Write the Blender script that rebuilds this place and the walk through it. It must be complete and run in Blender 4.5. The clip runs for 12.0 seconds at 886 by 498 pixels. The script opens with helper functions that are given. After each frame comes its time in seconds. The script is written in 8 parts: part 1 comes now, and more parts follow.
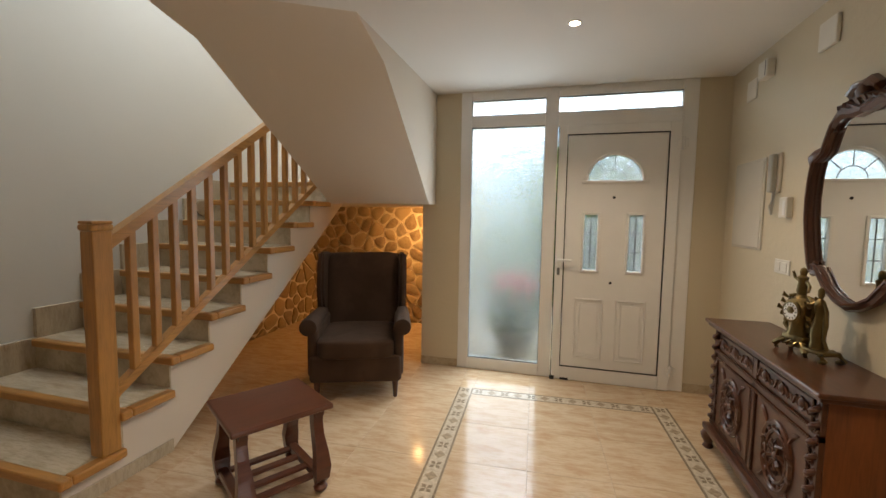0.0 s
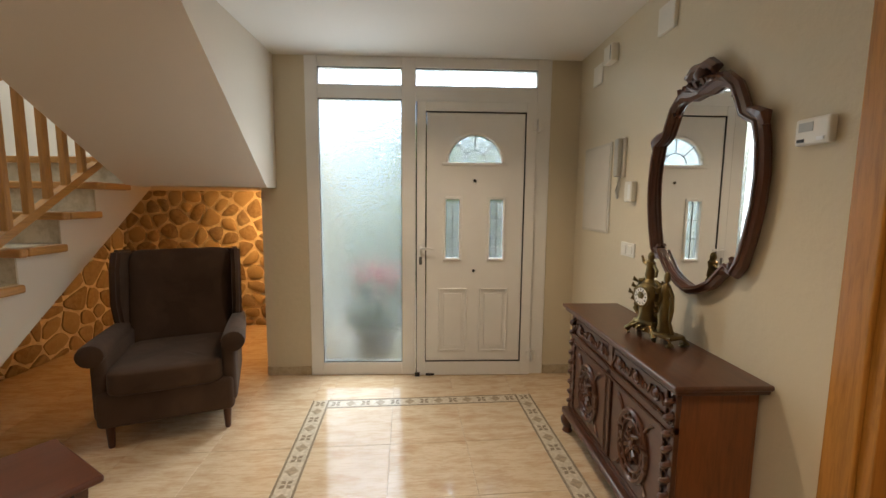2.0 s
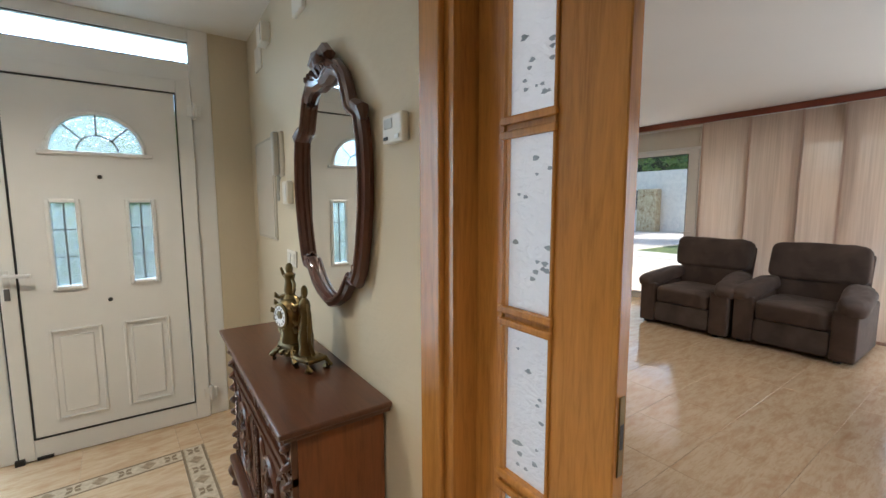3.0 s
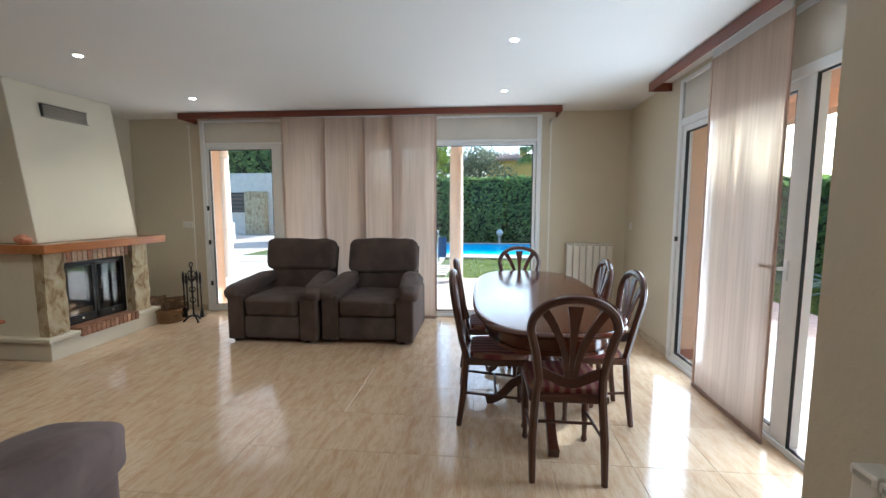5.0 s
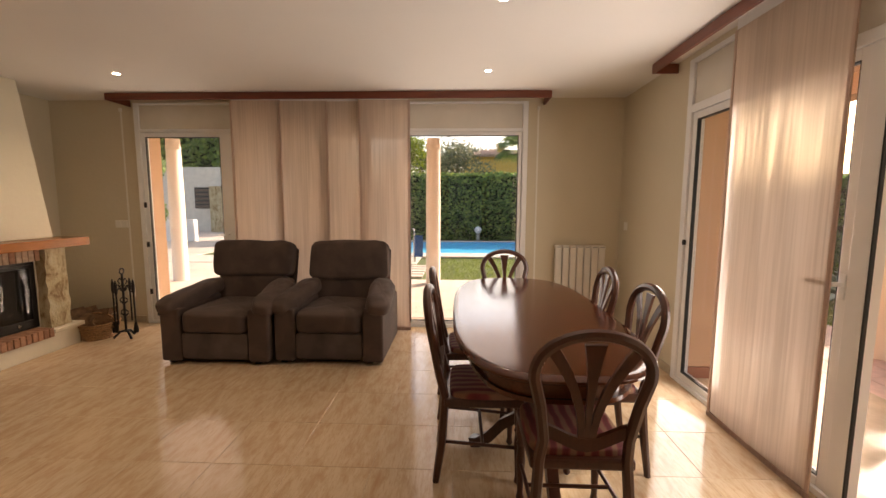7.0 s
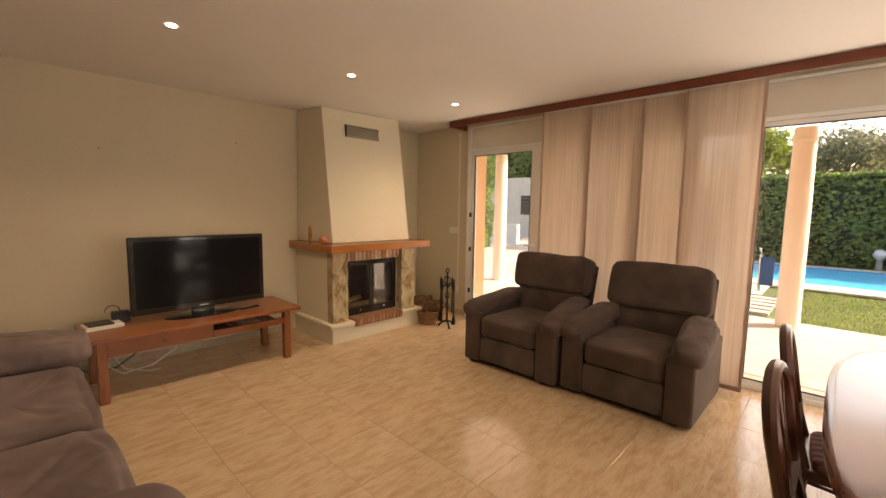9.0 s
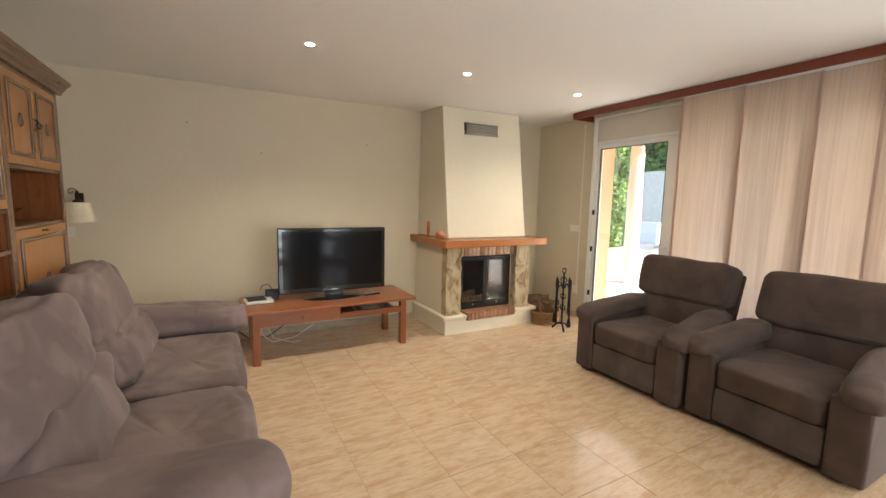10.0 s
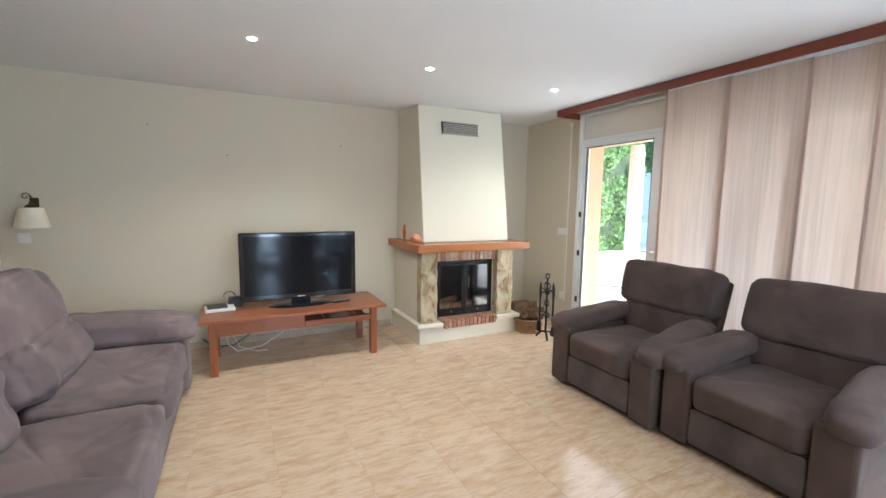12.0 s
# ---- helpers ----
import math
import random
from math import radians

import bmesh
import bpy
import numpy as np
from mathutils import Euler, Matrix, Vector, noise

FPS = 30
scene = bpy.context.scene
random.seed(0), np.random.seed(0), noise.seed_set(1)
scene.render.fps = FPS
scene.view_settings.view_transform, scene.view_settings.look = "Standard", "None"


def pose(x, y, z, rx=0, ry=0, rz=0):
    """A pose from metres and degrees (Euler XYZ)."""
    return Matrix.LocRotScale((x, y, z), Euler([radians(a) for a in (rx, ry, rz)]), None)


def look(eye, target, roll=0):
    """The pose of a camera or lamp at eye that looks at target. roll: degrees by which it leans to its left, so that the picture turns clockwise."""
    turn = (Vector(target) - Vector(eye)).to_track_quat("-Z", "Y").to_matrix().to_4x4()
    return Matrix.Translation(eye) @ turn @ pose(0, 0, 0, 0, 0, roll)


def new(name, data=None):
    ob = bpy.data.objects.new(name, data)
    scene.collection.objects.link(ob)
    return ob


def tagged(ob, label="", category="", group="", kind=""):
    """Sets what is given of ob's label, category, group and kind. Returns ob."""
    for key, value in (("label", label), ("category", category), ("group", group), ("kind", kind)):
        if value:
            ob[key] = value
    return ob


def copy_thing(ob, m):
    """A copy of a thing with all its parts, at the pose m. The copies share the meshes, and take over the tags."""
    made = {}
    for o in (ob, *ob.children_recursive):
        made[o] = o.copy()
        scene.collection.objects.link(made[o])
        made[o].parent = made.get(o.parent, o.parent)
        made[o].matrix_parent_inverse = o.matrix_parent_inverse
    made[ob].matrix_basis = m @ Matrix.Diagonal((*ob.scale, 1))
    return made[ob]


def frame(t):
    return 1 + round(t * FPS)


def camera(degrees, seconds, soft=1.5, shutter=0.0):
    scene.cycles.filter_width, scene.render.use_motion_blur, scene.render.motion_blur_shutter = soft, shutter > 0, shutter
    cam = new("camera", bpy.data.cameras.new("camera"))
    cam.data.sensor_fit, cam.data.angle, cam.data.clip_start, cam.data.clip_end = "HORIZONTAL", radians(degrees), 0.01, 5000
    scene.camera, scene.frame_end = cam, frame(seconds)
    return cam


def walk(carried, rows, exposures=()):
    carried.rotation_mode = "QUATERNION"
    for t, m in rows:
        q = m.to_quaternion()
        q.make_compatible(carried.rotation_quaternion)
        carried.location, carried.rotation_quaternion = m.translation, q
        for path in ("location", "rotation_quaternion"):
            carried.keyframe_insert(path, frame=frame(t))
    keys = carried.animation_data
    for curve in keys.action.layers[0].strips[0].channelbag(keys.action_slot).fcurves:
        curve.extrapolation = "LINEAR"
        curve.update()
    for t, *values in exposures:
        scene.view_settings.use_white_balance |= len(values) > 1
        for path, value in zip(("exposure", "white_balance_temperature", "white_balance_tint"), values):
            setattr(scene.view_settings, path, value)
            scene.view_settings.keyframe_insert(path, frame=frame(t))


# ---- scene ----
cam = camera(93.6, 12.0)
PATH = [
    (0, (2.486, 1.077, 1.427), (1.959, 3.0, 1.272), 0.9),
    (0.5, (2.475, 1.068, 1.429), (1.848, 2.959, 1.252), 0.9),
    (1, (2.462, 1.114, 1.413), (1.86, 3.011, 1.219), 0.9),
    (1.5, (2.472, 1.302, 1.416), (2.097, 3.254, 1.196), 0.9),
    (2, (2.558, 1.499, 1.439), (2.634, 3.485, 1.215), 0.5),
    (2.5, (2.827, 1.632, 1.426), (3.438, 3.523, 1.208), 0.1),
    (3, (3.158, 1.684, 1.45), (4.302, 3.311, 1.235), -0.1),
    (3.5, (3.417, 1.695, 1.443), (4.971, 2.934, 1.222), -0.0),
    (5.3, (4.21, 1.814, 1.394), (6.199, 1.862, 1.19), -0.1),
    (5.5, (4.282, 1.805, 1.399), (6.271, 1.777, 1.189), -0.2),
    (6, (4.442, 1.816, 1.393), (6.427, 1.696, 1.183), -0.1),
    (6.5, (4.563, 1.847, 1.395), (6.549, 1.747, 1.184), -0.1),
    (6.7, (4.605, 1.836, 1.399), (6.593, 1.789, 1.185), -0.0),
    (8.3, (4.969, 1.833, 1.467), (6.732, 2.757, 1.269), 0.8),
    (8.5, (5.012, 1.836, 1.468), (6.69, 2.907, 1.275), 0.7),
    (9, (5.1, 1.871, 1.48), (6.535, 3.249, 1.278), 0.9),
    (9.5, (5.208, 1.819, 1.493), (6.38, 3.424, 1.275), 0.9),
    (10, (5.241, 1.784, 1.499), (6.189, 3.53, 1.262), 1.2),
    (10.5, (5.323, 1.816, 1.49), (6.089, 3.647, 1.244), 1.3),
    (11, (5.395, 1.892, 1.486), (6.075, 3.757, 1.244), 1.2),
    (11.5, (5.513, 1.891, 1.524), (6.23, 3.743, 1.287), 1.0),
    (12, (5.705, 1.778, 1.503), (6.594, 3.555, 1.278), 0.8),
]
EXPOSURES = [
    (0, 1.2, 7000, 14), (2.0, 1.25, 7000, 13), (2.5, 1.3, 6400, 11), (3.0, 1.65, 5700, 6), (3.5, 2.0, 5600, 4), (5.5, 1.5, 5100, 2), (6.0, 1.4, 6300, 14), (6.5, 1.3, 7500, 20),
    (8.5, 1.62, 8400, 19), (9.0, 1.7, 8600, 19), (9.5, 1.9, 8000, 16), (10.0, 2.38, 6100, 6), (10.5, 2.65, 4980, 3), (12, 2.65, 4900, 3),
]
walk(cam, [(t, look(eye, target, roll)) for t, eye, target, roll in PATH], EXPOSURES)

# ---- world and light ----
SUN_EL, SUN_AZ = radians(26), radians(139)
world = bpy.data.worlds.new("world")
scene.world = world
world.use_nodes = True
wn = world.node_tree.nodes
sky = wn.new("ShaderNodeTexSky")
sky.sky_type, sky.sun_disc, sky.sun_elevation, sky.sun_rotation = "NISHITA", False, SUN_EL, SUN_AZ
sky.dust_density, sky.air_density = 2.5, 1.0
wn["Background"].inputs[1].default_value = 0.15
world.node_tree.links.new(sky.outputs[0], wn["Background"].inputs[0])


def lamp(name, kind, m, power, colour=(1, 1, 1), **more):
    data = bpy.data.lights.new(name, kind)
    data.energy, data.color = power, colour
    for key, value in more.items():
        setattr(data, key, value)
    ob = new(name, data)
    ob.matrix_world = m
    return ob


sun_way = Vector((math.sin(SUN_AZ) * math.cos(SUN_EL), math.cos(SUN_AZ) * math.cos(SUN_EL), math.sin(SUN_EL)))
lamp("sun", "SUN", look(sun_way * 30, (0, 0, 0)), 3.3, (1, 0.94, 0.85), angle=radians(0.5))
# daylight in the openings
DAY = (0.95, 0.97, 1.0)
lamp("window_light_east", "AREA", look((9.31, 4.92, 1.15), (5, 4.7, 0.9)), 1.8, DAY, shape="RECTANGLE", size=0.95, size_y=2.0)
lamp("window_light_east", "AREA", look((9.31, 1.78, 1.15), (5, 2.6, 1.0)), 5, DAY, shape="RECTANGLE", size=1.15, size_y=2.0)
lamp("curtain_light_east", "AREA", look((9.66, 3.3, 1.2), (5, 3.3, 1.2)), 1, DAY, shape="RECTANGLE", size=2.0, size_y=2.1)
lamp("window_light_south", "AREA", look((7.73, 0.12, 1.1), (6.0, 5, 1.0)), 9, DAY, shape="RECTANGLE", size=0.55, size_y=1.9)
lamp("curtain_light_south", "AREA", look((7.0, -0.15, 1.15), (7.0, 4, 1.15)), 1.5, DAY, shape="RECTANGLE", size=0.8, size_y=2.0)
lamp("window_light_south", "AREA", look((6.35, 0.12, 1.1), (5.4, 5, 1.0)), 8, DAY, shape="RECTANGLE", size=0.4, size_y=1.9)
lamp("window_light_door", "AREA", look((2.03, 4.845, 1.17), (2.03, 1, 1.1)), 6, (0.72, 0.88, 1.0), shape="RECTANGLE", size=0.62, size_y=2.1)
# added lamp over the porch, brightens the rippled glass, pot and shrubs
lamp("porch_skylight", "AREA", look((2.5, 6.7, 3.3), (2.5, 4.9, 1.0)), 54, (0.85, 0.95, 1.0), shape="RECTANGLE", size=2.5, size_y=1.2)
# added unseen lamp for the bluish light down the stairwell, no window built
lamp("window_light_stairwell", "AREA", look((-0.3, 3.9, 4.4), (-0.3, 4.0, 1)), 19, (0.78, 0.89, 1.0), shape="RECTANGLE", size=0.9, size_y=2.0)
lamp("alcove_lamp", "AREA", look((0.95, 5.75, 1.50), (0.75, 6.1, 0.6)), 6.5, (1, 0.56, 0.2), shape="DISK", size=0.1)
WARM = (1, 0.84, 0.64)
SPOTS = [(5.85, 4.9), (7.13, 4.9), (8.4, 4.9), (7.13, 1.6), (8.4, 1.6), (2.54, 3.67), (2.54, 1.35)]
for sx, sy in SPOTS:
    lamp("ceiling_spot_light", "SPOT", pose(sx, sy, 2.52), (24 if sy > 2 else 30) if sx < 3 else ((18 if sx < 6 else 5.5) if sy > 4 else 3), WARM, spot_size=radians(135), spot_blend=0.8, shadow_soft_size=0.03)


# ---- materials ----
class N:
    """A small writer of node materials."""

    def __init__(self, name):
        self.mat = bpy.data.materials.new(name)
        self.mat.use_nodes = True
        self.t = self.mat.node_tree
        self.bsdf = self.t.nodes["Principled BSDF"]
        self.out = self.t.nodes["Material Output"]

    def node(self, kind, inputs=(), **props):
        n = self.t.nodes.new("ShaderNode" + kind)
        for k, v in props.items():
            setattr(n, k, v)
        for k, v in dict(inputs).items():
            self.set(n.inputs[k], v)
        return n

    def set(self, socket, v):
        if isinstance(v, bpy.types.NodeSocket):
            self.t.links.new(v, socket)
        else:
            socket.default_value = (*v, 1) if isinstance(v, tuple) and len(v) == 3 and socket.type == "RGBA" else v

    def coords(self, scale=(1, 1, 1), kind="Object", shift=None):
        c = self.node("TexCoord").outputs[kind]
        if shift is not None:
            c = self.node("VectorMath", {0: c, 1: shift}, operation="ADD").outputs[0]
        return self.node("Mapping", {"Vector": c, "Scale": scale}).outputs[0]

    def noise(self, vec, scale, detail=4, rough=0.55, distortion=0.0):
        return self.node("TexNoise", {"Vector": vec, "Scale": scale, "Detail": detail, "Roughness": rough, "Distortion": distortion}).outputs["Fac"]

    def ramp(self, fac, stops):
        r = self.node("ValToRGB", {"Fac": fac})
        els = r.color_ramp.elements
        while len(els) < len(stops):
            els.new(0.5)
        for e, (p, c) in zip(els, stops):
            e.position, e.color = p, (*c, 1) if len(c) == 3 else c
        return r.outputs[0]

    def mix(self, fac, a, b, mode="MIX"):
        m = self.node("Mix", data_type="RGBA", blend_type=mode)
        self.set(m.inputs[0], fac), self.set(m.inputs[6], a), self.set(m.inputs[7], b)
        return m.outputs[2]

    def math(self, op, a, b=0.0):
        return self.node("Math", {0: a, 1: b}, operation=op).outputs[0]

    def bump(self, height, strength=0.3, distance=0.01):
        b = self.node("Bump", {"Height": height, "Strength": strength, "Distance": distance})
        self.set(self.bsdf.inputs["Normal"], b.outputs[0])

    def done(self, colour, rough=0.5, metal=0.0, spec=0.5, coat=0.0):
        self.set(self.bsdf.inputs["Base Color"], colour)
        self.set(self.bsdf.inputs["Roughness"], rough)
        self.set(self.bsdf.inputs["Metallic"], metal)
        self.set(self.bsdf.inputs["Specular IOR Level"], spec)
        self.set(self.bsdf.inputs["Coat Weight"], coat)
        return self.mat

    def surface(self, shader):
        self.t.links.new(shader, self.out.inputs[0])
        return self.mat


def dark(c, k):
    return tuple(v * k for v in c)


def mat_plain(name, c, rough=0.5, metal=0.0, vary=0.12, scale=6.0, bump=0.05, coat=0.0):
    n = N(name)
    v = n.coords()
    f = n.noise(v, scale, 5)
    n.bump(n.noise(v, scale * 12, 3), bump, 0.004)
    return n.done(n.ramp(f, [(0.3, dark(c, 1 - vary)), (0.7, dark(c, 1 + vary))]), rough, metal, 0.5, coat)


def mat_plaster(name, c, bump=0.32):
    n = N(name)
    v = n.coords()
    big, small = n.noise(v, 0.9, 4), n.noise(v, 22, 6, 0.65)
    col = n.mix(n.math("MULTIPLY", big, 0.6), dark(c, 0.93), dark(c, 1.05))
    n.bump(small, bump, 0.008)
    return n.done(col, 0.78, 0, 0.3)


def mat_wood(name, c, axis=2, rough=0.3, contrast=0.35, grain=1.0, coat=0.0):
    """Wood with its grain along one axis."""
    n = N(name)
    sc = [14 * grain] * 3
    sc[axis] = 1.2 * grain
    rnd = n.node("ObjectInfo").outputs["Random"]
    sh = n.node("CombineXYZ", {0: n.math("MULTIPLY", rnd, 7), 1: n.math("MULTIPLY", rnd, 3), 2: rnd}).outputs[0]
    v = n.coords(tuple(sc), shift=sh)
    a = n.noise(v, 2.2, 6, 0.6, 1.2)
    b = n.noise(v, 14, 3, 0.6)
    f = n.math("ADD", n.math("MULTIPLY", a, 0.7), n.math("MULTIPLY", b, 0.3))
    col = n.ramp(f, [(0.3, dark(c, 1 - contrast)), (0.5, c), (0.7, dark(c, 1 + contrast * 0.6))])
    n.bump(b, 0.12, 0.002)
    return n.done(col, rough, 0, 0.5, coat)


def mat_tile(name, light, mid, deep, rough=0.09, scale=1.0):
    """Polished stone-look floor tile: streaks along x."""
    n = N(name)
    rnd = n.node("ObjectInfo").outputs["Random"]
    sh = n.node("CombineXYZ", {0: n.math("MULTIPLY", rnd, 31), 1: n.math("MULTIPLY", rnd, 17), 2: n.math("MULTIPLY", rnd, 5)}).outputs[0]
    v = n.coords((3.2 * scale, 11 * scale, 3), shift=sh)
    a = n.noise(v, 1.6, 8, 0.68, 0.35)
    b = n.noise(n.coords((9 * scale, 60 * scale, 9), shift=sh), 1.5, 5, 0.65, 0.2)
    col = n.ramp(a, [(0.28, deep), (0.42, mid), (0.55, light), (0.75, dark(light, 1.06))])
    col = n.mix(n.ramp(b, [(0.5, (0, 0, 0)), (0.68, (0.58, 0.58, 0.58))]), col, deep)
    col = n.mix(n.math("MULTIPLY", rnd, 0.08), col, mid)
    n.bump(n.noise(v, 1.0, 2), 0.04, 0.004)
    return n.done(col, n.ramp(b, [(0.3, (rough,) * 3), (0.8, (rough + 0.1,) * 3)]), 0, 0.5)


def mat_metal(name, c, rough=0.25):
    n = N(name)
    f = n.noise(n.coords(), 14, 4)
    n.bump(n.noise(n.coords(), 60, 3), 0.08, 0.002)
    return n.done(n.ramp(f, [(0.3, dark(c, 0.75)), (0.7, c)]), rough, 1.0)


def mat_suede(name, c):
    n = N(name)
    v = n.coords()
    brush = n.noise(v, 3.2, 3, 0.5, 0.5)
    fine = n.noise(v, 160, 3)
    col = n.ramp(brush, [(0.40, dark(c, 0.80)), (0.47, dark(c, 0.97)), (0.56, dark(c, 1.03)), (0.64, dark(c, 1.22))])
    n.bump(n.math("ADD", n.math("MULTIPLY", n.noise(v, 9, 4), 1.0), n.math("MULTIPLY", fine, 0.12)), 0.35, 0.012)
    n.set(n.bsdf.inputs["Sheen Weight"], 0.08)
    n.set(n.bsdf.inputs["Sheen Roughness"], 0.4)
    return n.done(col, 0.85, 0, 0.2)


def mat_glass(name, tint=(1, 1, 1), gloss=1.0):
    n = N(name)
    facing = n.node("LayerWeight", {"Blend": 0.5}).outputs["Facing"]
    fr = n.math("ADD", n.math("MULTIPLY", n.math("POWER", facing, 4.0), 0.8), 0.045)
    tr = n.node("BsdfTransparent", {"Color": tint}).outputs[0]
    gl = n.node("BsdfGlossy", {"Roughness": 0.02}).outputs[0]
    return n.surface(n.node("MixShader", {0: n.math("MULTIPLY", fr, gloss), 1: tr, 2: gl}).outputs[0])


def mat_frosted(name, tint, rough=0.16, bump_scale=30, strength=1.0, diffuse=0.3):
    n = N(name)
    v = n.coords((1, 1, 1.4))
    h = n.noise(v, bump_scale, 3, 0.5, 1.0)
    bm_ = n.node("Bump", {"Height": h, "Strength": strength, "Distance": 0.02}).outputs[0]
    rf = n.node("BsdfRefraction", {"Color": tint, "Roughness": rough, "IOR": 1.2, "Normal": bm_}).outputs[0]
    tl = n.node("BsdfTranslucent", {"Color": tint, "Normal": bm_}).outputs[0]
    gl = n.node("BsdfGlossy", {"Roughness": 0.12, "Normal": bm_}).outputs[0]
    a = n.node("MixShader", {0: diffuse, 1: rf, 2: tl}).outputs[0]
    return n.surface(n.node("MixShader", {0: 0.06, 1: a, 2: gl}).outputs[0])


def mat_curtain(name, c, open_=0.28):
    """Sheer panel: woven vertical bands, partly open."""
    n = N(name)
    v = n.coords((1, 1, 0.06))
    bands = n.noise(v, 9, 3, 0.6)
    fine = n.noise(n.coords((1, 1, 0.02)), 70, 2)
    f = n.math("ADD", n.math("MULTIPLY", bands, 0.7), n.math("MULTIPLY", fine, 0.3))
    col = n.ramp(f, [(0.38, dark(c, 0.86)), (0.58, c)])
    tl = n.node("BsdfTranslucent", {"Color": col}).outputs[0]
    df = n.node("BsdfDiffuse", {"Color": col}).outputs[0]
    tr = n.node("BsdfRefraction", {"Color": (1.0, 0.95, 0.9), "Roughness": 0.55, "IOR": 1.12}).outputs[0]
    s = n.node("MixShader", {0: 0.68, 1: tl, 2: df}).outputs[0]
    k = n.ramp(n.math("ADD", n.math("MULTIPLY", fine, 0.75), n.math("MULTIPLY", bands, 0.25)), [(0.40, (open_ * 0.3,) * 3), (0.62, (open_ * 2.0,) * 3)])
    return n.surface(n.node("MixShader", {0: k, 1: s, 2: tr}).outputs[0])


def mat_leaf(name, c, spread=0.35):
    n = N(name)
    r = n.node("NewGeometry").outputs["Random Per Island"]
    col = n.ramp(r, [(0.0, dark(c, 1 - spread)), (0.6, c), (1.0, (c[0] * 1.9, c[1] * 1.6, c[2] * 1.2))])
    n.done(col, 0.45, 0, 0.4)
    tl = n.node("BsdfTranslucent", {"Color": col}).outputs[0]
    return n.surface(n.node("MixShader", {0: 0.42, 1: n.bsdf.outputs[0], 2: tl}).outputs[0])


def mat_emit(name, c, power):
    n = N(name)
    return n.surface(n.node("Emission", {"Color": c, "Strength": power}).outputs[0])


M_WALL = mat_plaster("cream_plaster", (0.64, 0.565, 0.425))
M_STAIRWALL = mat_plaster("grey_white_plaster", (0.68, 0.67, 0.62), 0.15)
M_CEIL = mat_plaster("white_ceiling_paint", (0.80, 0.78, 0.74), 0.1)
M_SOFFIT = mat_plaster("soffit_plaster", (0.72, 0.64, 0.54), 0.1)
M_HOOD = mat_plaster("hood_plaster", (0.72, 0.66, 0.52))
M_TILE = mat_tile("polished_floor_tile", (0.63, 0.485, 0.325), (0.55, 0.395, 0.25), (0.48, 0.295, 0.165))
M_TREAD = mat_tile("stair_stone", (0.60, 0.50, 0.36), (0.50, 0.41, 0.28), (0.34, 0.27, 0.18), 0.2)
M_GROUT = mat_plain("tile_joint", (0.66, 0.55, 0.40), 0.22)
M_SKIRT = mat_tile("skirting_stone", (0.50, 0.42, 0.30), (0.44, 0.36, 0.25), (0.34, 0.26, 0.17), 0.25)
M_BORDER = mat_plain("border_stone", (0.36, 0.28, 0.19), 0.25, vary=0.25, scale=40)
M_BORDER_D = mat_plain("border_stone_dark", (0.26, 0.20, 0.135), 0.25, vary=0.25, scale=40)
M_BORDER_L = mat_plain("border_stone_light", (0.55, 0.46, 0.34), 0.25, vary=0.2, scale=40)
M_OAK = mat_wood("varnished_oak", (0.47, 0.228, 0.062), 2, 0.28)
M_OAK_Y = mat_wood("varnished_oak_long", (0.47, 0.228, 0.062), 1, 0.28)
M_OAK_X = mat_wood("varnished_oak_cross", (0.45, 0.215, 0.058), 0, 0.28)
M_DOOR = mat_wood("golden_oak_veneer", (0.45, 0.20, 0.042), 2, 0.25, 0.35)
M_DARKWOOD = mat_wood("dark_carved_wood", (0.085, 0.030, 0.014), 1, 0.33, 0.4, coat=0.3)
M_DARKWOOD_Z = mat_wood("dark_carved_wood_upright", (0.085, 0.030, 0.015), 2, 0.35, 0.4, coat=0.2)
M_SIDEWOOD = mat_wood("reddish_veneer", (0.20, 0.068, 0.024), 2, 0.28, 0.4)
M_TABLE = mat_wood("cherry_table", (0.085, 0.022, 0.009), 0, 0.13, 0.35)
M_CHAIRWOOD = mat_wood("cherry_chair", (0.062, 0.018, 0.008), 2, 0.3, 0.35, coat=0.1)
M_TVWOOD = mat_wood("orange_brown_wood", (0.27, 0.085, 0.028), 0, 0.3, 0.35)
M_TVWOOD_Z = mat_wood("orange_brown_wood_upright", (0.27, 0.085, 0.028), 2, 0.3, 0.35)
M_PELMET = mat_wood("red_pelmet_wood", (0.16, 0.036, 0.016), 1, 0.35, 0.3)
M_PELMET_X = mat_wood("red_pelmet_wood_x", (0.16, 0.036, 0.016), 0, 0.35, 0.3)
M_MANTEL = mat_wood("mantel_wood", (0.37, 0.14, 0.042), 0, 0.25, 0.3)
M_CABIN = mat_wood("cabinet_inside", (0.21, 0.068, 0.02), 2, 0.35, 0.5)
M_CABLIGHT = mat_wood("cabinet_panel", (0.34, 0.16, 0.055), 2, 0.35, 0.2)
M_CABFRAME = mat_wood("cabinet_frame", (0.26, 0.14, 0.065), 2, 0.4, 0.3)
M_CABEDGE = mat_wood("cabinet_moulding", (0.155, 0.084, 0.042), 1, 0.27, 0.3)
M_WHITE = mat_plain("white_aluminium", (0.80, 0.80, 0.79), 0.28, vary=0.02, bump=0.02)
M_PVC = mat_plain("cream_shutter_box", (0.66, 0.62, 0.54), 0.16, vary=0.03, bump=0.02)
M_PLASTIC = mat_plain("white_plastic", (0.74, 0.71, 0.64), 0.4, vary=0.03, bump=0.03)
M_PLASTIC_G = mat_plain("grey_plastic", (0.40, 0.39, 0.35), 0.4, vary=0.05, bump=0.03)
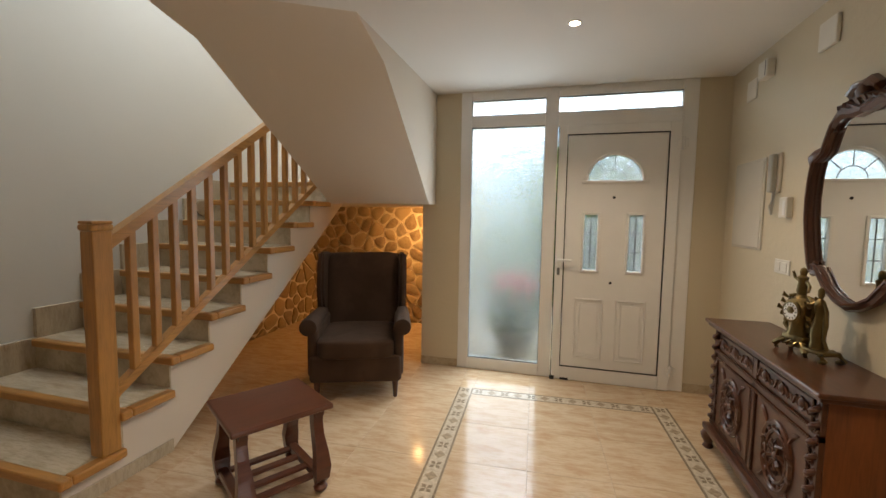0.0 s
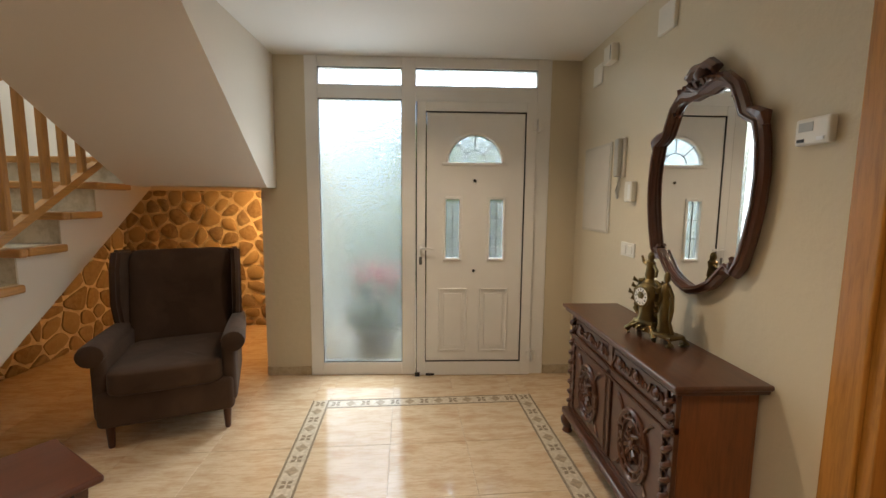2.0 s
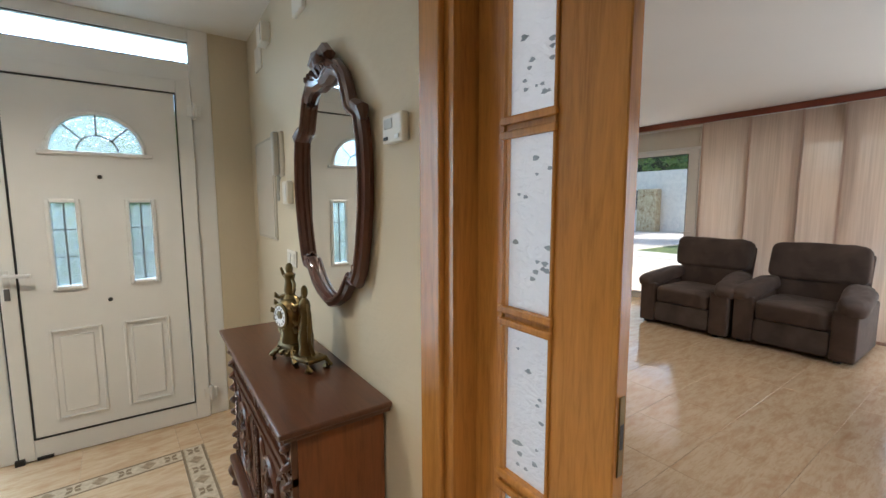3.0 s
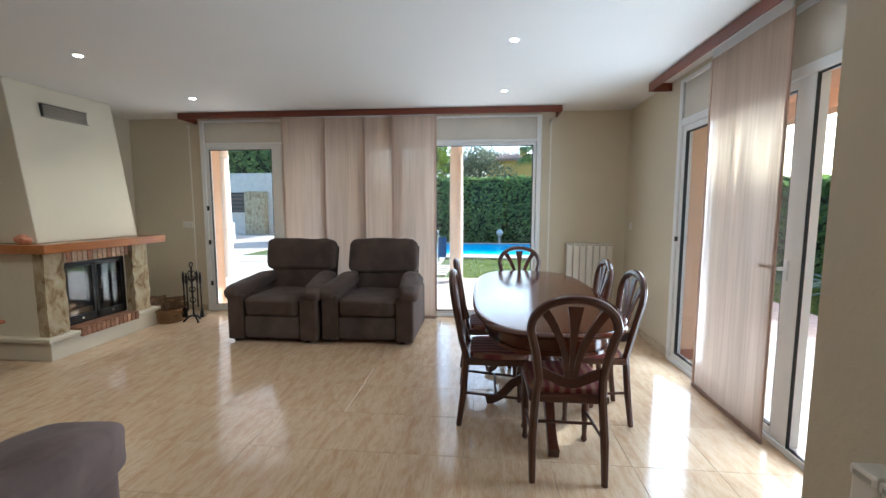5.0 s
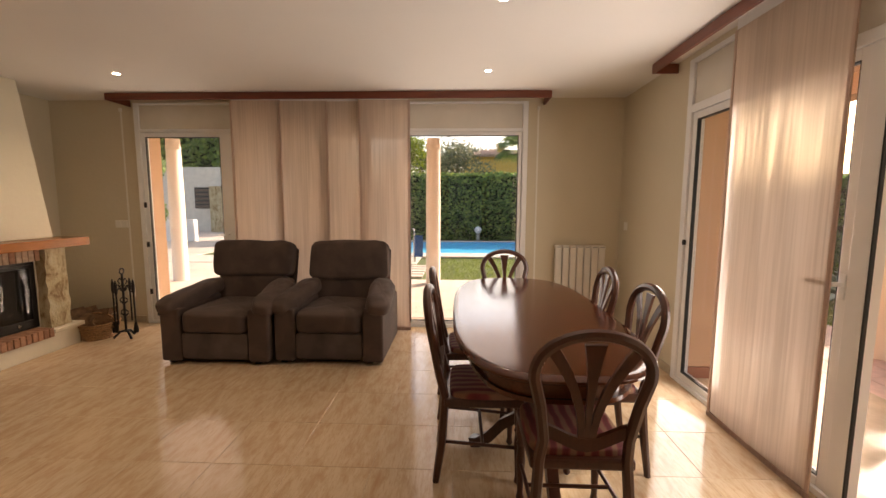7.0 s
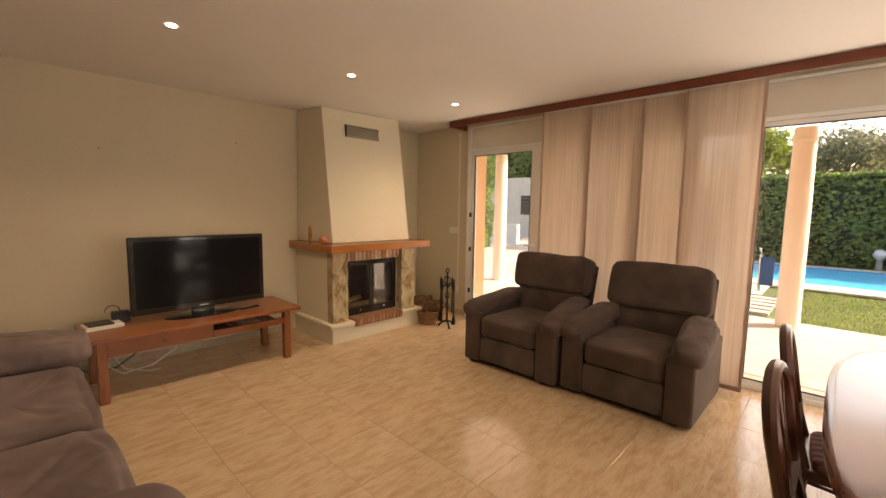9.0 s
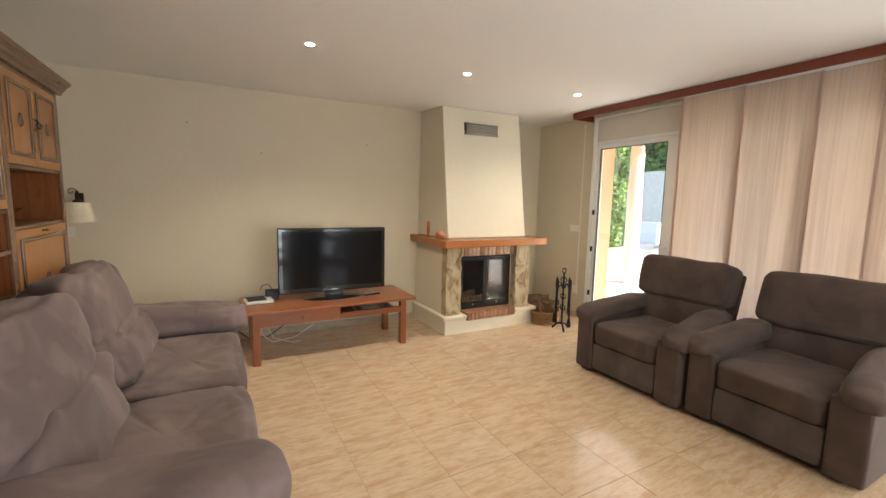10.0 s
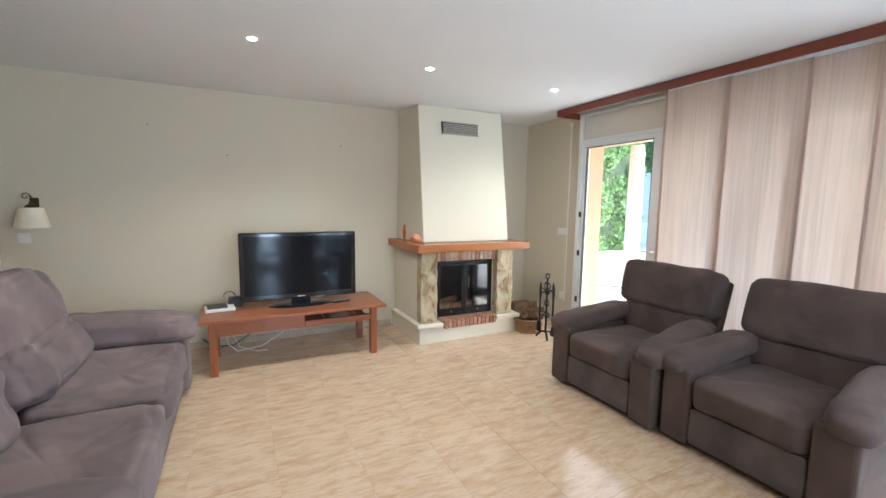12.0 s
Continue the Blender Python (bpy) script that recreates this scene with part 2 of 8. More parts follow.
M_BLACK = mat_plain("black_rubber", (0.015, 0.015, 0.016), 0.5)
M_SUEDE = mat_suede("grey_brown_suede", (0.175, 0.13, 0.12))
M_SUEDE_D = mat_suede("brown_suede", (0.084, 0.058, 0.047))
M_SUEDE_F = mat_suede("paler_brown_suede", (0.10, 0.077, 0.068))
M_WING = mat_suede("dark_brown_cloth", (0.064, 0.038, 0.025))
M_GLASS = mat_glass("clear_glass")
M_FROST = mat_frosted("rippled_glass", (0.88, 0.95, 1.0), 0.06, 34, 1.0, 0.12)
M_FROSTDOOR = mat_frosted("etched_glass", (0.93, 0.95, 0.97), 0.5, 40, 0.4, 0.7)
M_LEAD = mat_plain("lead_strip", (0.12, 0.12, 0.12), 0.5)
M_CURTAIN = mat_curtain("sheer_panel_fabric", (0.67, 0.54, 0.44), 0.06)
M_BRASS = mat_metal("aged_brass", (0.22, 0.16, 0.07), 0.36)
M_CHROME = mat_metal("satin_metal", (0.7, 0.7, 0.68), 0.25)
M_IRON = mat_metal("black_iron", (0.05, 0.047, 0.045), 0.45)
M_RADIATOR = mat_plain("radiator_enamel", (0.74, 0.70, 0.62), 0.3, vary=0.02)


# ---- mesh helpers ----
def part(name, bm, material, parent=None, label="", smooth=False):
    """Links a bmesh as one mesh object, under a thing or a part."""
    me = bpy.data.meshes.new(name)
    bmesh.ops.recalc_face_normals(bm, faces=bm.faces)
    bm.to_mesh(me)
    bm.free()
    me.materials.append(material)
    if smooth:
        me.shade_smooth()
        me.set_sharp_from_angle(angle=radians(42))
    ob = new(name, me)
    if parent is not None:
        ob.parent = parent
    return tagged(ob, label) if label else ob


def thing(name, label, category, group="", at=(0, 0, 0), kind="", turn=0):
    ob = new(name)
    ob.matrix_world = pose(*at, 0, 0, turn)
    ob.empty_display_size = 0.1
    return tagged(ob, label, category, group, kind)


def box(bm, lo, hi, bevel=0.0, seg=1, m=None):
    lo, hi = Vector(lo), Vector(hi)
    r = bmesh.ops.create_cube(bm, size=1, matrix=Matrix.LocRotScale((lo + hi) / 2, None, hi - lo))
    if bevel:
        edges = {e for v in r["verts"] for e in v.link_edges}
        r = bmesh.ops.bevel(bm, geom=list(edges), offset=bevel, segments=seg, affect="EDGES", profile=0.5)
    if m is not None:
        bmesh.ops.transform(bm, matrix=m, verts=list({v for v in r["verts"]}))
    return bm


def boxes(*pairs, bevel=0.0, seg=1):
    bm = bmesh.new()
    for lo, hi in pairs:
        box(bm, lo, hi, bevel, seg)
    return bm


def prism(bm, pts, axis, a, b):
    """Extrudes the outline pts (two numbers each) along an axis, from a to b."""
    def at(p, w):
        c = [p[0], p[1]]
        c.insert(axis, w)
        return Vector(c)
    lo = [bm.verts.new(at(p, a)) for p in pts]
    hi = [bm.verts.new(at(p, b)) for p in pts]
    bm.faces.new(lo), bm.faces.new(hi[::-1])
    k = len(pts)
    for i in range(k):
        bm.faces.new((lo[i], hi[i], hi[(i + 1) % k], lo[(i + 1) % k]))
    return bm


def lathe(bm, prof, at=(0, 0, 0), n=20, m=None):
    """Turns a profile of (radius, height) round the z axis at a place."""
    rings = []
    for r, z in prof:
        ring = []
        for i in range(n):
            a = 2 * math.pi * i / n
            p = Vector((r * math.cos(a), r * math.sin(a), z))
            p = (m @ p) if m is not None else p
            ring.append(bm.verts.new(p + Vector(at)))
        rings.append(ring)
    for s, t in zip(rings, rings[1:]):
        for i in range(n):
            bm.faces.new((s[i], s[(i + 1) % n], t[(i + 1) % n], t[i]))
    bm.faces.new(rings[0][::-1]), bm.faces.new(rings[-1])
    return bm


def tube(bm, pts, radii, n=8, closed=False, flat=1.0, up=(0, 0, 1)):
    """A round or flattened bar along a line of points."""
    pts = [Vector(p) for p in pts]
    if not hasattr(radii, "__len__"):
        radii = [radii] * len(pts)
    rings, k = [], len(pts)
    for i, p in enumerate(pts):
        a = pts[(i - 1) % k] if (i or closed) else p
        b = pts[(i + 1) % k] if (i < k - 1 or closed) else p
        d = (b - a).normalized()
        u = Vector(up)
        if abs(d.dot(u)) > 0.97:
            u = Vector((1, 0, 0)) if abs(d.x) < 0.9 else Vector((0, 1, 0))
        s = d.cross(u).normalized()
        w = s.cross(d).normalized()
        rings.append([bm.verts.new(p + radii[i] * (math.cos(2 * math.pi * j / n) * s + flat * math.sin(2 * math.pi * j / n) * w)) for j in range(n)])
    pairs = list(zip(rings, rings[1:])) + ([(rings[-1], rings[0])] if closed else [])
    for s, t in pairs:
        for j in range(n):
            bm.faces.new((s[j], s[(j + 1) % n], t[(j + 1) % n], t[j]))
    if not closed:
        bm.faces.new(rings[0][::-1]), bm.faces.new(rings[-1])
    return bm


def ribbon(bm, pts, width, thick, across=(1, 0, 0)):
    """A bar of rectangular section along points; width across, thickness square to it. Width may be a list."""
    pts = [Vector(p) for p in pts]
    ws = width if hasattr(width, "__len__") else [width] * len(pts)
    x = Vector(across)
    rings = []
    for i, p in enumerate(pts):
        d = (pts[min(i + 1, len(pts) - 1)] - pts[max(i - 1, 0)]).normalized()
        s = (x - d * x.dot(d)).normalized()
        w = d.cross(s)
        rings.append([bm.verts.new(p + s * ws[i] / 2 * u + w * thick / 2 * v) for u, v in ((-1, -1), (1, -1), (1, 1), (-1, 1))])
    for s, t in zip(rings, rings[1:]):
        for j in range(4):
            bm.faces.new((s[j], s[(j + 1) % 4], t[(j + 1) % 4], t[j]))
    bm.faces.new(rings[0][::-1]), bm.faces.new(rings[-1])
    return bm


def cushion(bm, lo, hi, e=0.35, wobble=0.012, n=44, m=None, seed=0.0, sag=0.0):
    """A stuffed rounded block (a superellipsoid with a little unevenness)."""
    lo, hi = Vector(lo), Vector(hi)
    c, h = (lo + hi) / 2, (hi - lo) / 2
    rows = []

    def f(w, p):
        return math.copysign(abs(w) ** p, w)
    for i in range(n // 2 + 1):
        v = -math.pi / 2 + math.pi * i / (n // 2)
        row = []
        for j in range(n):
            u = 2 * math.pi * j / n
            p = Vector((f(math.cos(v), e) * f(math.cos(u), e), f(math.cos(v), e) * f(math.sin(u), e), f(math.sin(v), e)))
            q = Vector((p.x * h.x, p.y * h.y, p.z * h.z))
            k = noise.noise(q * 5 + Vector((seed, seed * 2, 3))) + 0.5 * noise.noise(q * 11 + Vector((seed, 0, 0)))
            w = Vector((q.x * 3 + q.z * 5, q.y * 3 - q.z * 6 + seed, seed * 3 + q.x * 7))
            k -= 0.75 * max(0.0, 1 - abs(noise.noise(w)) * 7) + 0.3 * max(0.0, 1 - abs(noise.noise(w * 2.3)) * 5)
            q += Vector((p.x, p.y, p.z)).normalized() * wobble * k
            if sag and p.z > 0:
                q.z -= sag * (1 - p.x * p.x) * (1 - p.y * p.y)
            q += c
            row.append(bm.verts.new(m @ q if m is not None else q))
        rows.append(row)
    for a, b in zip(rows, rows[1:]):
        for j in range(n):
            bm.faces.new((a[j], a[(j + 1) % n], b[(j + 1) % n], b[j]))
    bmesh.ops.remove_doubles(bm, verts=bm.verts, dist=0.0006)
    return bm


def soft(name, lo, hi, material, parent, label="", **more):
    ob = part(name, cushion(bmesh.new(), lo, hi, **more), material, parent, label)
    ob.data.shade_smooth()
    mod = ob.modifiers.new("smooth", "SUBSURF")
    mod.levels = mod.render_levels = 1
    return ob


def wall(name, lo, hi, material, label, openings=(), axis=0):
    """A wall block with openings. axis: the way it runs (0 x, 1 y). openings: (a0, a1, z0, z1)."""
    root = thing(name, label, "wall", kind="structure")
    cuts = sorted({lo[axis], hi[axis], *[v for o in openings for v in o[:2]]})
    zs = sorted({lo[2], hi[2], *[v for o in openings for v in o[2:]]})
    bm = bmesh.new()
    for a0, a1 in zip(cuts, cuts[1:]):
        run = None
        for z0, z1 in [*zip(zs, zs[1:]), (None, None)]:
            solid = z0 is not None and not any(o[0] <= (a0 + a1) / 2 <= o[1] and o[2] <= (z0 + z1) / 2 <= o[3] for o in openings)
            if solid:
                run = [run[0] if run else z0, z1]
            elif run:
                l, h = list(lo), list(hi)
                l[axis], h[axis], l[2], h[2] = a0, a1, run[0], run[1]
                box(bm, l, h)
                run = None
    bmesh.ops.remove_doubles(bm, verts=bm.verts, dist=0.0001)
    bm.faces.ensure_lookup_table()
    seen, kill = {}, []
    for fc in bm.faces:
        key = tuple(sorted(v.index for v in fc.verts))
        seen.setdefault(key, []).append(fc)
    for fs in seen.values():
        if len(fs) > 1:
            kill += fs
    bmesh.ops.delete(bm, geom=kill, context="FACES")
    part("wall_surface", bm, material, root)
    return root


def plain(name, bm, material, label, category, kind="structure", smooth=False):
    ob = part(name, bm, material, None, label, smooth)
    return tagged(ob, label, category, "", kind)


H = 2.55
X_W, X_H, X_L, X_E = -0.85, 3.77, 3.95, 9.35
Y_D, Y_N, Y_S = 4.87, 6.50, 0.07

# ---- large structure ----
plain("floor", boxes(((X_W - 0.3, -1.3, -0.2), (9.7, 6.9, -0.004))), M_GROUT, "screed under the polished floor tiles", "floor")
bm = boxes(((0.42, -1.3, H), (X_H + 0.1, Y_D + 0.3, H + 0.25)), ((X_H + 0.1, -0.3, H), (9.7, 6.9, H + 0.25)), ((-1.2, -1.3, H), (0.42, 2.2, H + 0.25)))
plain("ceiling", bm, M_CEIL, "flat white painted ceiling", "ceiling")
wall("wall_door", (1.243, Y_D, 0), (X_H, Y_D + 0.3, H), M_WALL, "cream plaster wall around the entrance door", [(1.605, 3.533, 0, 2.55)])
wall("wall_mirror", (X_H, -1.3, 0), (X_L, Y_N + 0.3, H), M_WALL, "cream textured plaster wall between hall and living room", [(1.25, 2.56, 0, 2.12)], 1)
wall("wall_stair", (X_W - 0.25, -1.3, 0), (X_W, 6.6, 5.2), M_STAIRWALL, "pale grey plaster wall along the stairs", (), 1)
wall("wall_hall_south", (X_W, -1.3, 0), (X_H, -1.05, H), M_WALL, "cream plaster wall at the end of the hall")
wall("wall_alcove_side", (1.243, Y_D + 0.3, 0), (1.45, 6.6, 4.9), M_WALL, "cream plaster wall beside the stone alcove", (), 1)
wall("wall_alcove_back", (X_W, 6.33, 0), (1.243, 6.6, 4.9), M_STAIRWALL, "plaster wall behind the landing")
wall("wall_tv", (X_L, Y_N, 0), (9.7, Y_N + 0.3, H), M_WALL, "cream textured plaster wall behind the television")
wall("wall_east", (X_E, -0.3, 0), (9.7, Y_N, H), M_WALL, "cream plaster wall with a wide glazed opening", [(1.10, 5.49, 0, 2.51)], 1)
wall("wall_south", (5.47, -0.3, 0), (X_E, Y_S, H), M_WALL, "cream plaster wall with a glazed garden door", [(6.10, 8.05, 0, 2.50)])
wall("wall_south_pier", (X_L, -0.3, 0), (5.47, 0.76, H), M_WALL, "cream textured plaster wall beside the garden door")

# ---- the stairs ----
RISE, RUN, Y_0, X_S = 0.194, 0.2925, 2.36, 0.33


def stair_flight():
    root = thing("staircase", "stone steps with oak nosings and a cream plastered side", "staircase", kind="structure")
    bm = bmesh.new()
    side = [(2.39, 0.0), (2.39, 0.14)]
    for k in range(1, 9):
        z, y = RISE * k - 0.05, Y_0 + RUN * (k - 1)
        side += [(y + 0.03, z), (y + RUN + 0.03, z)]
    side += [(4.73, 1.54), (5.03, 1.54), (2.97, 0.0)]
    outline = []
    for p in side:
        if not outline or p != outline[-1]:
            outline.append(p)
    prism(bm, outline, 0, X_W + 0.02, X_S - 0.03)
    part("plastered_side", bm, M_SOFFIT, root, "cream plastered side and underside")
    for k in range(1, 10):
        z, y = RISE * k, Y_0 + RUN * (k - 1)
        back = y + RUN if k < 9 else y + 0.35
        part("tread", boxes(((X_W + 0.03, y + 0.035, z - 0.05), (X_S - 0.028, back + 0.03, z)), bevel=0.003), M_TREAD, root, "beige stone tread")
        part("riser", boxes(((X_W + 0.03, y + 0.02, z - RISE + 0.001), (X_S - 0.031, y + 0.04, z - 0.045))), M_TREAD, root, "beige stone riser")
        part("nosing", boxes(((X_W + 0.04, y - 0.012, z - 0.048), (X_S + 0.03, y + 0.045, z + 0.002)), bevel=0.012, seg=3), M_OAK_X, root, "oak nosing")
        if k < 9:
            part("side_nosing", boxes(((X_S - 0.035, y + 0.046, z - 0.047), (X_S + 0.029, y + RUN + 0.01, z + 0.001)), bevel=0.012, seg=3), M_OAK_Y, root, "oak nosing on the open side")
            part("stair_skirting", boxes(((X_W + 0.001, y + 0.03, z - RISE), (X_W + 0.03, y + RUN + 0.03, z + 0.2)), bevel=0.003), M_SKIRT, root, "stone skirting stepped along the wall")
    return root


stair_flight()
bm = boxes(((X_W, 4.73, 1.54), (1.243, 6.33, 1.744)))
plain("landing", bm, M_SOFFIT, "plastered stair landing", "landing")


def second_flight():
    bm = bmesh.new()
    low = [(0.45, 4.66, 1.54), (1.37, 4.66, 1.535), (1.37, 3.64, 2.414), (1.37, 3.25, 2.552), (0.40, 2.70, 2.552), (0.42, 3.11, 2.44), (0.45, 3.66, 2.06), (0.45, 4.52, 1.54)]
    v = [bm.verts.new(p) for p in low]
    top = {i: bm.verts.new((x, y, z)) for i, (x, y, z) in {0: (0.45, 4.86, 1.54), 1: (1.37, 4.86, 1.54), 10: (0.45, 4.86, 2.8), 11: (1.37, 4.86, 2.8), 12: (1.37, 3.25, 2.8), 13: (0.40, 2.70, 2.8)}.items()}
    f = bm.faces.new
    f((v[7], v[1], v[2], v[6])), f((v[6], v[2], v[5])), f((v[5], v[2], v[3], v[4]))
    f((v[7], top[0], top[1], v[1]))
    f((v[1], top[1], top[11], top[12], v[3], v[2]))
    f((v[7], v[6], v[5], v[4], top[13], top[10], top[0]))
    f((top[10], top[13], top[12], top[11])), f((v[4], v[3], top[12], top[13])), f((top[0], top[10], top[11], top[1]))
    plain("stair_soffit", bm, M_SOFFIT, "smooth plastered underside of the upper flight", "staircase", smooth=True)


second_flight()
bm = boxes(((0.42, 2.0, 2.60), (0.5, 4.9, 5.2)), ((X_W, -0.1, 5.2), (1.45, 6.6, 5.3)), ((X_W, 2.0, 2.8), (0.42, 2.2, 5.2)))
plain("stairwell_shell", bm, M_STAIRWALL, "plaster walls and ceiling of the upper stairwell", "wall")


def banister():
    root = thing("banister", "varnished oak banister with square balusters and a square newel post", "banister", at=(0.27, 2.57, RISE))
    o = Vector((0.27, 2.57, RISE))

    def rel(*p):
        return Vector(p) - o
    bm = bmesh.new()
    box(bm, rel(0.255, 2.55, RISE), rel(0.34, 2.645, 1.33), 0.006, 2)
    box(bm, rel(0.247, 2.542, 1.33), rel(0.348, 2.653, 1.365), 0.014, 3)
    box(bm, rel(0.251, 2.546, 1.365), rel(0.344, 2.649, 1.38), 0.006, 2)
    part("newel_post", bm, M_OAK, root, "square oak newel post with a rounded cap")
    s = (2.08 - 1.30) / (3.81 - 2.66)
    y1 = 5.0
    a, b = (0.285, 2.645, 1.265), (0.285, y1, 1.265 + s * (y1 - 2.645))
    part("handrail", ribbon(bmesh.new(), [rel(*a), rel(*b)], 0.065, 0.055), M_OAK_Y, root, "oak handrail")
    lo = 0.475
    sl = (1.60 - 0.475) / (4.40 - 2.67)
    part("lower_rail", ribbon(bmesh.new(), [rel(0.285, 2.645, lo), rel(0.285, y1 - 0.1, lo + sl * (y1 - 2.745))], 0.05, 0.045), M_OAK_Y, root, "slanting oak lower rail")
    for k in range(17):
        y = 2.775 + 0.1325 * k
        z0, z1 = lo + sl * (y - 2.645) + 0.01, 1.265 + s * (y - 2.645) - 0.015
        part("baluster", boxes((rel(0.265, y - 0.02, z0), rel(0.305, y + 0.02, z1)), bevel=0.004), M_OAK, root)
    return root


banister()
# skirting
def skirting(lo, hi):
    plain("baseboard", boxes((lo, hi), bevel=0.003), M_SKIRT, "beige stone skirting", "skirting")


skirting((1.243, Y_D - 0.012, 0), (1.60, Y_D, 0.075))
skirting((3.538, Y_D - 0.012, 0), (X_H, Y_D, 0.075))
skirting((X_H - 0.012, 2.65, 0), (X_H, Y_D - 0.014, 0.075))
skirting((0.30, 2.37, 0), (0.314, 2.97, 0.075))
skirting((X_L, Y_N - 0.012, 0), (7.36, Y_N, 0.075))
skirting((8.62, Y_N - 0.012, 0), (X_E, Y_N, 0.075))
skirting((X_E - 0.012, 5.53, 0), (X_E, Y_N - 0.014, 0.075))
skirting((X_E - 0.012, Y_S + 0.014, 0), (X_E, 1.08, 0.075))
skirting((8.07, Y_S, 0), (X_E, Y_S + 0.012, 0.075))
skirting((5.484, Y_S, 0), (6.09, Y_S + 0.012, 0.075))
skirting((X_L, 0.76, 0), (5.47, 0.772, 0.075))


# ---- entrance door ----
def entrance():
    root = thing("window_1", "white aluminium entrance front with rippled side glass and two transom panes", "window", kind="structure", at=(2.57, Y_D, 0))
    o = Vector((2.57, Y_D, 0))

    def R(lo, hi):
        return tuple(Vector(lo) - o), tuple(Vector(hi) - o)
    y0, y1 = Y_D - 0.01, Y_D + 0.07
    sx0, sx1, tz0, tz1, sz0, sz1 = 1.705, 2.354, 2.335, 2.47, 0.105, 2.235
    dx0, dx1 = 2.45, 3.405
    bars = [((1.605, y0, 0), (sx0, y1, H)), ((3.42, y0, 0), (3.533, y1, H)), ((sx1, y0, 0), (2.462, y1, H)),
            ((sx0, y0, tz1), (sx1, y1, H)), ((sx0, y0, sz1), (sx1, y1, tz0)), ((sx0, y0, 0), (sx1, y1, sz0)),
            ((2.462, y0, tz1), (3.42, y1, H)), ((2.462, y0, 2.22), (3.42, y1, 2.335))]
    for lo, hi in bars:
        part("window_frame", boxes(R(lo, hi), bevel=0.005, seg=2), M_WHITE, root)
    for a, b, c, d in ((sx0, sx1, sz0, sz1), (sx0, sx1, tz0, tz1), (2.462, 3.42, tz0, tz1)):
        part("gasket", boxes(*[R(*r) for r in (((a, y0 + 0.008, c), (b, y0 + 0.012, c + 0.006)), ((a, y0 + 0.008, d - 0.006), (b, y0 + 0.012, d)), ((a, y0 + 0.008, c + 0.006), (a + 0.004, y0 + 0.012, d - 0.006)), ((b - 0.004, y0 + 0.008, c + 0.006), (b, y0 + 0.012, d - 0.006)))]), M_BLACK, root)
        p = part("window_pane", boxes(R((a, Y_D + 0.02, c), (b, Y_D + 0.03, d))), M_FROST, root, "rippled translucent glass")
        p.visible_shadow = False


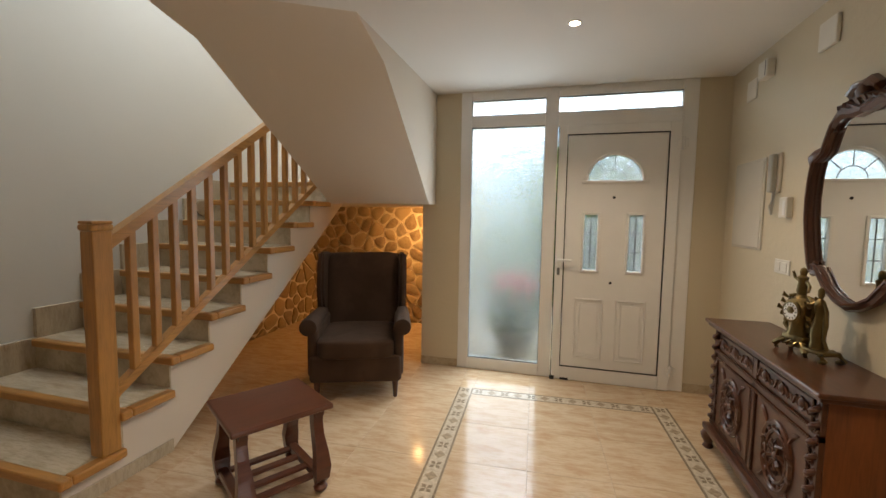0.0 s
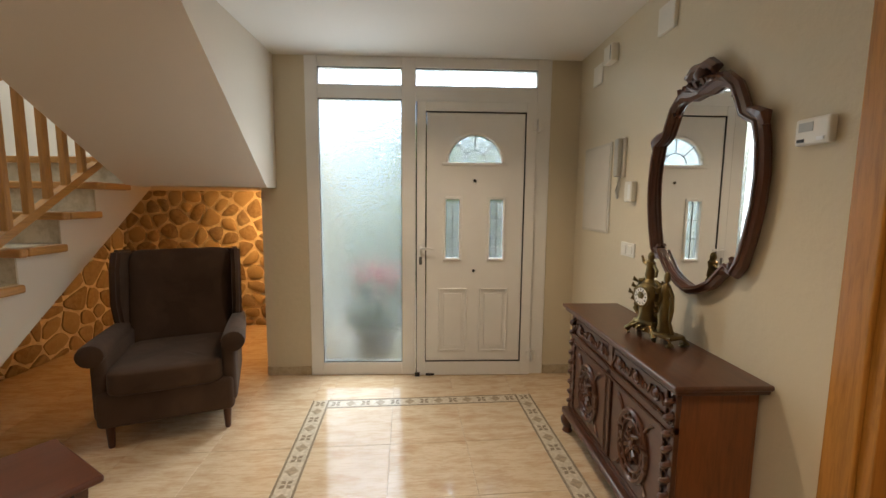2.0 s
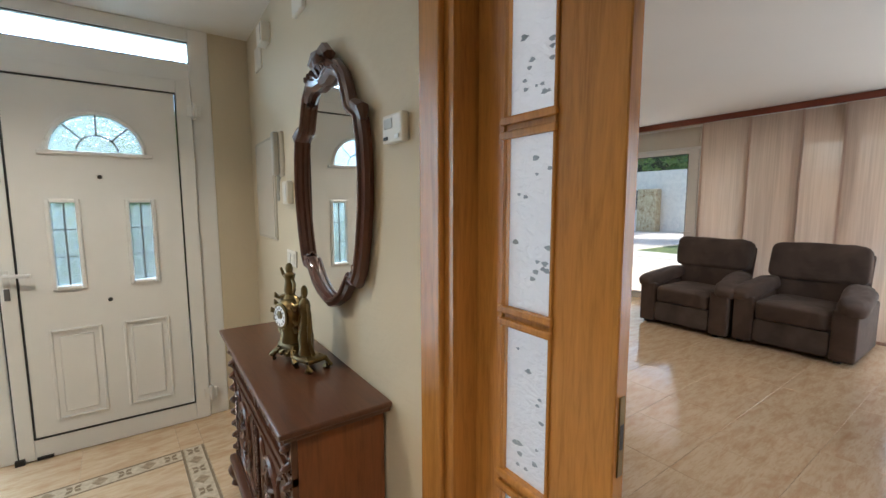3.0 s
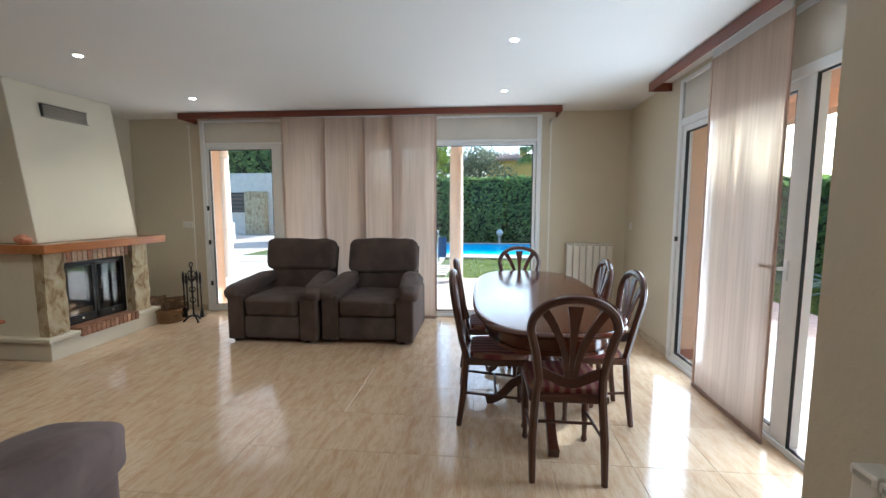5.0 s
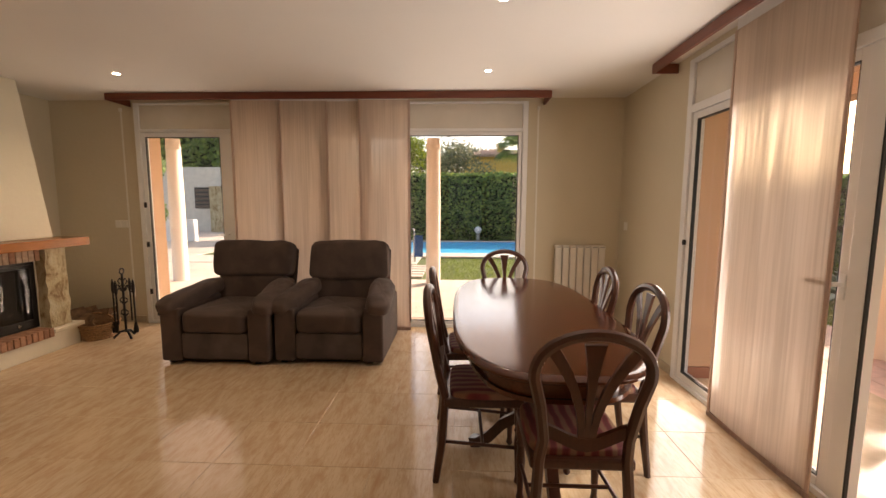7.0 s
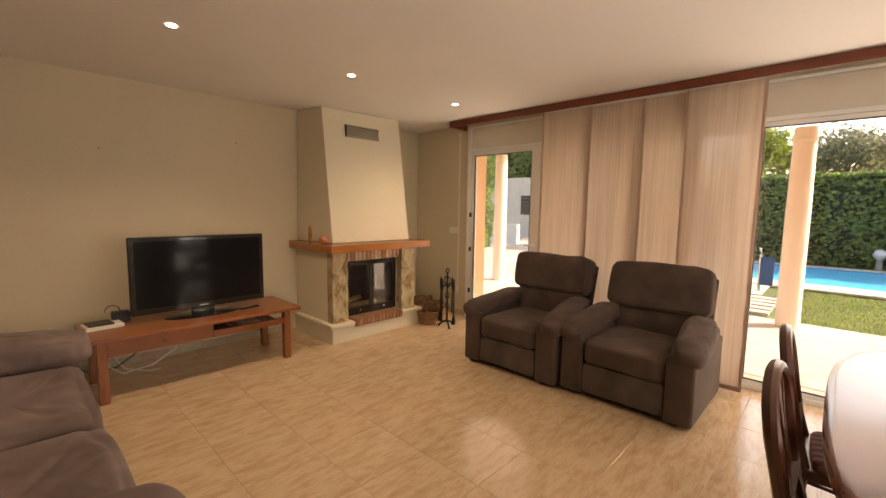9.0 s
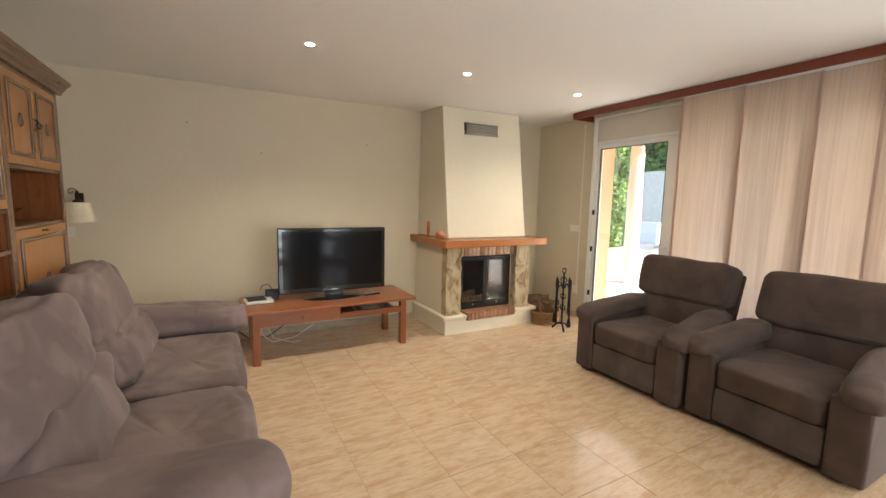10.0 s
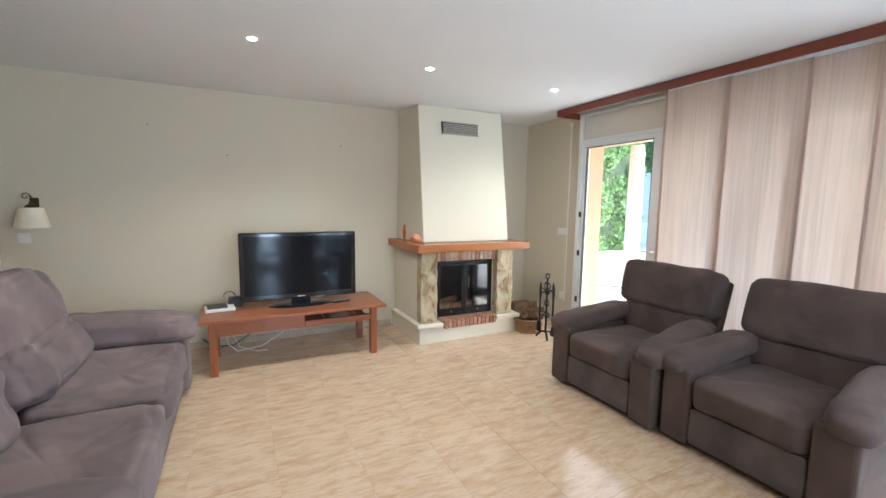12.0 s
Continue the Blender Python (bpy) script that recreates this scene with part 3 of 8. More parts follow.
def entrance_door():
    o = Vector((2.93, Y_D, 0))
    root = thing("door_1", "closed white panelled entrance door with a fanlight and two leaded lights", "door", kind="structure", at=tuple(o))

    def R(lo, hi):
        return tuple(Vector(lo) - o), tuple(Vector(hi) - o)
    y0, y1 = Y_D - 0.035, Y_D + 0.03
    x0, x1, z0, z1 = 2.475, 3.418, 0.003, 2.218
    px0, px1, pz0, pz1 = 2.543, 3.336, 0.12, 2.142
    for lo, hi in (((x0, y0, z0), (px0, y1, z1)), ((px1, y0, z0), (x1, y1, z1)), ((px0, y0, z0), (px1, y1, pz0)), ((px0, y0, pz1), (px1, y1, z1))):
        part("door_frame", boxes(R(lo, hi), bevel=0.004, seg=2), M_WHITE, root)
    part("gasket", boxes(*[R(*r) for r in (((px0, y0 - 0.001, pz0), (px0 + 0.007, y0 + 0.02, pz1)), ((px1 - 0.007, y0 - 0.001, pz0), (px1, y0 + 0.02, pz1)), ((px0 + 0.007, y0 - 0.001, pz0), (px1 - 0.007, y0 + 0.02, pz0 + 0.007)), ((px0 + 0.007, y0 - 0.001, pz1 - 0.007), (px1 - 0.007, y0 + 0.02, pz1)), ((2.467, y0 + 0.012, 0.01), (2.474, y0 + 0.03, 2.215)), ((2.474, y0 + 0.012, 2.211), (3.41, y0 + 0.03, 2.217)))]), M_BLACK, root)
    # the leaf, with a half round and two upright lights cut through it
    fx, fz, fr = 2.935, 1.752, 0.212
    lights = [(2.706, 2.814, 0.99, 1.462), (3.06, 3.168, 0.99, 1.462)]
    ya, yb = Y_D - 0.028, Y_D + 0.012
    bm = bmesh.new()
    a, b = px0 + 0.009, px1 - 0.009
    c, d = pz0 + 0.009, pz1 - 0.009
    cuts = [a, lights[0][0], lights[0][1], lights[1][0], lights[1][1], b]
    for u, w in zip(cuts, cuts[1:]):
        if any(l[0] <= (u + w) / 2 <= l[1] for l in lights):
            box(bm, *R((u, ya, c), (w, yb, 0.99))), box(bm, *R((u, ya, 1.462), (w, yb, 1.60)))
        else:
            box(bm, *R((u, ya, c), (w, yb, 1.60)))
    box(bm, *R((a, ya, 1.60), (b, yb, fz)))
    arc = [(fx - o.x + fr * math.cos(t), fz + fr * math.sin(t)) for t in [math.pi * i / 18 for i in range(19)]]
    for i in range(18):
        p, q = arc[i], arc[i + 1]
        ax = p[0] if i else b - o.x
        bx = q[0] if i < 17 else a - o.x
        prism(bm, [(p[0] if i else fx - o.x + fr, p[1]), (q[0] if i < 17 else fx - o.x - fr, q[1]), (q[0] if i < 17 else fx - o.x - fr, d), (p[0] if i else fx - o.x + fr, d)], 1, ya - o.y, yb - o.y)
    box(bm, *R((fx + fr, ya, fz), (b, yb, d))), box(bm, *R((a, ya, fz), (fx - fr, yb, d)))
    part("door_leaf", bm, M_WHITE, root, "white moulded leaf")
    # raised mouldings
    def rim(x0, x1, z0, z1, w=0.022, t=0.016):
        return boxes(R((x0 - w, ya - t, z0 - w), (x0, ya, z1 + w)), R((x1, ya - t, z0 - w), (x1 + w, ya, z1 + w)), R((x0, ya - t, z0 - w), (x1, ya, z0)), R((x0, ya - t, z1), (x1, ya, z1 + w)), bevel=0.006, seg=2)
    for l in lights:
        part("light_frame", rim(*l), M_WHITE, root)
        p = part("door_pane", boxes(R((l[0], Y_D - 0.012, l[2]), (l[1], Y_D - 0.006, l[3]))), M_FROST, root, "rippled leaded glass")
        p.visible_shadow = False
        lead = [R((l[0] + 0.052, Y_D - 0.018, l[2]), (l[0] + 0.059, Y_D - 0.012, l[3]))]
        lead += [R((l[0], Y_D - 0.019, l[2] + 0.472 * k), (l[1], Y_D - 0.013, l[2] + 0.472 * k + 0.006)) for k in (0.34, 0.67)]
        part("lead_strips", boxes(*lead), M_LEAD, root)
    bm = bmesh.new()
    tube(bm, [(fx - o.x + (fr + 0.01) * math.cos(t), ya - o.y - 0.006, fz + (fr + 0.01) * math.sin(t)) for t in [math.pi * i / 20 for i in range(21)]], 0.013, 6)
    box(bm, *R((fx - fr - 0.05, ya - 0.014, fz - 0.024), (fx + fr + 0.05, ya, fz)), 0.005, 2)
    part("fanlight_frame", bm, M_WHITE, root)
    bm = bmesh.new()
    prism(bm, arc, 1, Y_D - 0.012 - o.y, Y_D - 0.006 - o.y)
    part("fanlight_pane", bm, M_FROST, root, "half-round rippled glass").visible_shadow = False
    bm = bmesh.new()
    tube(bm, [(fx - o.x + 0.095 * math.cos(t), -0.017, fz + 0.095 * math.sin(t)) for t in [math.pi * i / 12 for i in range(13)]], 0.004, 4)
    for t in (math.pi * 0.25, math.pi * 0.5, math.pi * 0.75):
        c_, s_ = math.cos(t), math.sin(t)
        tube(bm, [(fx - o.x + 0.095 * c_, -0.017, fz + 0.095 * s_), (fx - o.x + fr * c_, -0.017, fz + fr * s_)], 0.004, 4)
    part("lead_strips", bm, M_LEAD, root)
    for u in (2.665, 3.0):
        part("raised_panel", boxes(R((u + 0.025, ya - 0.008, 0.25), (u + 0.18, ya, 0.70)), bevel=0.007, seg=2), M_WHITE, root)
        part("panel_moulding", rim(u + 0.0, u + 0.205, 0.225, 0.725, 0.016, 0.013), M_WHITE, root)
    bm = bmesh.new()
    for cz in (1.61, 0.885):
        lathe(bm, [(0.012, -0.004), (0.012, 0.002), (0.006, 0.006)], (fx - o.x, ya - o.y - 0.004, cz), 10, Matrix.Rotation(radians(90), 4, "X"))
    part("peephole", bm, M_BLACK, root)
    bm = boxes(R((2.49, y0 - 0.008, 0.93), (2.522, y0, 1.10)), bevel=0.004, seg=2)
    tube(bm, [tuple(Vector(p) - o) for p in ((2.506, y0, 1.07), (2.506, y0 - 0.045, 1.07), (2.53, y0 - 0.05, 1.07), (2.61, y0 - 0.05, 1.068))], 0.011, 8)
    part("door_handle", bm, M_WHITE, root, "white lever handle on a plate")
    part("lock", boxes(R((2.493, y0 - 0.014, 0.935), (2.517, y0 - 0.008, 1.0)), bevel=0.003), M_LEAD, root)
    for z in (2.04, 0.17):
        bm = bmesh.new()
        lathe(bm, [(0.011, -0.05), (0.013, -0.045), (0.013, 0.045), (0.011, 0.05)], (x1 - o.x + 0.012, y0 - o.y - 0.012, z), 10)
        box(bm, *R((x1 - 0.03, y0 - 0.006, z - 0.035), (x1 + 0.05, y0, z + 0.035)), 0.003)
        part("hinge", bm, M_WHITE, root)
    bm = boxes(R((2.46, y0 - 0.02, 0), (2.50, y0, 0.03)), R((2.55, y0 - 0.012, 0.004), (2.62, y0, 0.02)))
    part("floor_stop", bm, M_BLACK, root)


entrance()
entrance_door()


# ---- glazed oak double door between hall and living room: the fixed leaf ----
def glazed_door():
    root = thing("door_2", "fixed leaf of a golden oak door with etched glass panes", "door", kind="structure", at=(3.86, 2.10, 0))
    o = Vector((3.86, 2.10, 0))

    def R(lo, hi):
        return tuple(Vector(lo) - o), tuple(Vector(hi) - o)
    x0, x1 = 3.842, 3.880
    y0, y1 = 2.102, 2.505
    g0, g1 = 2.262, 2.402
    zs = [0.22, 0.37, 0.787, 1.165, 1.205, 1.60, 1.642, 1.95]
    part("stile", boxes(R((x0, y0, 0.01), (x1, g0, 2.06)), bevel=0.003), M_DOOR, root, "wide closing stile")
    part("stile", boxes(R((x0, g1, 0.01), (x1, y1, 2.06)), bevel=0.003), M_DOOR, root)
    for a, b in ((0.01, 0.37), (0.745, 0.787), (1.165, 1.205), (1.60, 1.642), (1.96, 2.06)):
        part("rail", boxes(R((x0, g0, a), (x1, g1, b)), bevel=0.002), M_DOOR, root)
        if a > 0.5 and b < 2:
            part("bead", boxes(R((x0 - 0.012, g0 - 0.012, a - 0.004), (x0, g1 + 0.012, a + 0.014)), R((x0 - 0.012, g0 - 0.012, b - 0.014), (x0, g1 + 0.012, b + 0.004)), bevel=0.004, seg=2), M_DOOR, root)
    part("bead", boxes(R((x0 - 0.006, g0 - 0.008, 0.37), (x0, g0, 1.96)), R((x0 - 0.006, g1, 0.37), (x0, g1 + 0.008, 1.96)), bevel=0.002), M_DOOR, root)
    for a, b in ((0.37, 0.745), (0.787, 1.165), (1.205, 1.60), (1.642, 1.96)):
        part("door_pane", boxes(R((3.857, g0, a), (3.863, g1, b))), M_FROSTDOOR, root, "white etched glass with small leaf sprigs").visible_shadow = False
        bm = bmesh.new()
        rnd = random.Random(int(a * 100))
        for k in range(13):
            cy, cz = g0 + 0.02 + 0.10 * rnd.random() ** 1.6, a + 0.03 + (b - a - 0.06) * rnd.random()
            ang = rnd.random() * 6.28
            r = 0.004 + 0.006 * rnd.random()
            pts = [(cy - o.y + r * (1 + 0.5 * math.sin(3 * q)) * math.cos(q + ang), cz + 0.7 * r * math.sin(q + ang)) for q in [i * 6.283 / 8 for i in range(8)]]
            prism(bm, pts, 0, 3.8555 - o.x, 3.857 - o.x)
        part("etched_sprigs", bm, M_ETCH, root, "grey etched sprigs")
    bm = boxes(R((3.853, 2.099, 0.93), (3.871, 2.102, 1.09)), bevel=0.001)
    part("strike_plate", bm, M_BRASS, root, "brass strike plate")
    part("strike_hole", boxes(R((3.857, 2.0985, 0.985), (3.867, 2.0995, 1.035))), M_BLACK, root)


M_ETCH = mat_plain("etching_grey", (0.33, 0.38, 0.42), 0.6)
glazed_door()


def door_casing():
    root = thing("door_casing", "varnished oak lining and architrave round the double door", "door frame", kind="structure")
    for face, t in ((X_H, -0.018), (X_L, 0.018)):
        a, b = sorted((face, face + t))
        for lo, hi in (((a, 2.545, 0), (b, 2.64, 2.20)), ((a, 1.17, 0), (b, 1.265, 2.20)), ((a, 1.265, 2.10), (b, 2.545, 2.20))):
            part("architrave", boxes((lo, hi), bevel=0.006, seg=2), M_DOOR, root)
    part("jamb", boxes(((X_H, 2.51, 0), (X_L, 2.56, 2.12)), bevel=0.002), M_DOOR, root)
    part("jamb", boxes(((X_H, 1.25, 0), (X_L, 1.30, 2.12)), bevel=0.002), M_DOOR, root)
    part("jamb", boxes(((X_H, 1.30, 2.07), (X_L, 2.51, 2.12)), bevel=0.002), M_DOOR, root)


door_casing()


# ---- garden windows ----
def leaf(root, axis, a0, a1, p, z0, z1, w=0.06, w_lock=0.06, side=1, inward=-1):
    """A window leaf in an upright plane: runs a0..a1 along the axis, at p across it."""
    def B(u0, u1, v0, v1, c0, c1):
        lo, hi = [0, 0, c0], [0, 0, c1]
        lo[axis], hi[axis] = u0, u1
        lo[1 - axis], hi[1 - axis] = min(p + v0 * inward * -1, p + v1 * inward * -1), max(p + v0 * inward * -1, p + v1 * inward * -1)
        return tuple(lo), tuple(hi)
    wl, wr = (w_lock, w) if side < 0 else (w, w_lock)
    frame_ = [B(a0, a0 + wl, 0, 0.06, z0, z1), B(a1 - wr, a1, 0, 0.06, z0, z1), B(a0 + wl, a1 - wr, 0, 0.06, z0, z0 + w), B(a0 + wl, a1 - wr, 0, 0.06, z1 - w, z1)]
    for lo, hi in frame_:
        part("window_frame", boxes((lo, hi), bevel=0.004, seg=2), M_WHITE, root)
    g0, g1, h0, h1 = a0 + wl, a1 - wr, z0 + w, z1 - w
    gk = [B(g0, g0 + 0.008, 0.004, 0.03, h0, h1), B(g1 - 0.008, g1, 0.004, 0.03, h0, h1), B(g0 + 0.008, g1 - 0.008, 0.004, 0.03, h0, h0 + 0.008), B(g0 + 0.008, g1 - 0.008, 0.004, 0.03, h1 - 0.008, h1)]
    part("gasket", boxes(*gk), M_BLACK, root)
    part("window_pane", boxes(B(g0, g1, 0.028, 0.034, h0, h1)), M_GLASS, root, "clear glass").visible_shadow = False


def east_window():
    root = thing("window_2", "wide white glazed garden doors under cream shutter boxes", "window", kind="structure", at=(9.3, 3.3, 0))
    o = Vector((9.3, 3.3, 0))
    before = set(scene.objects)
    for lo, hi in (((9.305, 5.43, 0), (9.37, 5.487, 2.51)), ((9.305, 1.103, 0), (9.37, 1.16, 2.51)), ((9.305, 1.16, 2.19), (9.37, 5.43, 2.225)), ((9.305, 1.16, 2.485), (9.37, 5.43, 2.51)), ((9.305, 1.16, 0), (9.37, 5.43, 0.035))):
        part("outer_frame", boxes((lo, hi), bevel=0.004, seg=2), M_WHITE, root)
    for a, b in ((1.16, 2.42), (2.42, 3.40), (3.40, 4.38), (4.38, 5.43)):
        part("shutter_box", boxes(((9.318, a + 0.004, 2.226), (9.345, b - 0.004, 2.484)), bevel=0.003), M_PVC, root, "cream panel of the shutter box")
    leaf(root, 1, 1.165, 2.44, 9.325, 0.036, 2.188, 0.035, 0.05, 1)
    leaf(root, 1, 2.45, 3.395, 9.325, 0.036, 2.188, 0.05, 0.05, 1)
    leaf(root, 1, 3.405, 4.385, 9.325, 0.036, 2.188, 0.05, 0.05, 1)
    leaf(root, 1, 4.39, 5.425, 9.312, 0.036, 2.188, 0.05, 0.13, -1)
    bm = bmesh.new()
    tube(bm, [(9.312, 4.45, 1.05), (9.27, 4.45, 1.05), (9.262, 4.47, 1.05), (9.262, 4.55, 1.05)], 0.01, 8)
    part("handle", bm, M_WHITE, root)
    bm = bmesh.new()
    for z in (0.35, 0.9, 1.35):
        box(bm, (9.29, 5.40, z), (9.306, 5.425, z + 0.06))
    part("hinge", bm, M_BLACK, root)
    for ob in set(scene.objects) - before:
        ob.location = ob.location - o


def south_window():
    o = Vector((7.1, 0.06, 0))
    root = thing("window_3", "white glazed garden door under a cream shutter box", "window", kind="structure", at=tuple(o))
    before = set(scene.objects)
    y0, y1 = 0.02, 0.09
    for lo, hi in (((7.98, y0, 0), (8.047, y1, 2.5)), ((6.103, y0, 0), (6.122, y1, 2.5)), ((6.122, y0, 2.10), (7.98, y1, 2.16)), ((6.122, y0, 2.465), (7.98, y1, 2.5)), ((6.122, y0, 0), (7.98, y1, 0.035)), ((6.51, y0 - 0.01, 0.035), (6.60, y1 - 0.01, 2.10))):
        part("outer_frame", boxes((lo, hi), bevel=0.004, seg=2), M_WHITE, root)
    for a, b in ((6.124, 7.0), (7.0, 7.98)):
        part("shutter_box", boxes(((a + 0.004, 0.035, 2.162), (b - 0.004, 0.075, 2.463)), bevel=0.003), M_PVC, root, "cream panel of the shutter box")
    leaf(root, 0, 6.60, 7.975, 0.075, 0.036, 2.098, 0.05, 0.05, 1, inward=1)
    part("gasket", boxes(((6.500, 0.064, 0.036), (6.509, 0.079, 2.099)), ((6.124, 0.062, 2.090), (6.500, 0.076, 2.099)), ((6.124, 0.062, 0.036), (6.500, 0.076, 0.044))), M_BLACK, root)
    bm = boxes(((6.60, 0.077, 0.98), (6.635, 0.086, 1.10)), bevel=0.004, seg=2)
    tube(bm, [(6.618, 0.085, 1.05), (6.618, 0.13, 1.05), (6.64, 0.137, 1.05), (6.75, 0.137, 1.053)], 0.011, 8)
    part("handle", bm, M_WHITE, root, "white lever handle")
    bm = boxes(((6.105, 0.091, 0.70), (6.125, 0.11, 0.76)), ((6.105, 0.091, 1.35), (6.125, 0.11, 1.41)), ((7.955, 0.08, 1.1), (7.975, 0.1, 1.14)))
    part("hinge", bm, M_BLACK, root)
    for ob in set(scene.objects) - before:
        ob.location = ob.location - o


east_window()
south_window()

# pelmets
def pelmet(name, bmlist, mat):
    root = thing("pelmet", "red-brown wooden curtain pelmet under the ceiling", "pelmet")
    for nm, lo, hi in bmlist:
        part(nm, boxes((lo, hi), bevel=0.003), mat, root)


pelmet("e", (("front_board", (9.02, 0.92, 2.475), (9.04, 5.56, 2.546)), ("end_board", (9.04, 0.92, 2.475), (X_E, 0.94, 2.546)), ("end_board", (9.04, 5.54, 2.475), (X_E, 5.56, 2.546))), M_PELMET)
pelmet("s", (("front_board", (5.95, 0.255, 2.47), (8.27, 0.275, 2.546)), ("end_board", (8.25, Y_S, 2.47), (8.27, 0.255, 2.546))), M_PELMET_X)


def curtain(a0, a1, p, axis, z0, z1, seed):
    """A flat hanging panel with a slight wave and a weighted hem."""
    root = thing("panel_curtain", "sheer pinkish beige striped curtain panel hanging from the pelmet", "curtain", "panel curtains")
    bm = bmesh.new()
    rows = []
    for i in range(7):
        z = z0 + (z1 - z0) * i / 6
        row = []
        for j in range(13):
            a = a0 + (a1 - a0) * j / 12
            q = p + 0.006 * math.sin(a * 9 + seed) * (1 - i / 6) + 0.003 * noise.noise((a * 3, z, seed))
            row.append(bm.verts.new((a, q, z) if axis == 0 else (q, a, z)))
        rows.append(row)
    for r, s in zip(rows, rows[1:]):
        for j in range(12):
            bm.faces.new((r[j], r[j + 1], s[j + 1], s[j]))
    part("fabric", bm, M_CURTAIN, root)
    w = 0.007
    def B(a, b, za, zb, t):
        return ((a, p - t, za), (b, p + t, zb)) if axis == 0 else ((p - t, a, za), (p + t, b, zb))
    part("hem_bar", boxes(B(a0, a1, z0 - 0.004, z0 + 0.03, w)), M_HEM, root, "weighted hem")
    part("side_hem", boxes(B(a0, a0 + 0.02, z0 + 0.03, z1, 0.004), B(a1 - 0.02, a1, z0 + 0.03, z1, 0.004)), M_CURTAIN2, root)
    part("track_clip", boxes(B(a0 + 0.02, a1 - 0.02, z1, z1 + 0.06, 0.006)), M_WHITE, root)


M_HEM = mat_curtain("curtain_hem", (0.50, 0.36, 0.29), 0.05)
M_CURTAIN2 = mat_curtain("curtain_side_hem", (0.62, 0.46, 0.37), 0.08)
for a0, a1, p, s in ((3.73, 4.27, 9.10, 0.3), (3.24, 3.80, 9.13, 1.1), (2.78, 3.32, 9.16, 2.4), (2.36, 2.90, 9.10, 4.0)):
    curtain(a0, a1, p, 1, 0.03, 2.48, s)
curtain(6.60, 7.42, 0.15, 0, 0.0, 2.47, 0.7)


# ---- living room furniture ----
def armchair(name, label, at, turn, mat, head_split):
    """A padded recliner; local front is -y, origin on the floor at its middle."""
    root = thing(name, label, "armchair", "pair of recliners", at, turn=turn)
    w, d = 0.477, 0.44
    part("base", boxes(((-w + 0.20, -d + 0.03, 0.03), (w - 0.20, d - 0.05, 0.30)), bevel=0.02, seg=2), mat, root, "padded seat box")
    part("footrest_panel", cushion(bmesh.new(), (-w + 0.185, -d - 0.005, 0.055), (w - 0.185, -d + 0.06, 0.285), e=0.16, wobble=0.004), M_SUEDE_F, root, "paler flat footrest front", True)
    for s in (-1, 1):
        a, b = sorted((s * (w - 0.18), s * w))
        part("side_panel", boxes(((a, -d - 0.01, 0.03), (b, d - 0.04, 0.50)), bevel=0.022, seg=3), mat, root)
        m = Matrix.Translation((s * (w - 0.085), -0.06, 0.545)) @ Matrix.Rotation(radians(5 * s), 4, "Z") @ Matrix.Rotation(radians(7), 4, "X") @ Matrix.Rotation(radians(8 * s), 4, "Y")
        soft("arm_pad", (-0.122, -0.43, -0.078), (0.122, 0.37, 0.092), mat, root, e=0.62, wobble=0.012, m=m, seed=s * 3.1 + turn)
        for y in (-d + 0.05, d - 0.15):
            part("foot", boxes(((a + 0.03, y, 0), (a + 0.08, y + 0.05, 0.03))), M_BLACK, root)
    soft("seat", (-w + 0.165, -d - 0.035, 0.27), (w - 0.165, d - 0.2, 0.475), mat, root, e=0.3, wobble=0.012, seed=turn)
    lean = Matrix.Translation((0, d - 0.2, 0.42)) @ Matrix.Rotation(radians(-15), 4, "X")
    if head_split:
        soft("back_cushion", (-0.36, -0.07, -0.02), (0.36, 0.11, 0.27), mat, root, e=0.32, wobble=0.012, m=lean, seed=4)
        soft("head_cushion", (-0.41, -0.10, 0.235), (0.41, 0.11, 0.62), mat, root, e=0.30, wobble=0.014, m=lean, seed=7)
    else:
        soft("back_cushion", (-0.36, -0.07, -0.02), (0.36, 0.11, 0.33), mat, root, e=0.32, wobble=0.012, m=lean, seed=14)
        soft("head_cushion", (-0.41, -0.11, 0.20), (0.41, 0.11, 0.62), mat, root, e=0.30, wobble=0.016, m=lean, seed=17)
    bm = boxes(((-0.40, 0.09, -0.1), (0.40, 0.15, 0.56)), bevel=0.02, seg=2)
    bmesh.ops.transform(bm, matrix=lean, verts=bm.verts)
    part("back_shell", bm, mat, root)
    return root


armchair("armchair", "brown suede recliner armchair with a split head cushion near the fireplace", (8.53, 3.95, 0), -90, M_SUEDE_D, True)
armchair("armchair", "brown suede recliner armchair with a dimpled back by the curtains", (8.58, 2.965, 0), -90, M_SUEDE_D, False)


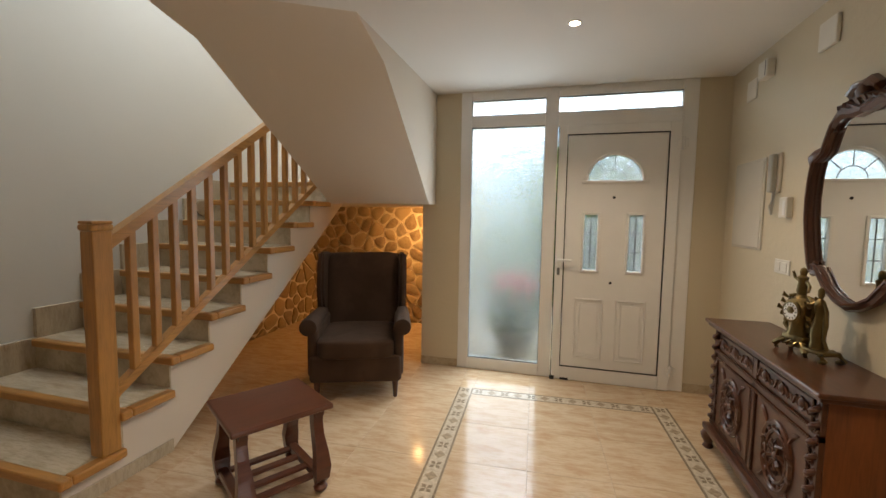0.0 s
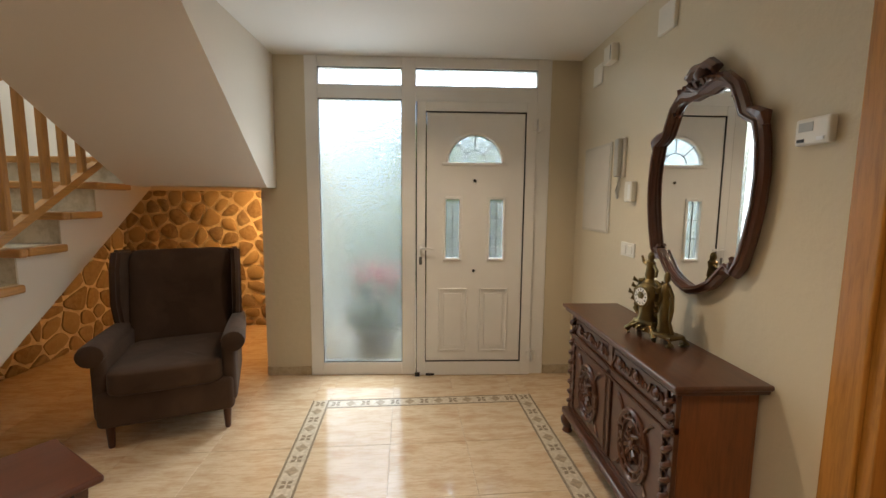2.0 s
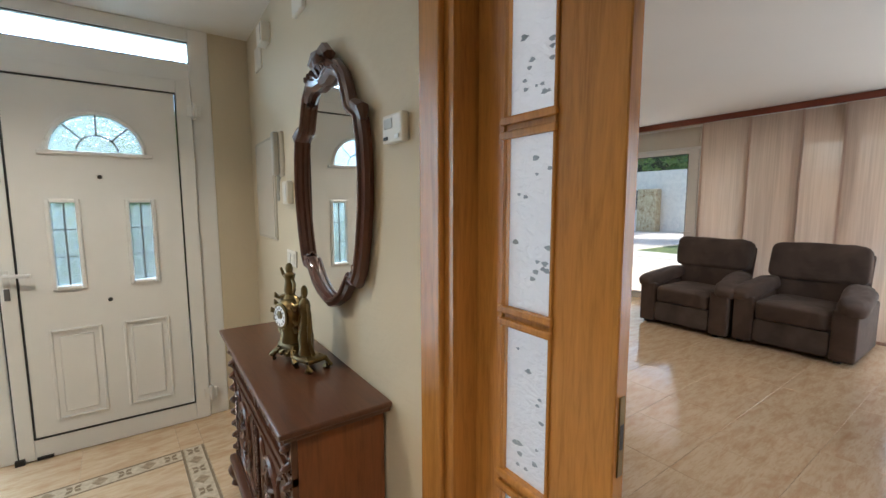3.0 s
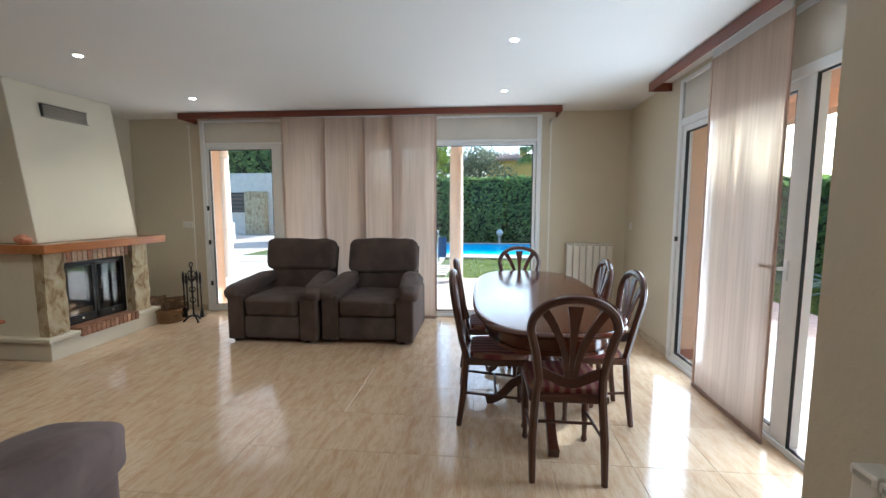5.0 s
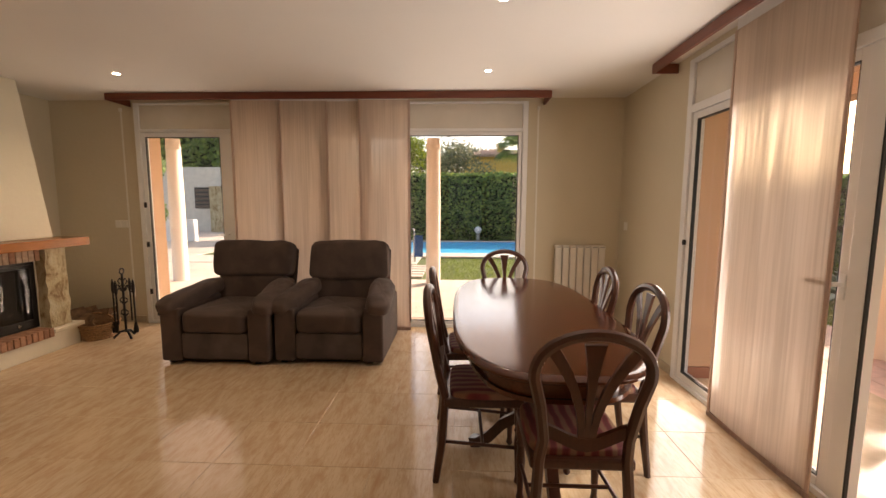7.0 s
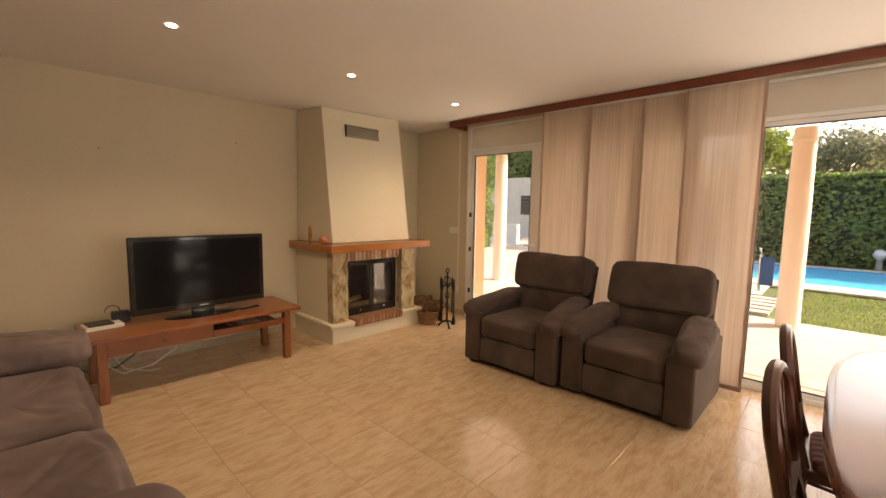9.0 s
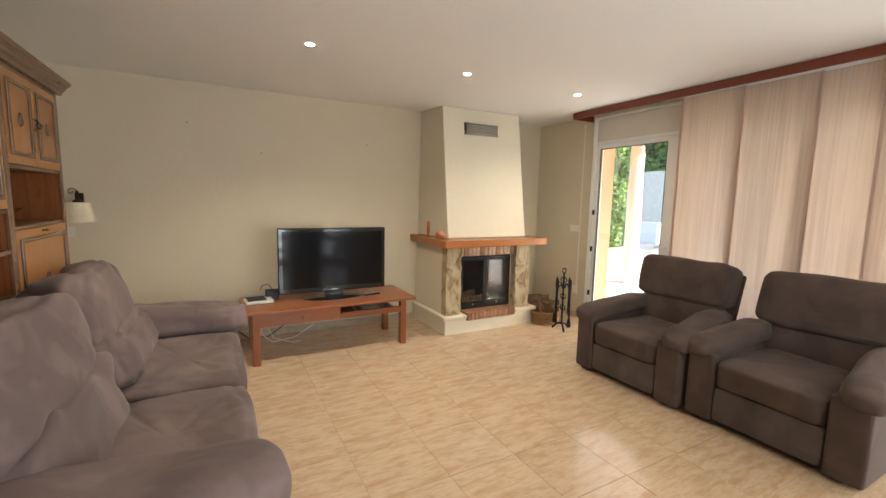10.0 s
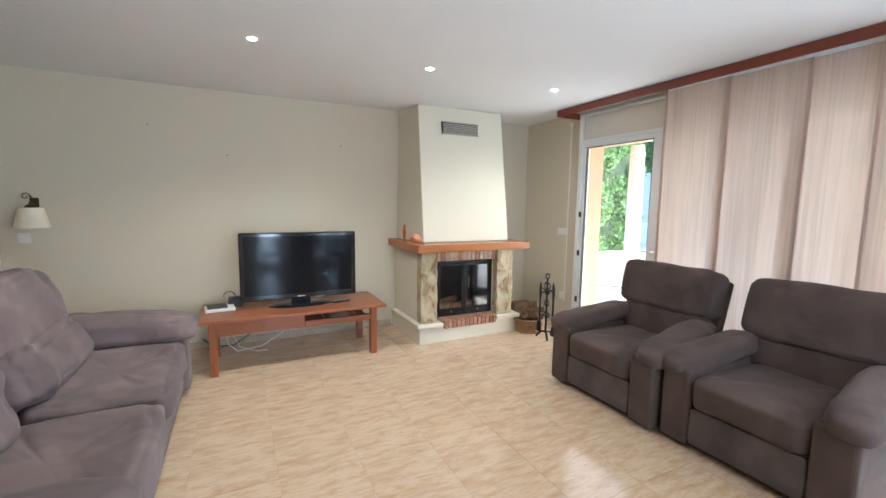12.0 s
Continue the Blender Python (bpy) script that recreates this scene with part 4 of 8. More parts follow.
def sofa():
    """Local front is +x; origin on the floor."""
    root = thing("sofa", "large greyish brown suede sofa with puffy cushions before the cabinet", "sofa", at=(4.90, 4.3, 0))
    part("base", boxes(((-0.45, -1.15, 0.06), (0.41, 1.15, 0.30)), bevel=0.03, seg=3), M_SUEDE, root, "upholstered base")
    part("back_frame", boxes(((-0.50, -1.12, 0.06), (-0.28, 1.08, 0.86)), bevel=0.04, seg=3), M_SUEDE, root)
    for s in (-1, 1):
        y0, y1 = sorted((s * 1.03, s * 1.25))
        part("arm_panel", boxes(((-0.46, y0, 0.05), (0.45, y1, 0.52)), bevel=0.025, seg=3), M_SUEDE, root)
        m = Matrix.Translation((0.07, s * 1.11, 0.57)) @ Matrix.Rotation(radians(3), 4, "Y")
        soft("arm_pad", (-0.48, -0.18, -0.11), (0.46, 0.18, 0.11), M_SUEDE, root, e=0.5, wobble=0.022, m=m, seed=s * 2.2)
        for x in (-0.4, 0.33):
            part("foot", boxes(((x, y0 + 0.05, 0), (x + 0.05, y0 + 0.12, 0.055))), M_BLACK, root)
    for y, sd in ((-0.51, 1.0), (0.51, 6.0)):
        soft("seat_cushion", (-0.22, y - 0.505, 0.27), (0.47, y + 0.505, 0.485), M_SUEDE, root, e=0.34, wobble=0.028, seed=sd, sag=0.015)
        lean = Matrix.Translation((-0.19, y - 0.03, 0.43)) @ Matrix.Rotation(radians(-17), 4, "Y")
        soft("lumbar_cushion", (-0.10, -0.47, 0.0), (0.17, 0.47, 0.33), M_SUEDE, root, e=0.5, wobble=0.045, m=lean, seed=sd + 1, label="puffy lower back cushion")
        soft("head_cushion", (-0.21, -0.51, 0.20), (0.14, 0.51, 0.675), M_SUEDE, root, e=0.52, wobble=0.045, m=lean, seed=sd + 2, label="rolled upper back cushion")


sofa()


def turned(r, h):
    return [(r * a, h * b) for a, b in ((0.7, 0), (0.9, 0.03), (0.62, 0.1), (0.8, 0.2), (1.0, 0.34), (0.7, 0.5), (0.55, 0.58), (0.85, 0.64), (0.6, 0.7), (0.9, 0.85), (1.0, 1.0))]


def dining_table():
    root = thing("dining_table", "long cherry wood dining table with rounded ends on two turned pedestals", "table", at=(7.26, 1.395, 0))

    def outline(ax, ay, n=56, e=2 / 3.2):
        return [(math.copysign(abs(math.cos(t)) ** e, math.cos(t)) * ax, math.copysign(abs(math.sin(t)) ** e, math.sin(t)) * ay) for t in [2 * math.pi * i / n for i in range(n)]]
    bm = bmesh.new()
    rings = []
    for ins, z in ((0.012, 0.728), (0.0, 0.738), (0.0, 0.748), (0.014, 0.758), (0.04, 0.76)):
        rings.append([bm.verts.new((x, y, z)) for x, y in outline(1.08 - ins, 0.475 - ins)])
    for a, b in zip(rings, rings[1:]):
        for i in range(len(a)):
            bm.faces.new((a[i], a[(i + 1) % len(a)], b[(i + 1) % len(a)], b[i]))
    bm.faces.new(rings[0][::-1]), bm.faces.new(rings[-1])
    part("tabletop", bm, M_TABLE, root, "polished cherry top with a moulded edge", True)
    bm = bmesh.new()
    prism(bm, outline(0.97, 0.39), 2, 0.62, 0.728)
    part("apron", bm, M_TABLE, root, "", True)
    bm = bmesh.new()
    for z, k in ((0.622, 0.985),):
        prism(bm, outline(k, 0.405), 2, 0.612, 0.632)
    part("apron_bead", bm, M_TABLE, root, "", True)
    for px, turns in ((-0.50, (180, 58, -58)), (0.50, (0, 122, -122))):
        bm = bmesh.new()
        lathe(bm, [(0.09, 0.17), (0.10, 0.2), (0.06, 0.23), (0.08, 0.27), (0.105, 0.34), (0.085, 0.42), (0.05, 0.47), (0.075, 0.5), (0.055, 0.53), (0.09, 0.59), (0.14, 0.615)], (px, 0, 0), 20)
        part("pedestal", bm, M_CHAIRWOOD, root, "turned pedestal", True)
        for t in turns:
            c, s = math.cos(radians(t)), math.sin(radians(t))
            pts = [(0.05, 0.26), (0.13, 0.27), (0.22, 0.20), (0.30, 0.10), (0.37, 0.045), (0.42, 0.03)]
            part("splayed_foot", ribbon(bmesh.new(), [(px + r * c, r * s, z) for r, z in pts], [0.06, 0.06, 0.055, 0.05, 0.055, 0.06], 0.055, (-s, c, 0)), M_CHAIRWOOD, root)
    for x in (-0.28,):
        part("stretcher", boxes(((-0.42, -0.03, 0.22), (0.42, 0.03, 0.27)), bevel=0.008), M_CHAIRWOOD, root)


dining_table()


def chair_parts(root):
    """Local front is -y (seat in front of the back)."""
    w, d, lean = 0.20, 0.19, 0.085
    n = 24
    bm = bmesh.new()
    loop = []
    for i in range(n + 1):
        t = math.pi * i / n
        z = 0.80 + 0.165 * math.sin(t) ** 0.85
        loop.append((0.205 * math.cos(t), d + 0.01 + lean * (z - 0.45) / 0.5, z))
    a, b = (w - 0.035, d, 0.45), (-w + 0.035, d, 0.45)
    line = [(w - 0.02, d + 0.045, 0.0), (w - 0.02, d + 0.015, 0.22), a, (w - 0.043, d + 0.028, 0.55), (w - 0.022, d + 0.052, 0.69)] + loop + [(-w + 0.022, d + 0.052, 0.69), (-w + 0.043, d + 0.028, 0.55), b, (-w + 0.02, d + 0.015, 0.22), (-w + 0.02, d + 0.045, 0.0)]
    k = len(line)
    tube(bm, line, [0.017 if i in (0, k - 1) else 0.022 for i in range(k)], 8, up=(0, 1, 0))
    part("back_frame", bm, M_CHAIRWOOD, root, "looped back frame running down into the rear legs", True)

    def yb(z):
        return d + 0.01 + lean * (z - 0.45) / 0.5
    for s in (-1, 0, 1):
        pts = []
        for i in range(9):
            u = i / 8
            z = 0.555 + u * 0.375
            x = s * (0.022 + 0.125 * u ** 2.0)
            pts.append((x, yb(z), z if s == 0 else z - 0.02 * u))
        ws = [0.022 + (0.022 * u / 8 if s else 0.055 * (u / 8) ** 3) for u in range(9)]
        part("back_splat", ribbon(bmesh.new(), pts, ws, 0.014, (1, 0, 0)), M_CHAIRWOOD, root, "slender curved splat")
    pts = [(x, yb(0.54) - 0.0, 0.535 + 0.03 * math.cos(x / 0.17 * math.pi / 2 * 1.8) * -1 + 0.02) for x in [-0.17 + 0.34 * i / 10 for i in range(11)]]
    bm = bmesh.new()
    rows = [[bm.verts.new((x, y + t, z + h)) for (x, y, z) in pts] for t, h in ((-0.011, -0.024), (0.011, -0.024), (0.011, 0.026), (-0.011, 0.026))]
    for i in range(4):
        r, s_ = rows[i], rows[(i + 1) % 4]
        for j in range(len(pts) - 1):
            bm.faces.new((r[j], r[j + 1], s_[j + 1], s_[j]))
    bm.faces.new([r[0] for r in rows]), bm.faces.new([r[-1] for r in rows][::-1])
    part("lower_back_rail", bm, M_CHAIRWOOD, root)
    part("seat_frame", boxes(((-0.20, -0.205, 0.405), (0.20, 0.195, 0.45)), bevel=0.012, seg=2), M_CHAIRWOOD, root)
    soft("seat", (-0.195, -0.215, 0.43), (0.195, 0.17, 0.487), M_SEAT, root, "dark red patterned seat pad", e=0.35, wobble=0.002)
    for s in (-1, 1):
        part("front_leg", lathe(bmesh.new(), [(0.012, 0), (0.02, 0.012), (0.014, 0.04), (0.017, 0.12), (0.022, 0.2), (0.018, 0.27), (0.024, 0.285), (0.017, 0.30), (0.024, 0.33), (0.024, 0.41)], (s * 0.175, -0.18, 0), 12), M_CHAIRWOOD, root, "turned front leg", True)
        part("stretcher", tube(bmesh.new(), [(s * 0.175, -0.175, 0.19), (s * 0.178, 0.205, 0.22)], 0.009, 8), M_CHAIRWOOD, root, "", True)
    part("stretcher", tube(bmesh.new(), [(-0.17, 0.0, 0.205), (0.17, 0.0, 0.205)], 0.009, 8), M_CHAIRWOOD, root, "", True)


def mat_seat():
    n = N("red_patterned_fabric")
    v = n.coords((1, 1, 1))
    w = n.node("TexWave", {"Vector": v, "Scale": 6.0, "Distortion": 2.5, "Detail": 2.0}).outputs[0]
    col = n.ramp(w, [(0.2, (0.13, 0.018, 0.02)), (0.5, (0.20, 0.035, 0.035)), (0.8, (0.24, 0.12, 0.07))])
    n.bump(n.noise(v, 200, 2), 0.2, 0.002)
    return n.done(col, 0.8)


M_SEAT = mat_seat()
first = thing("dining_chair", "cherry wood dining chair with looped back at the table's inner end", "chair", "chairs round the table", (6.36, 1.36, 0), turn=90)
chair_parts(first)
SIDE = "cherry wood dining chair with looped back at the table's long side"
for (x, y), t, lb in (((6.83, 1.71), 0, SIDE), ((7.46, 1.73), 3, SIDE), ((6.92, 1.08), 180, SIDE), ((7.55, 1.09), 177, SIDE),
                      ((8.30, 1.41), -90, "cherry wood dining chair with looped back at the window end")):
    tagged(copy_thing(first, pose(x, y, 0, 0, 0, t)), lb)


def fireplace():
    o = Vector((8.0, 6.5, 0))
    root = thing("fireplace", "plastered fireplace with stone pillars, wooden mantel and glazed iron doors", "fireplace", at=tuple(o))

    def R(lo, hi):
        return tuple(Vector(lo) - o), tuple(Vector(hi) - o)
    yf = 5.72
    part("plinth", boxes(R((7.39, 5.665, 0), (8.62, Y_N, 0.175)), bevel=0.005), M_HOOD, root, "low plastered plinth")
    for a, b in ((7.36, 7.66), (8.34, 8.66)):
        part("hearth_ledge", boxes(R((a, 5.64, 0.175), (b, 6.46, 0.215)), bevel=0.006), M_HOOD, root, "pale stone ledge")
    part("hearth_bed", boxes(R((7.66, 5.69, 0.175), (8.34, 6.1, 0.21))), M_JOINT, root, "dark mortar bed")
    n = 13
    for i in range(n):
        x = 7.665 + 0.675 * i / n
        bm = bmesh.new()
        box(bm, *R((x, 5.636, 0.15), (x + 0.044, 5.83, 0.236)), 0.004)
        part("brick", bm, (M_BRICK, M_BRICK2)[i % 3 == 1], root)
    for a, b, c, d in ((7.42, 7.47, 7.47, 7.60), (8.53, 8.58, 8.36, 8.53)):
        part("side_wall", boxes(R((a, 5.80, 0.215), (b, Y_N, 1.0)), R((c, 5.80, 0.215), (d, 5.84, 1.0))), M_HOOD, root, "plastered side wall")
    rnd = random.Random(5)
    for a, b in ((7.415, 7.605), (8.37, 8.575)):
        bm = bmesh.new()
        box(bm, *R((a, 5.70, 0.215), (b, 5.80, 0.975)))
        bmesh.ops.subdivide_edges(bm, edges=bm.edges, cuts=9, use_grid_fill=True)
        for v in bm.verts:
            k = noise.noise(v.co * 13) * 0.018 + noise.noise(v.co * 31) * 0.007
            if v.co.y + o.y < 5.705:
                v.co.y -= k * 0.9
            v.co.x += noise.noise(v.co * 15 + Vector((4, 4, 4))) * 0.010
        part("stone_pillar", bm, M_ROUGHSTONE, root, "rough-hewn beige stone pillar", True)
    part("brick_lintel_bed", boxes(R((7.605, 5.75, 0.875), (8.37, 5.80, 0.975))), M_JOINT, root)
    for i in range(14):
        x = 7.612 + 0.755 * i / 14
        part("brick", boxes(R((x, 5.735, 0.868), (x + 0.046, 5.765, 0.972)), bevel=0.003), (M_BRICK3, M_BRICK2)[i % 4 == 1], root)
    # mantel
    bm = boxes(R((7.33, 5.575, 0.985), (8.72, 5.80, 1.065)), R((7.33, 5.80, 0.985), (7.45, 6.49, 1.065)), R((8.56, 5.80, 0.985), (8.72, 6.49, 1.065)), R((7.45, 5.80, 1.05), (8.56, 6.49, 1.064)), bevel=0.004, seg=2)
    part("mantel_shelf", bm, M_MANTEL, root, "reddish wooden mantel beam")
    # hood: leans back as it rises
    b = [(7.50, 5.83), (8.57, 5.80), (8.63, 6.49), (7.44, 6.49)]
    t = [(7.52, 6.06), (8.57, 6.02), (8.60, 6.49), (7.46, 6.49)]
    bm = bmesh.new()
    lo = [bm.verts.new(Vector((x, y, 1.066)) - o) for x, y in b]
    hi = [bm.verts.new(Vector((x, y, H - 0.001)) - o) for x, y in t]
    for i in range(4):
        bm.faces.new((lo[i], lo[(i + 1) % 4], hi[(i + 1) % 4], hi[i]))
    bm.faces.new(lo[::-1]), bm.faces.new(hi)
    bmesh.ops.bevel(bm, geom=bm.edges[:], offset=0.006, segments=1, affect="EDGES")
    part("hood", bm, M_HOOD, root, "cream plastered hood leaning back")
    for i in range(6):
        z = 2.262 + i * 0.0185
        y = 5.83 + (6.06 - 5.83) * (z - 1.066) / (H - 1.066) - 0.045
        part("vent_slat", boxes(R((7.79, y, z), (8.23, y + 0.02, z + 0.011))), M_VENT, root, "pale metal slat")
    y = 5.975
    part("vent_frame", boxes(R((7.78, y - 0.012, 2.25), (8.24, y + 0.05, 2.258)), R((7.78, y + 0.004, 2.375), (8.24, y + 0.06, 2.384))), M_VENT, root)
    part("vent_backing", boxes(R((7.785, y + 0.012, 2.258), (8.235, y + 0.06, 2.375))), M_BLACK, root)
    # firebox
    z0, z1, x0, x1 = 0.236, 0.868, 7.618, 8.362
    part("firebox", boxes(R((x0, 6.30, 0.215), (x1, 6.33, z1)), R((x0 - 0.01, 5.85, 0.215), (x0, 6.33, z1)), R((x1, 5.85, 0.215), (x1 + 0.01, 6.33, z1)), R((x0, 5.85, z1 - 0.02), (x1, 6.33, z1)), R((x0, 5.85, 0.2), (x1, 6.33, 0.225))), M_SOOT, root, "sooty iron firebox")
    fr = boxes(R((x0, 5.805, z0), (x0 + 0.035, 5.84, z1)), R((x1 - 0.035, 5.805, z0), (x1, 5.84, z1)), R((x0, 5.805, z1 - 0.035), (x1, 5.84, z1)), R((x0, 5.805, z0), (x1, 5.84, z0 + 0.03)), bevel=0.003)
    part("door_surround", fr, M_IRON, root)
    xm = (x0 + x1) / 2
    for a, b2 in ((x0 + 0.037, xm - 0.002), (xm + 0.002, x1 - 0.037)):
        bm = boxes(R((a, 5.79, z0 + 0.03), (a + 0.028, 5.808, z1 - 0.035)), R((b2 - 0.028, 5.79, z0 + 0.03), (b2, 5.808, z1 - 0.035)), R((a, 5.79, z0 + 0.03), (b2, 5.808, z0 + 0.09)), R((a, 5.79, z1 - 0.065), (b2, 5.808, z1 - 0.035)), bevel=0.002)
        part("iron_door", bm, M_IRON, root, "black iron glazed door")
        part("door_pane", boxes(R((a + 0.028, 5.797, z0 + 0.09), (b2 - 0.028, 5.801, z1 - 0.065))), M_GLASS, root)
        part("knob", lathe(bmesh.new(), [(0.012, 0), (0.014, 0.012), (0.008, 0.02)], tuple(Vector(((a + b2) / 2, 5.79, z0 + 0.055)) - o), 10, Matrix.Rotation(radians(90), 4, "X")), M_CHROME, root, "", True)
    bm = bmesh.new()
    tube(bm, [tuple(Vector(p) - o) for p in ((xm + 0.03, 5.79, 0.56), (xm + 0.03, 5.765, 0.555), (xm + 0.03, 5.75, 0.60), (xm + 0.03, 5.75, 0.68))], 0.006, 6)
    part("door_latch", bm, M_CHROME, root, "", True)
    for i, (x, y, z, a) in enumerate(((7.85, 6.05, 0.27, 8), (7.95, 6.12, 0.27, -14), (7.9, 6.08, 0.34, 20), (8.1, 6.1, 0.27, 5))):
        bm = bmesh.new()
        c, s = math.cos(radians(a)) * 0.16, math.sin(radians(a)) * 0.16
        tube(bm, [tuple(Vector((x - c, y - s, z)) - o), tuple(Vector((x + c, y + s, z + 0.01)) - o)], 0.037, 8)
        lg = part("charred_log", bm, M_BARK, root, "half-burnt log", True)


M_MORTAR = mat_plain("mortar", (0.42, 0.38, 0.31), 0.9, scale=30, bump=0.3)
M_JOINT = mat_plain("dark_joint", (0.15, 0.105, 0.075), 0.9, scale=30, bump=0.3)
M_BRICK = mat_plain("red_brick", (0.33, 0.165, 0.095), 0.85, vary=0.3, scale=25, bump=0.4)
M_BRICK2 = mat_plain("buff_brick", (0.38, 0.20, 0.12), 0.85, vary=0.25, scale=25, bump=0.4)
M_BRICK3 = mat_plain("pale_brick", (0.50, 0.35, 0.24), 0.85, vary=0.25, scale=25, bump=0.4)
M_VENT = mat_plain("vent_paint", (0.34, 0.30, 0.24), 0.45)
M_SOOT = mat_plain("soot", (0.02, 0.018, 0.016), 0.8, vary=0.5)
M_BARK = mat_plain("log_bark", (0.17, 0.10, 0.055), 0.9, vary=0.4, scale=20, bump=0.6)


def mat_rough_stone():
    n = N("rough_stone")
    v = n.coords((1, 1, 0.6))
    f = n.noise(v, 9, 6, 0.65, 0.8)
    n.bump(n.noise(v, 22, 6), 0.7, 0.02)
    return n.done(n.ramp(f, [(0.35, (0.20, 0.12, 0.05)), (0.5, (0.42, 0.34, 0.20)), (0.7, (0.50, 0.44, 0.31))]), 0.85)


M_ROUGHSTONE = mat_rough_stone()
fireplace()


def tv_table():
    root = thing("television_table", "low orange brown wooden television table with drawer and open shelf", "table", at=(6.2, 5.925, 0))
    o = Vector((6.2, 5.925, 0))

    def R(lo, hi):
        return tuple(Vector(lo) - o), tuple(Vector(hi) - o)
    part("tabletop", boxes(R((5.40, 5.60, 0.468), (7.01, 6.25, 0.498)), bevel=0.008, seg=2), M_TVWOOD, root)
    for x in (5.47, 6.86):
        for y in (5.645, 6.16):
            part("leg", boxes(R((x, y, 0), (x + 0.062, y + 0.062, 0.468)), bevel=0.003), M_TVWOOD_Z, root)
    part("drawer", boxes(R((5.533, 5.648, 0.345), (6.24, 5.66, 0.462)), bevel=0.002), M_TVWOOD, root)
    part("drawer_box", boxes(R((5.533, 5.662, 0.345), (6.24, 6.15, 0.462))), M_TVWOOD, root)
    part("shelf_rail", boxes(R((6.244, 5.648, 0.345), (6.858, 5.70, 0.40)), R((6.244, 5.70, 0.345), (6.858, 6.15, 0.36))), M_TVWOOD, root)
    part("back_rail", boxes(R((5.533, 6.17, 0.345), (6.858, 6.19, 0.468))), M_TVWOOD, root)
    for x in (5.89, 6.55):
        part("knob", lathe(bmesh.new(), [(0.006, 0), (0.006, 0.01), (0.013, 0.016), (0.013, 0.024), (0.005, 0.029)], tuple(Vector((x, 5.648, 0.403 if x < 6 else 0.372)) - o), 12, Matrix.Rotation(radians(90), 4, "X")), M_BRASS, root, "", True)
    mag = thing("magazine", "thin stack of magazines lying in the low table's shelf", "magazine", at=(6.6, 5.86, 0.361))
    for i in range(4):
        part("sheet", boxes(((-0.16 + 0.02 * i, -0.12, 0.009 * i), (0.16 - 0.03 * i, 0.12, 0.009 * i + 0.007))), (M_PLASTIC, M_TVWOOD, M_PLASTIC_G, M_PLASTIC)[i], mag)


tv_table()


def television():
    root = thing("television", "large glossy black flat television on a foot, switched off", "television", at=(6.25, 5.93, 0.499))
    part("bezel", boxes(((-0.53, -0.03, 0.065), (0.53, 0.0, 0.70)), bevel=0.012, seg=3), M_TVFRAME, root, "glossy black surround")
    part("housing", boxes(((-0.48, 0.0, 0.10), (0.48, 0.06, 0.66)), bevel=0.02, seg=2), M_BLACK, root)
    part("screen", boxes(((-0.49, -0.032, 0.115), (0.49, -0.0295, 0.665))), M_SCREEN, root, "dark glossy screen")
    part("maker_plate", boxes(((-0.035, -0.0325, 0.082), (0.035, -0.0305, 0.092))), M_CHROME, root, "small silver bar")
    part("neck", boxes(((-0.09, -0.01, 0.02), (0.09, 0.035, 0.12)), bevel=0.008), M_TVFRAME, root)
    bm = bmesh.new()
    lathe(bm, [(0.30, 0), (0.30, 0.008), (0.26, 0.018), (0.08, 0.024)], (0, 0.0, 0), 40)
    bmesh.ops.scale(bm, vec=(1, 0.45, 1), verts=bm.verts)
    part("foot", bm, M_TVFRAME, root, "", True)


M_TVFRAME = mat_plain("gloss_black_plastic", (0.012, 0.012, 0.013), 0.08, vary=0.02, bump=0)
M_SCREEN = mat_plain("tv_glass", (0.006, 0.006, 0.007), 0.1, vary=0.02, bump=0)
M_SCREEN.node_tree.nodes["Principled BSDF"].inputs["Specular IOR Level"].default_value = 0.22
television()
box_ = thing("media_box", "small white and black media box on the low television table", "electronics", at=(5.55, 5.98, 0.499), turn=6)
part("case", boxes(((-0.12, -0.09, 0), (0.12, 0.09, 0.03)), bevel=0.006, seg=2), M_PLASTIC, box_)
part("lid", boxes(((-0.10, -0.08, 0.031), (0.06, 0.08, 0.042)), bevel=0.003), M_BLACK, box_, "dark lid")
box_ = thing("router", "small upright black router with a looped cable on the low table", "electronics", at=(5.68, 6.08, 0.499))
part("case", boxes(((-0.06, -0.04, 0), (0.06, 0.04, 0.09)), bevel=0.008, seg=2), M_BLACK, box_)
part("cable", tube(bmesh.new(), [(-0.05 + 0.05 * math.cos(a), 0.02, 0.09 + 0.05 * math.sin(a)) for a in [math.pi * i / 8 for i in range(9)]], 0.004, 5), M_BLACK, box_)
box_ = thing("remote_control", "slim black remote control lying beside the television foot", "remote control", at=(6.62, 5.86, 0.499), turn=8)
part("case", boxes(((-0.09, -0.022, 0), (0.09, 0.022, 0.018)), bevel=0.006, seg=2), M_TVFRAME, box_)
for k in range(4):
    part("button", boxes(((-0.07 + 0.03 * k, -0.008, 0.018), (-0.055 + 0.03 * k, 0.008, 0.021))), M_PLASTIC_G, box_)
cab = thing("cable", "loose white and black cables hanging down behind the low table", "cable", at=(5.8, 6.3, 0))
part("white_cable", tube(bmesh.new(), [(0.35, -0.03, 0.33), (0.30, -0.05, 0.14), (0.1, -0.12, 0.05), (-0.12, -0.16, 0.04), (-0.2, -0.1, 0.1), (-0.22, -0.02, 0.2), (-0.2, 0.1, 0.25)], 0.006, 6), M_PLASTIC, cab, "white cable", True)
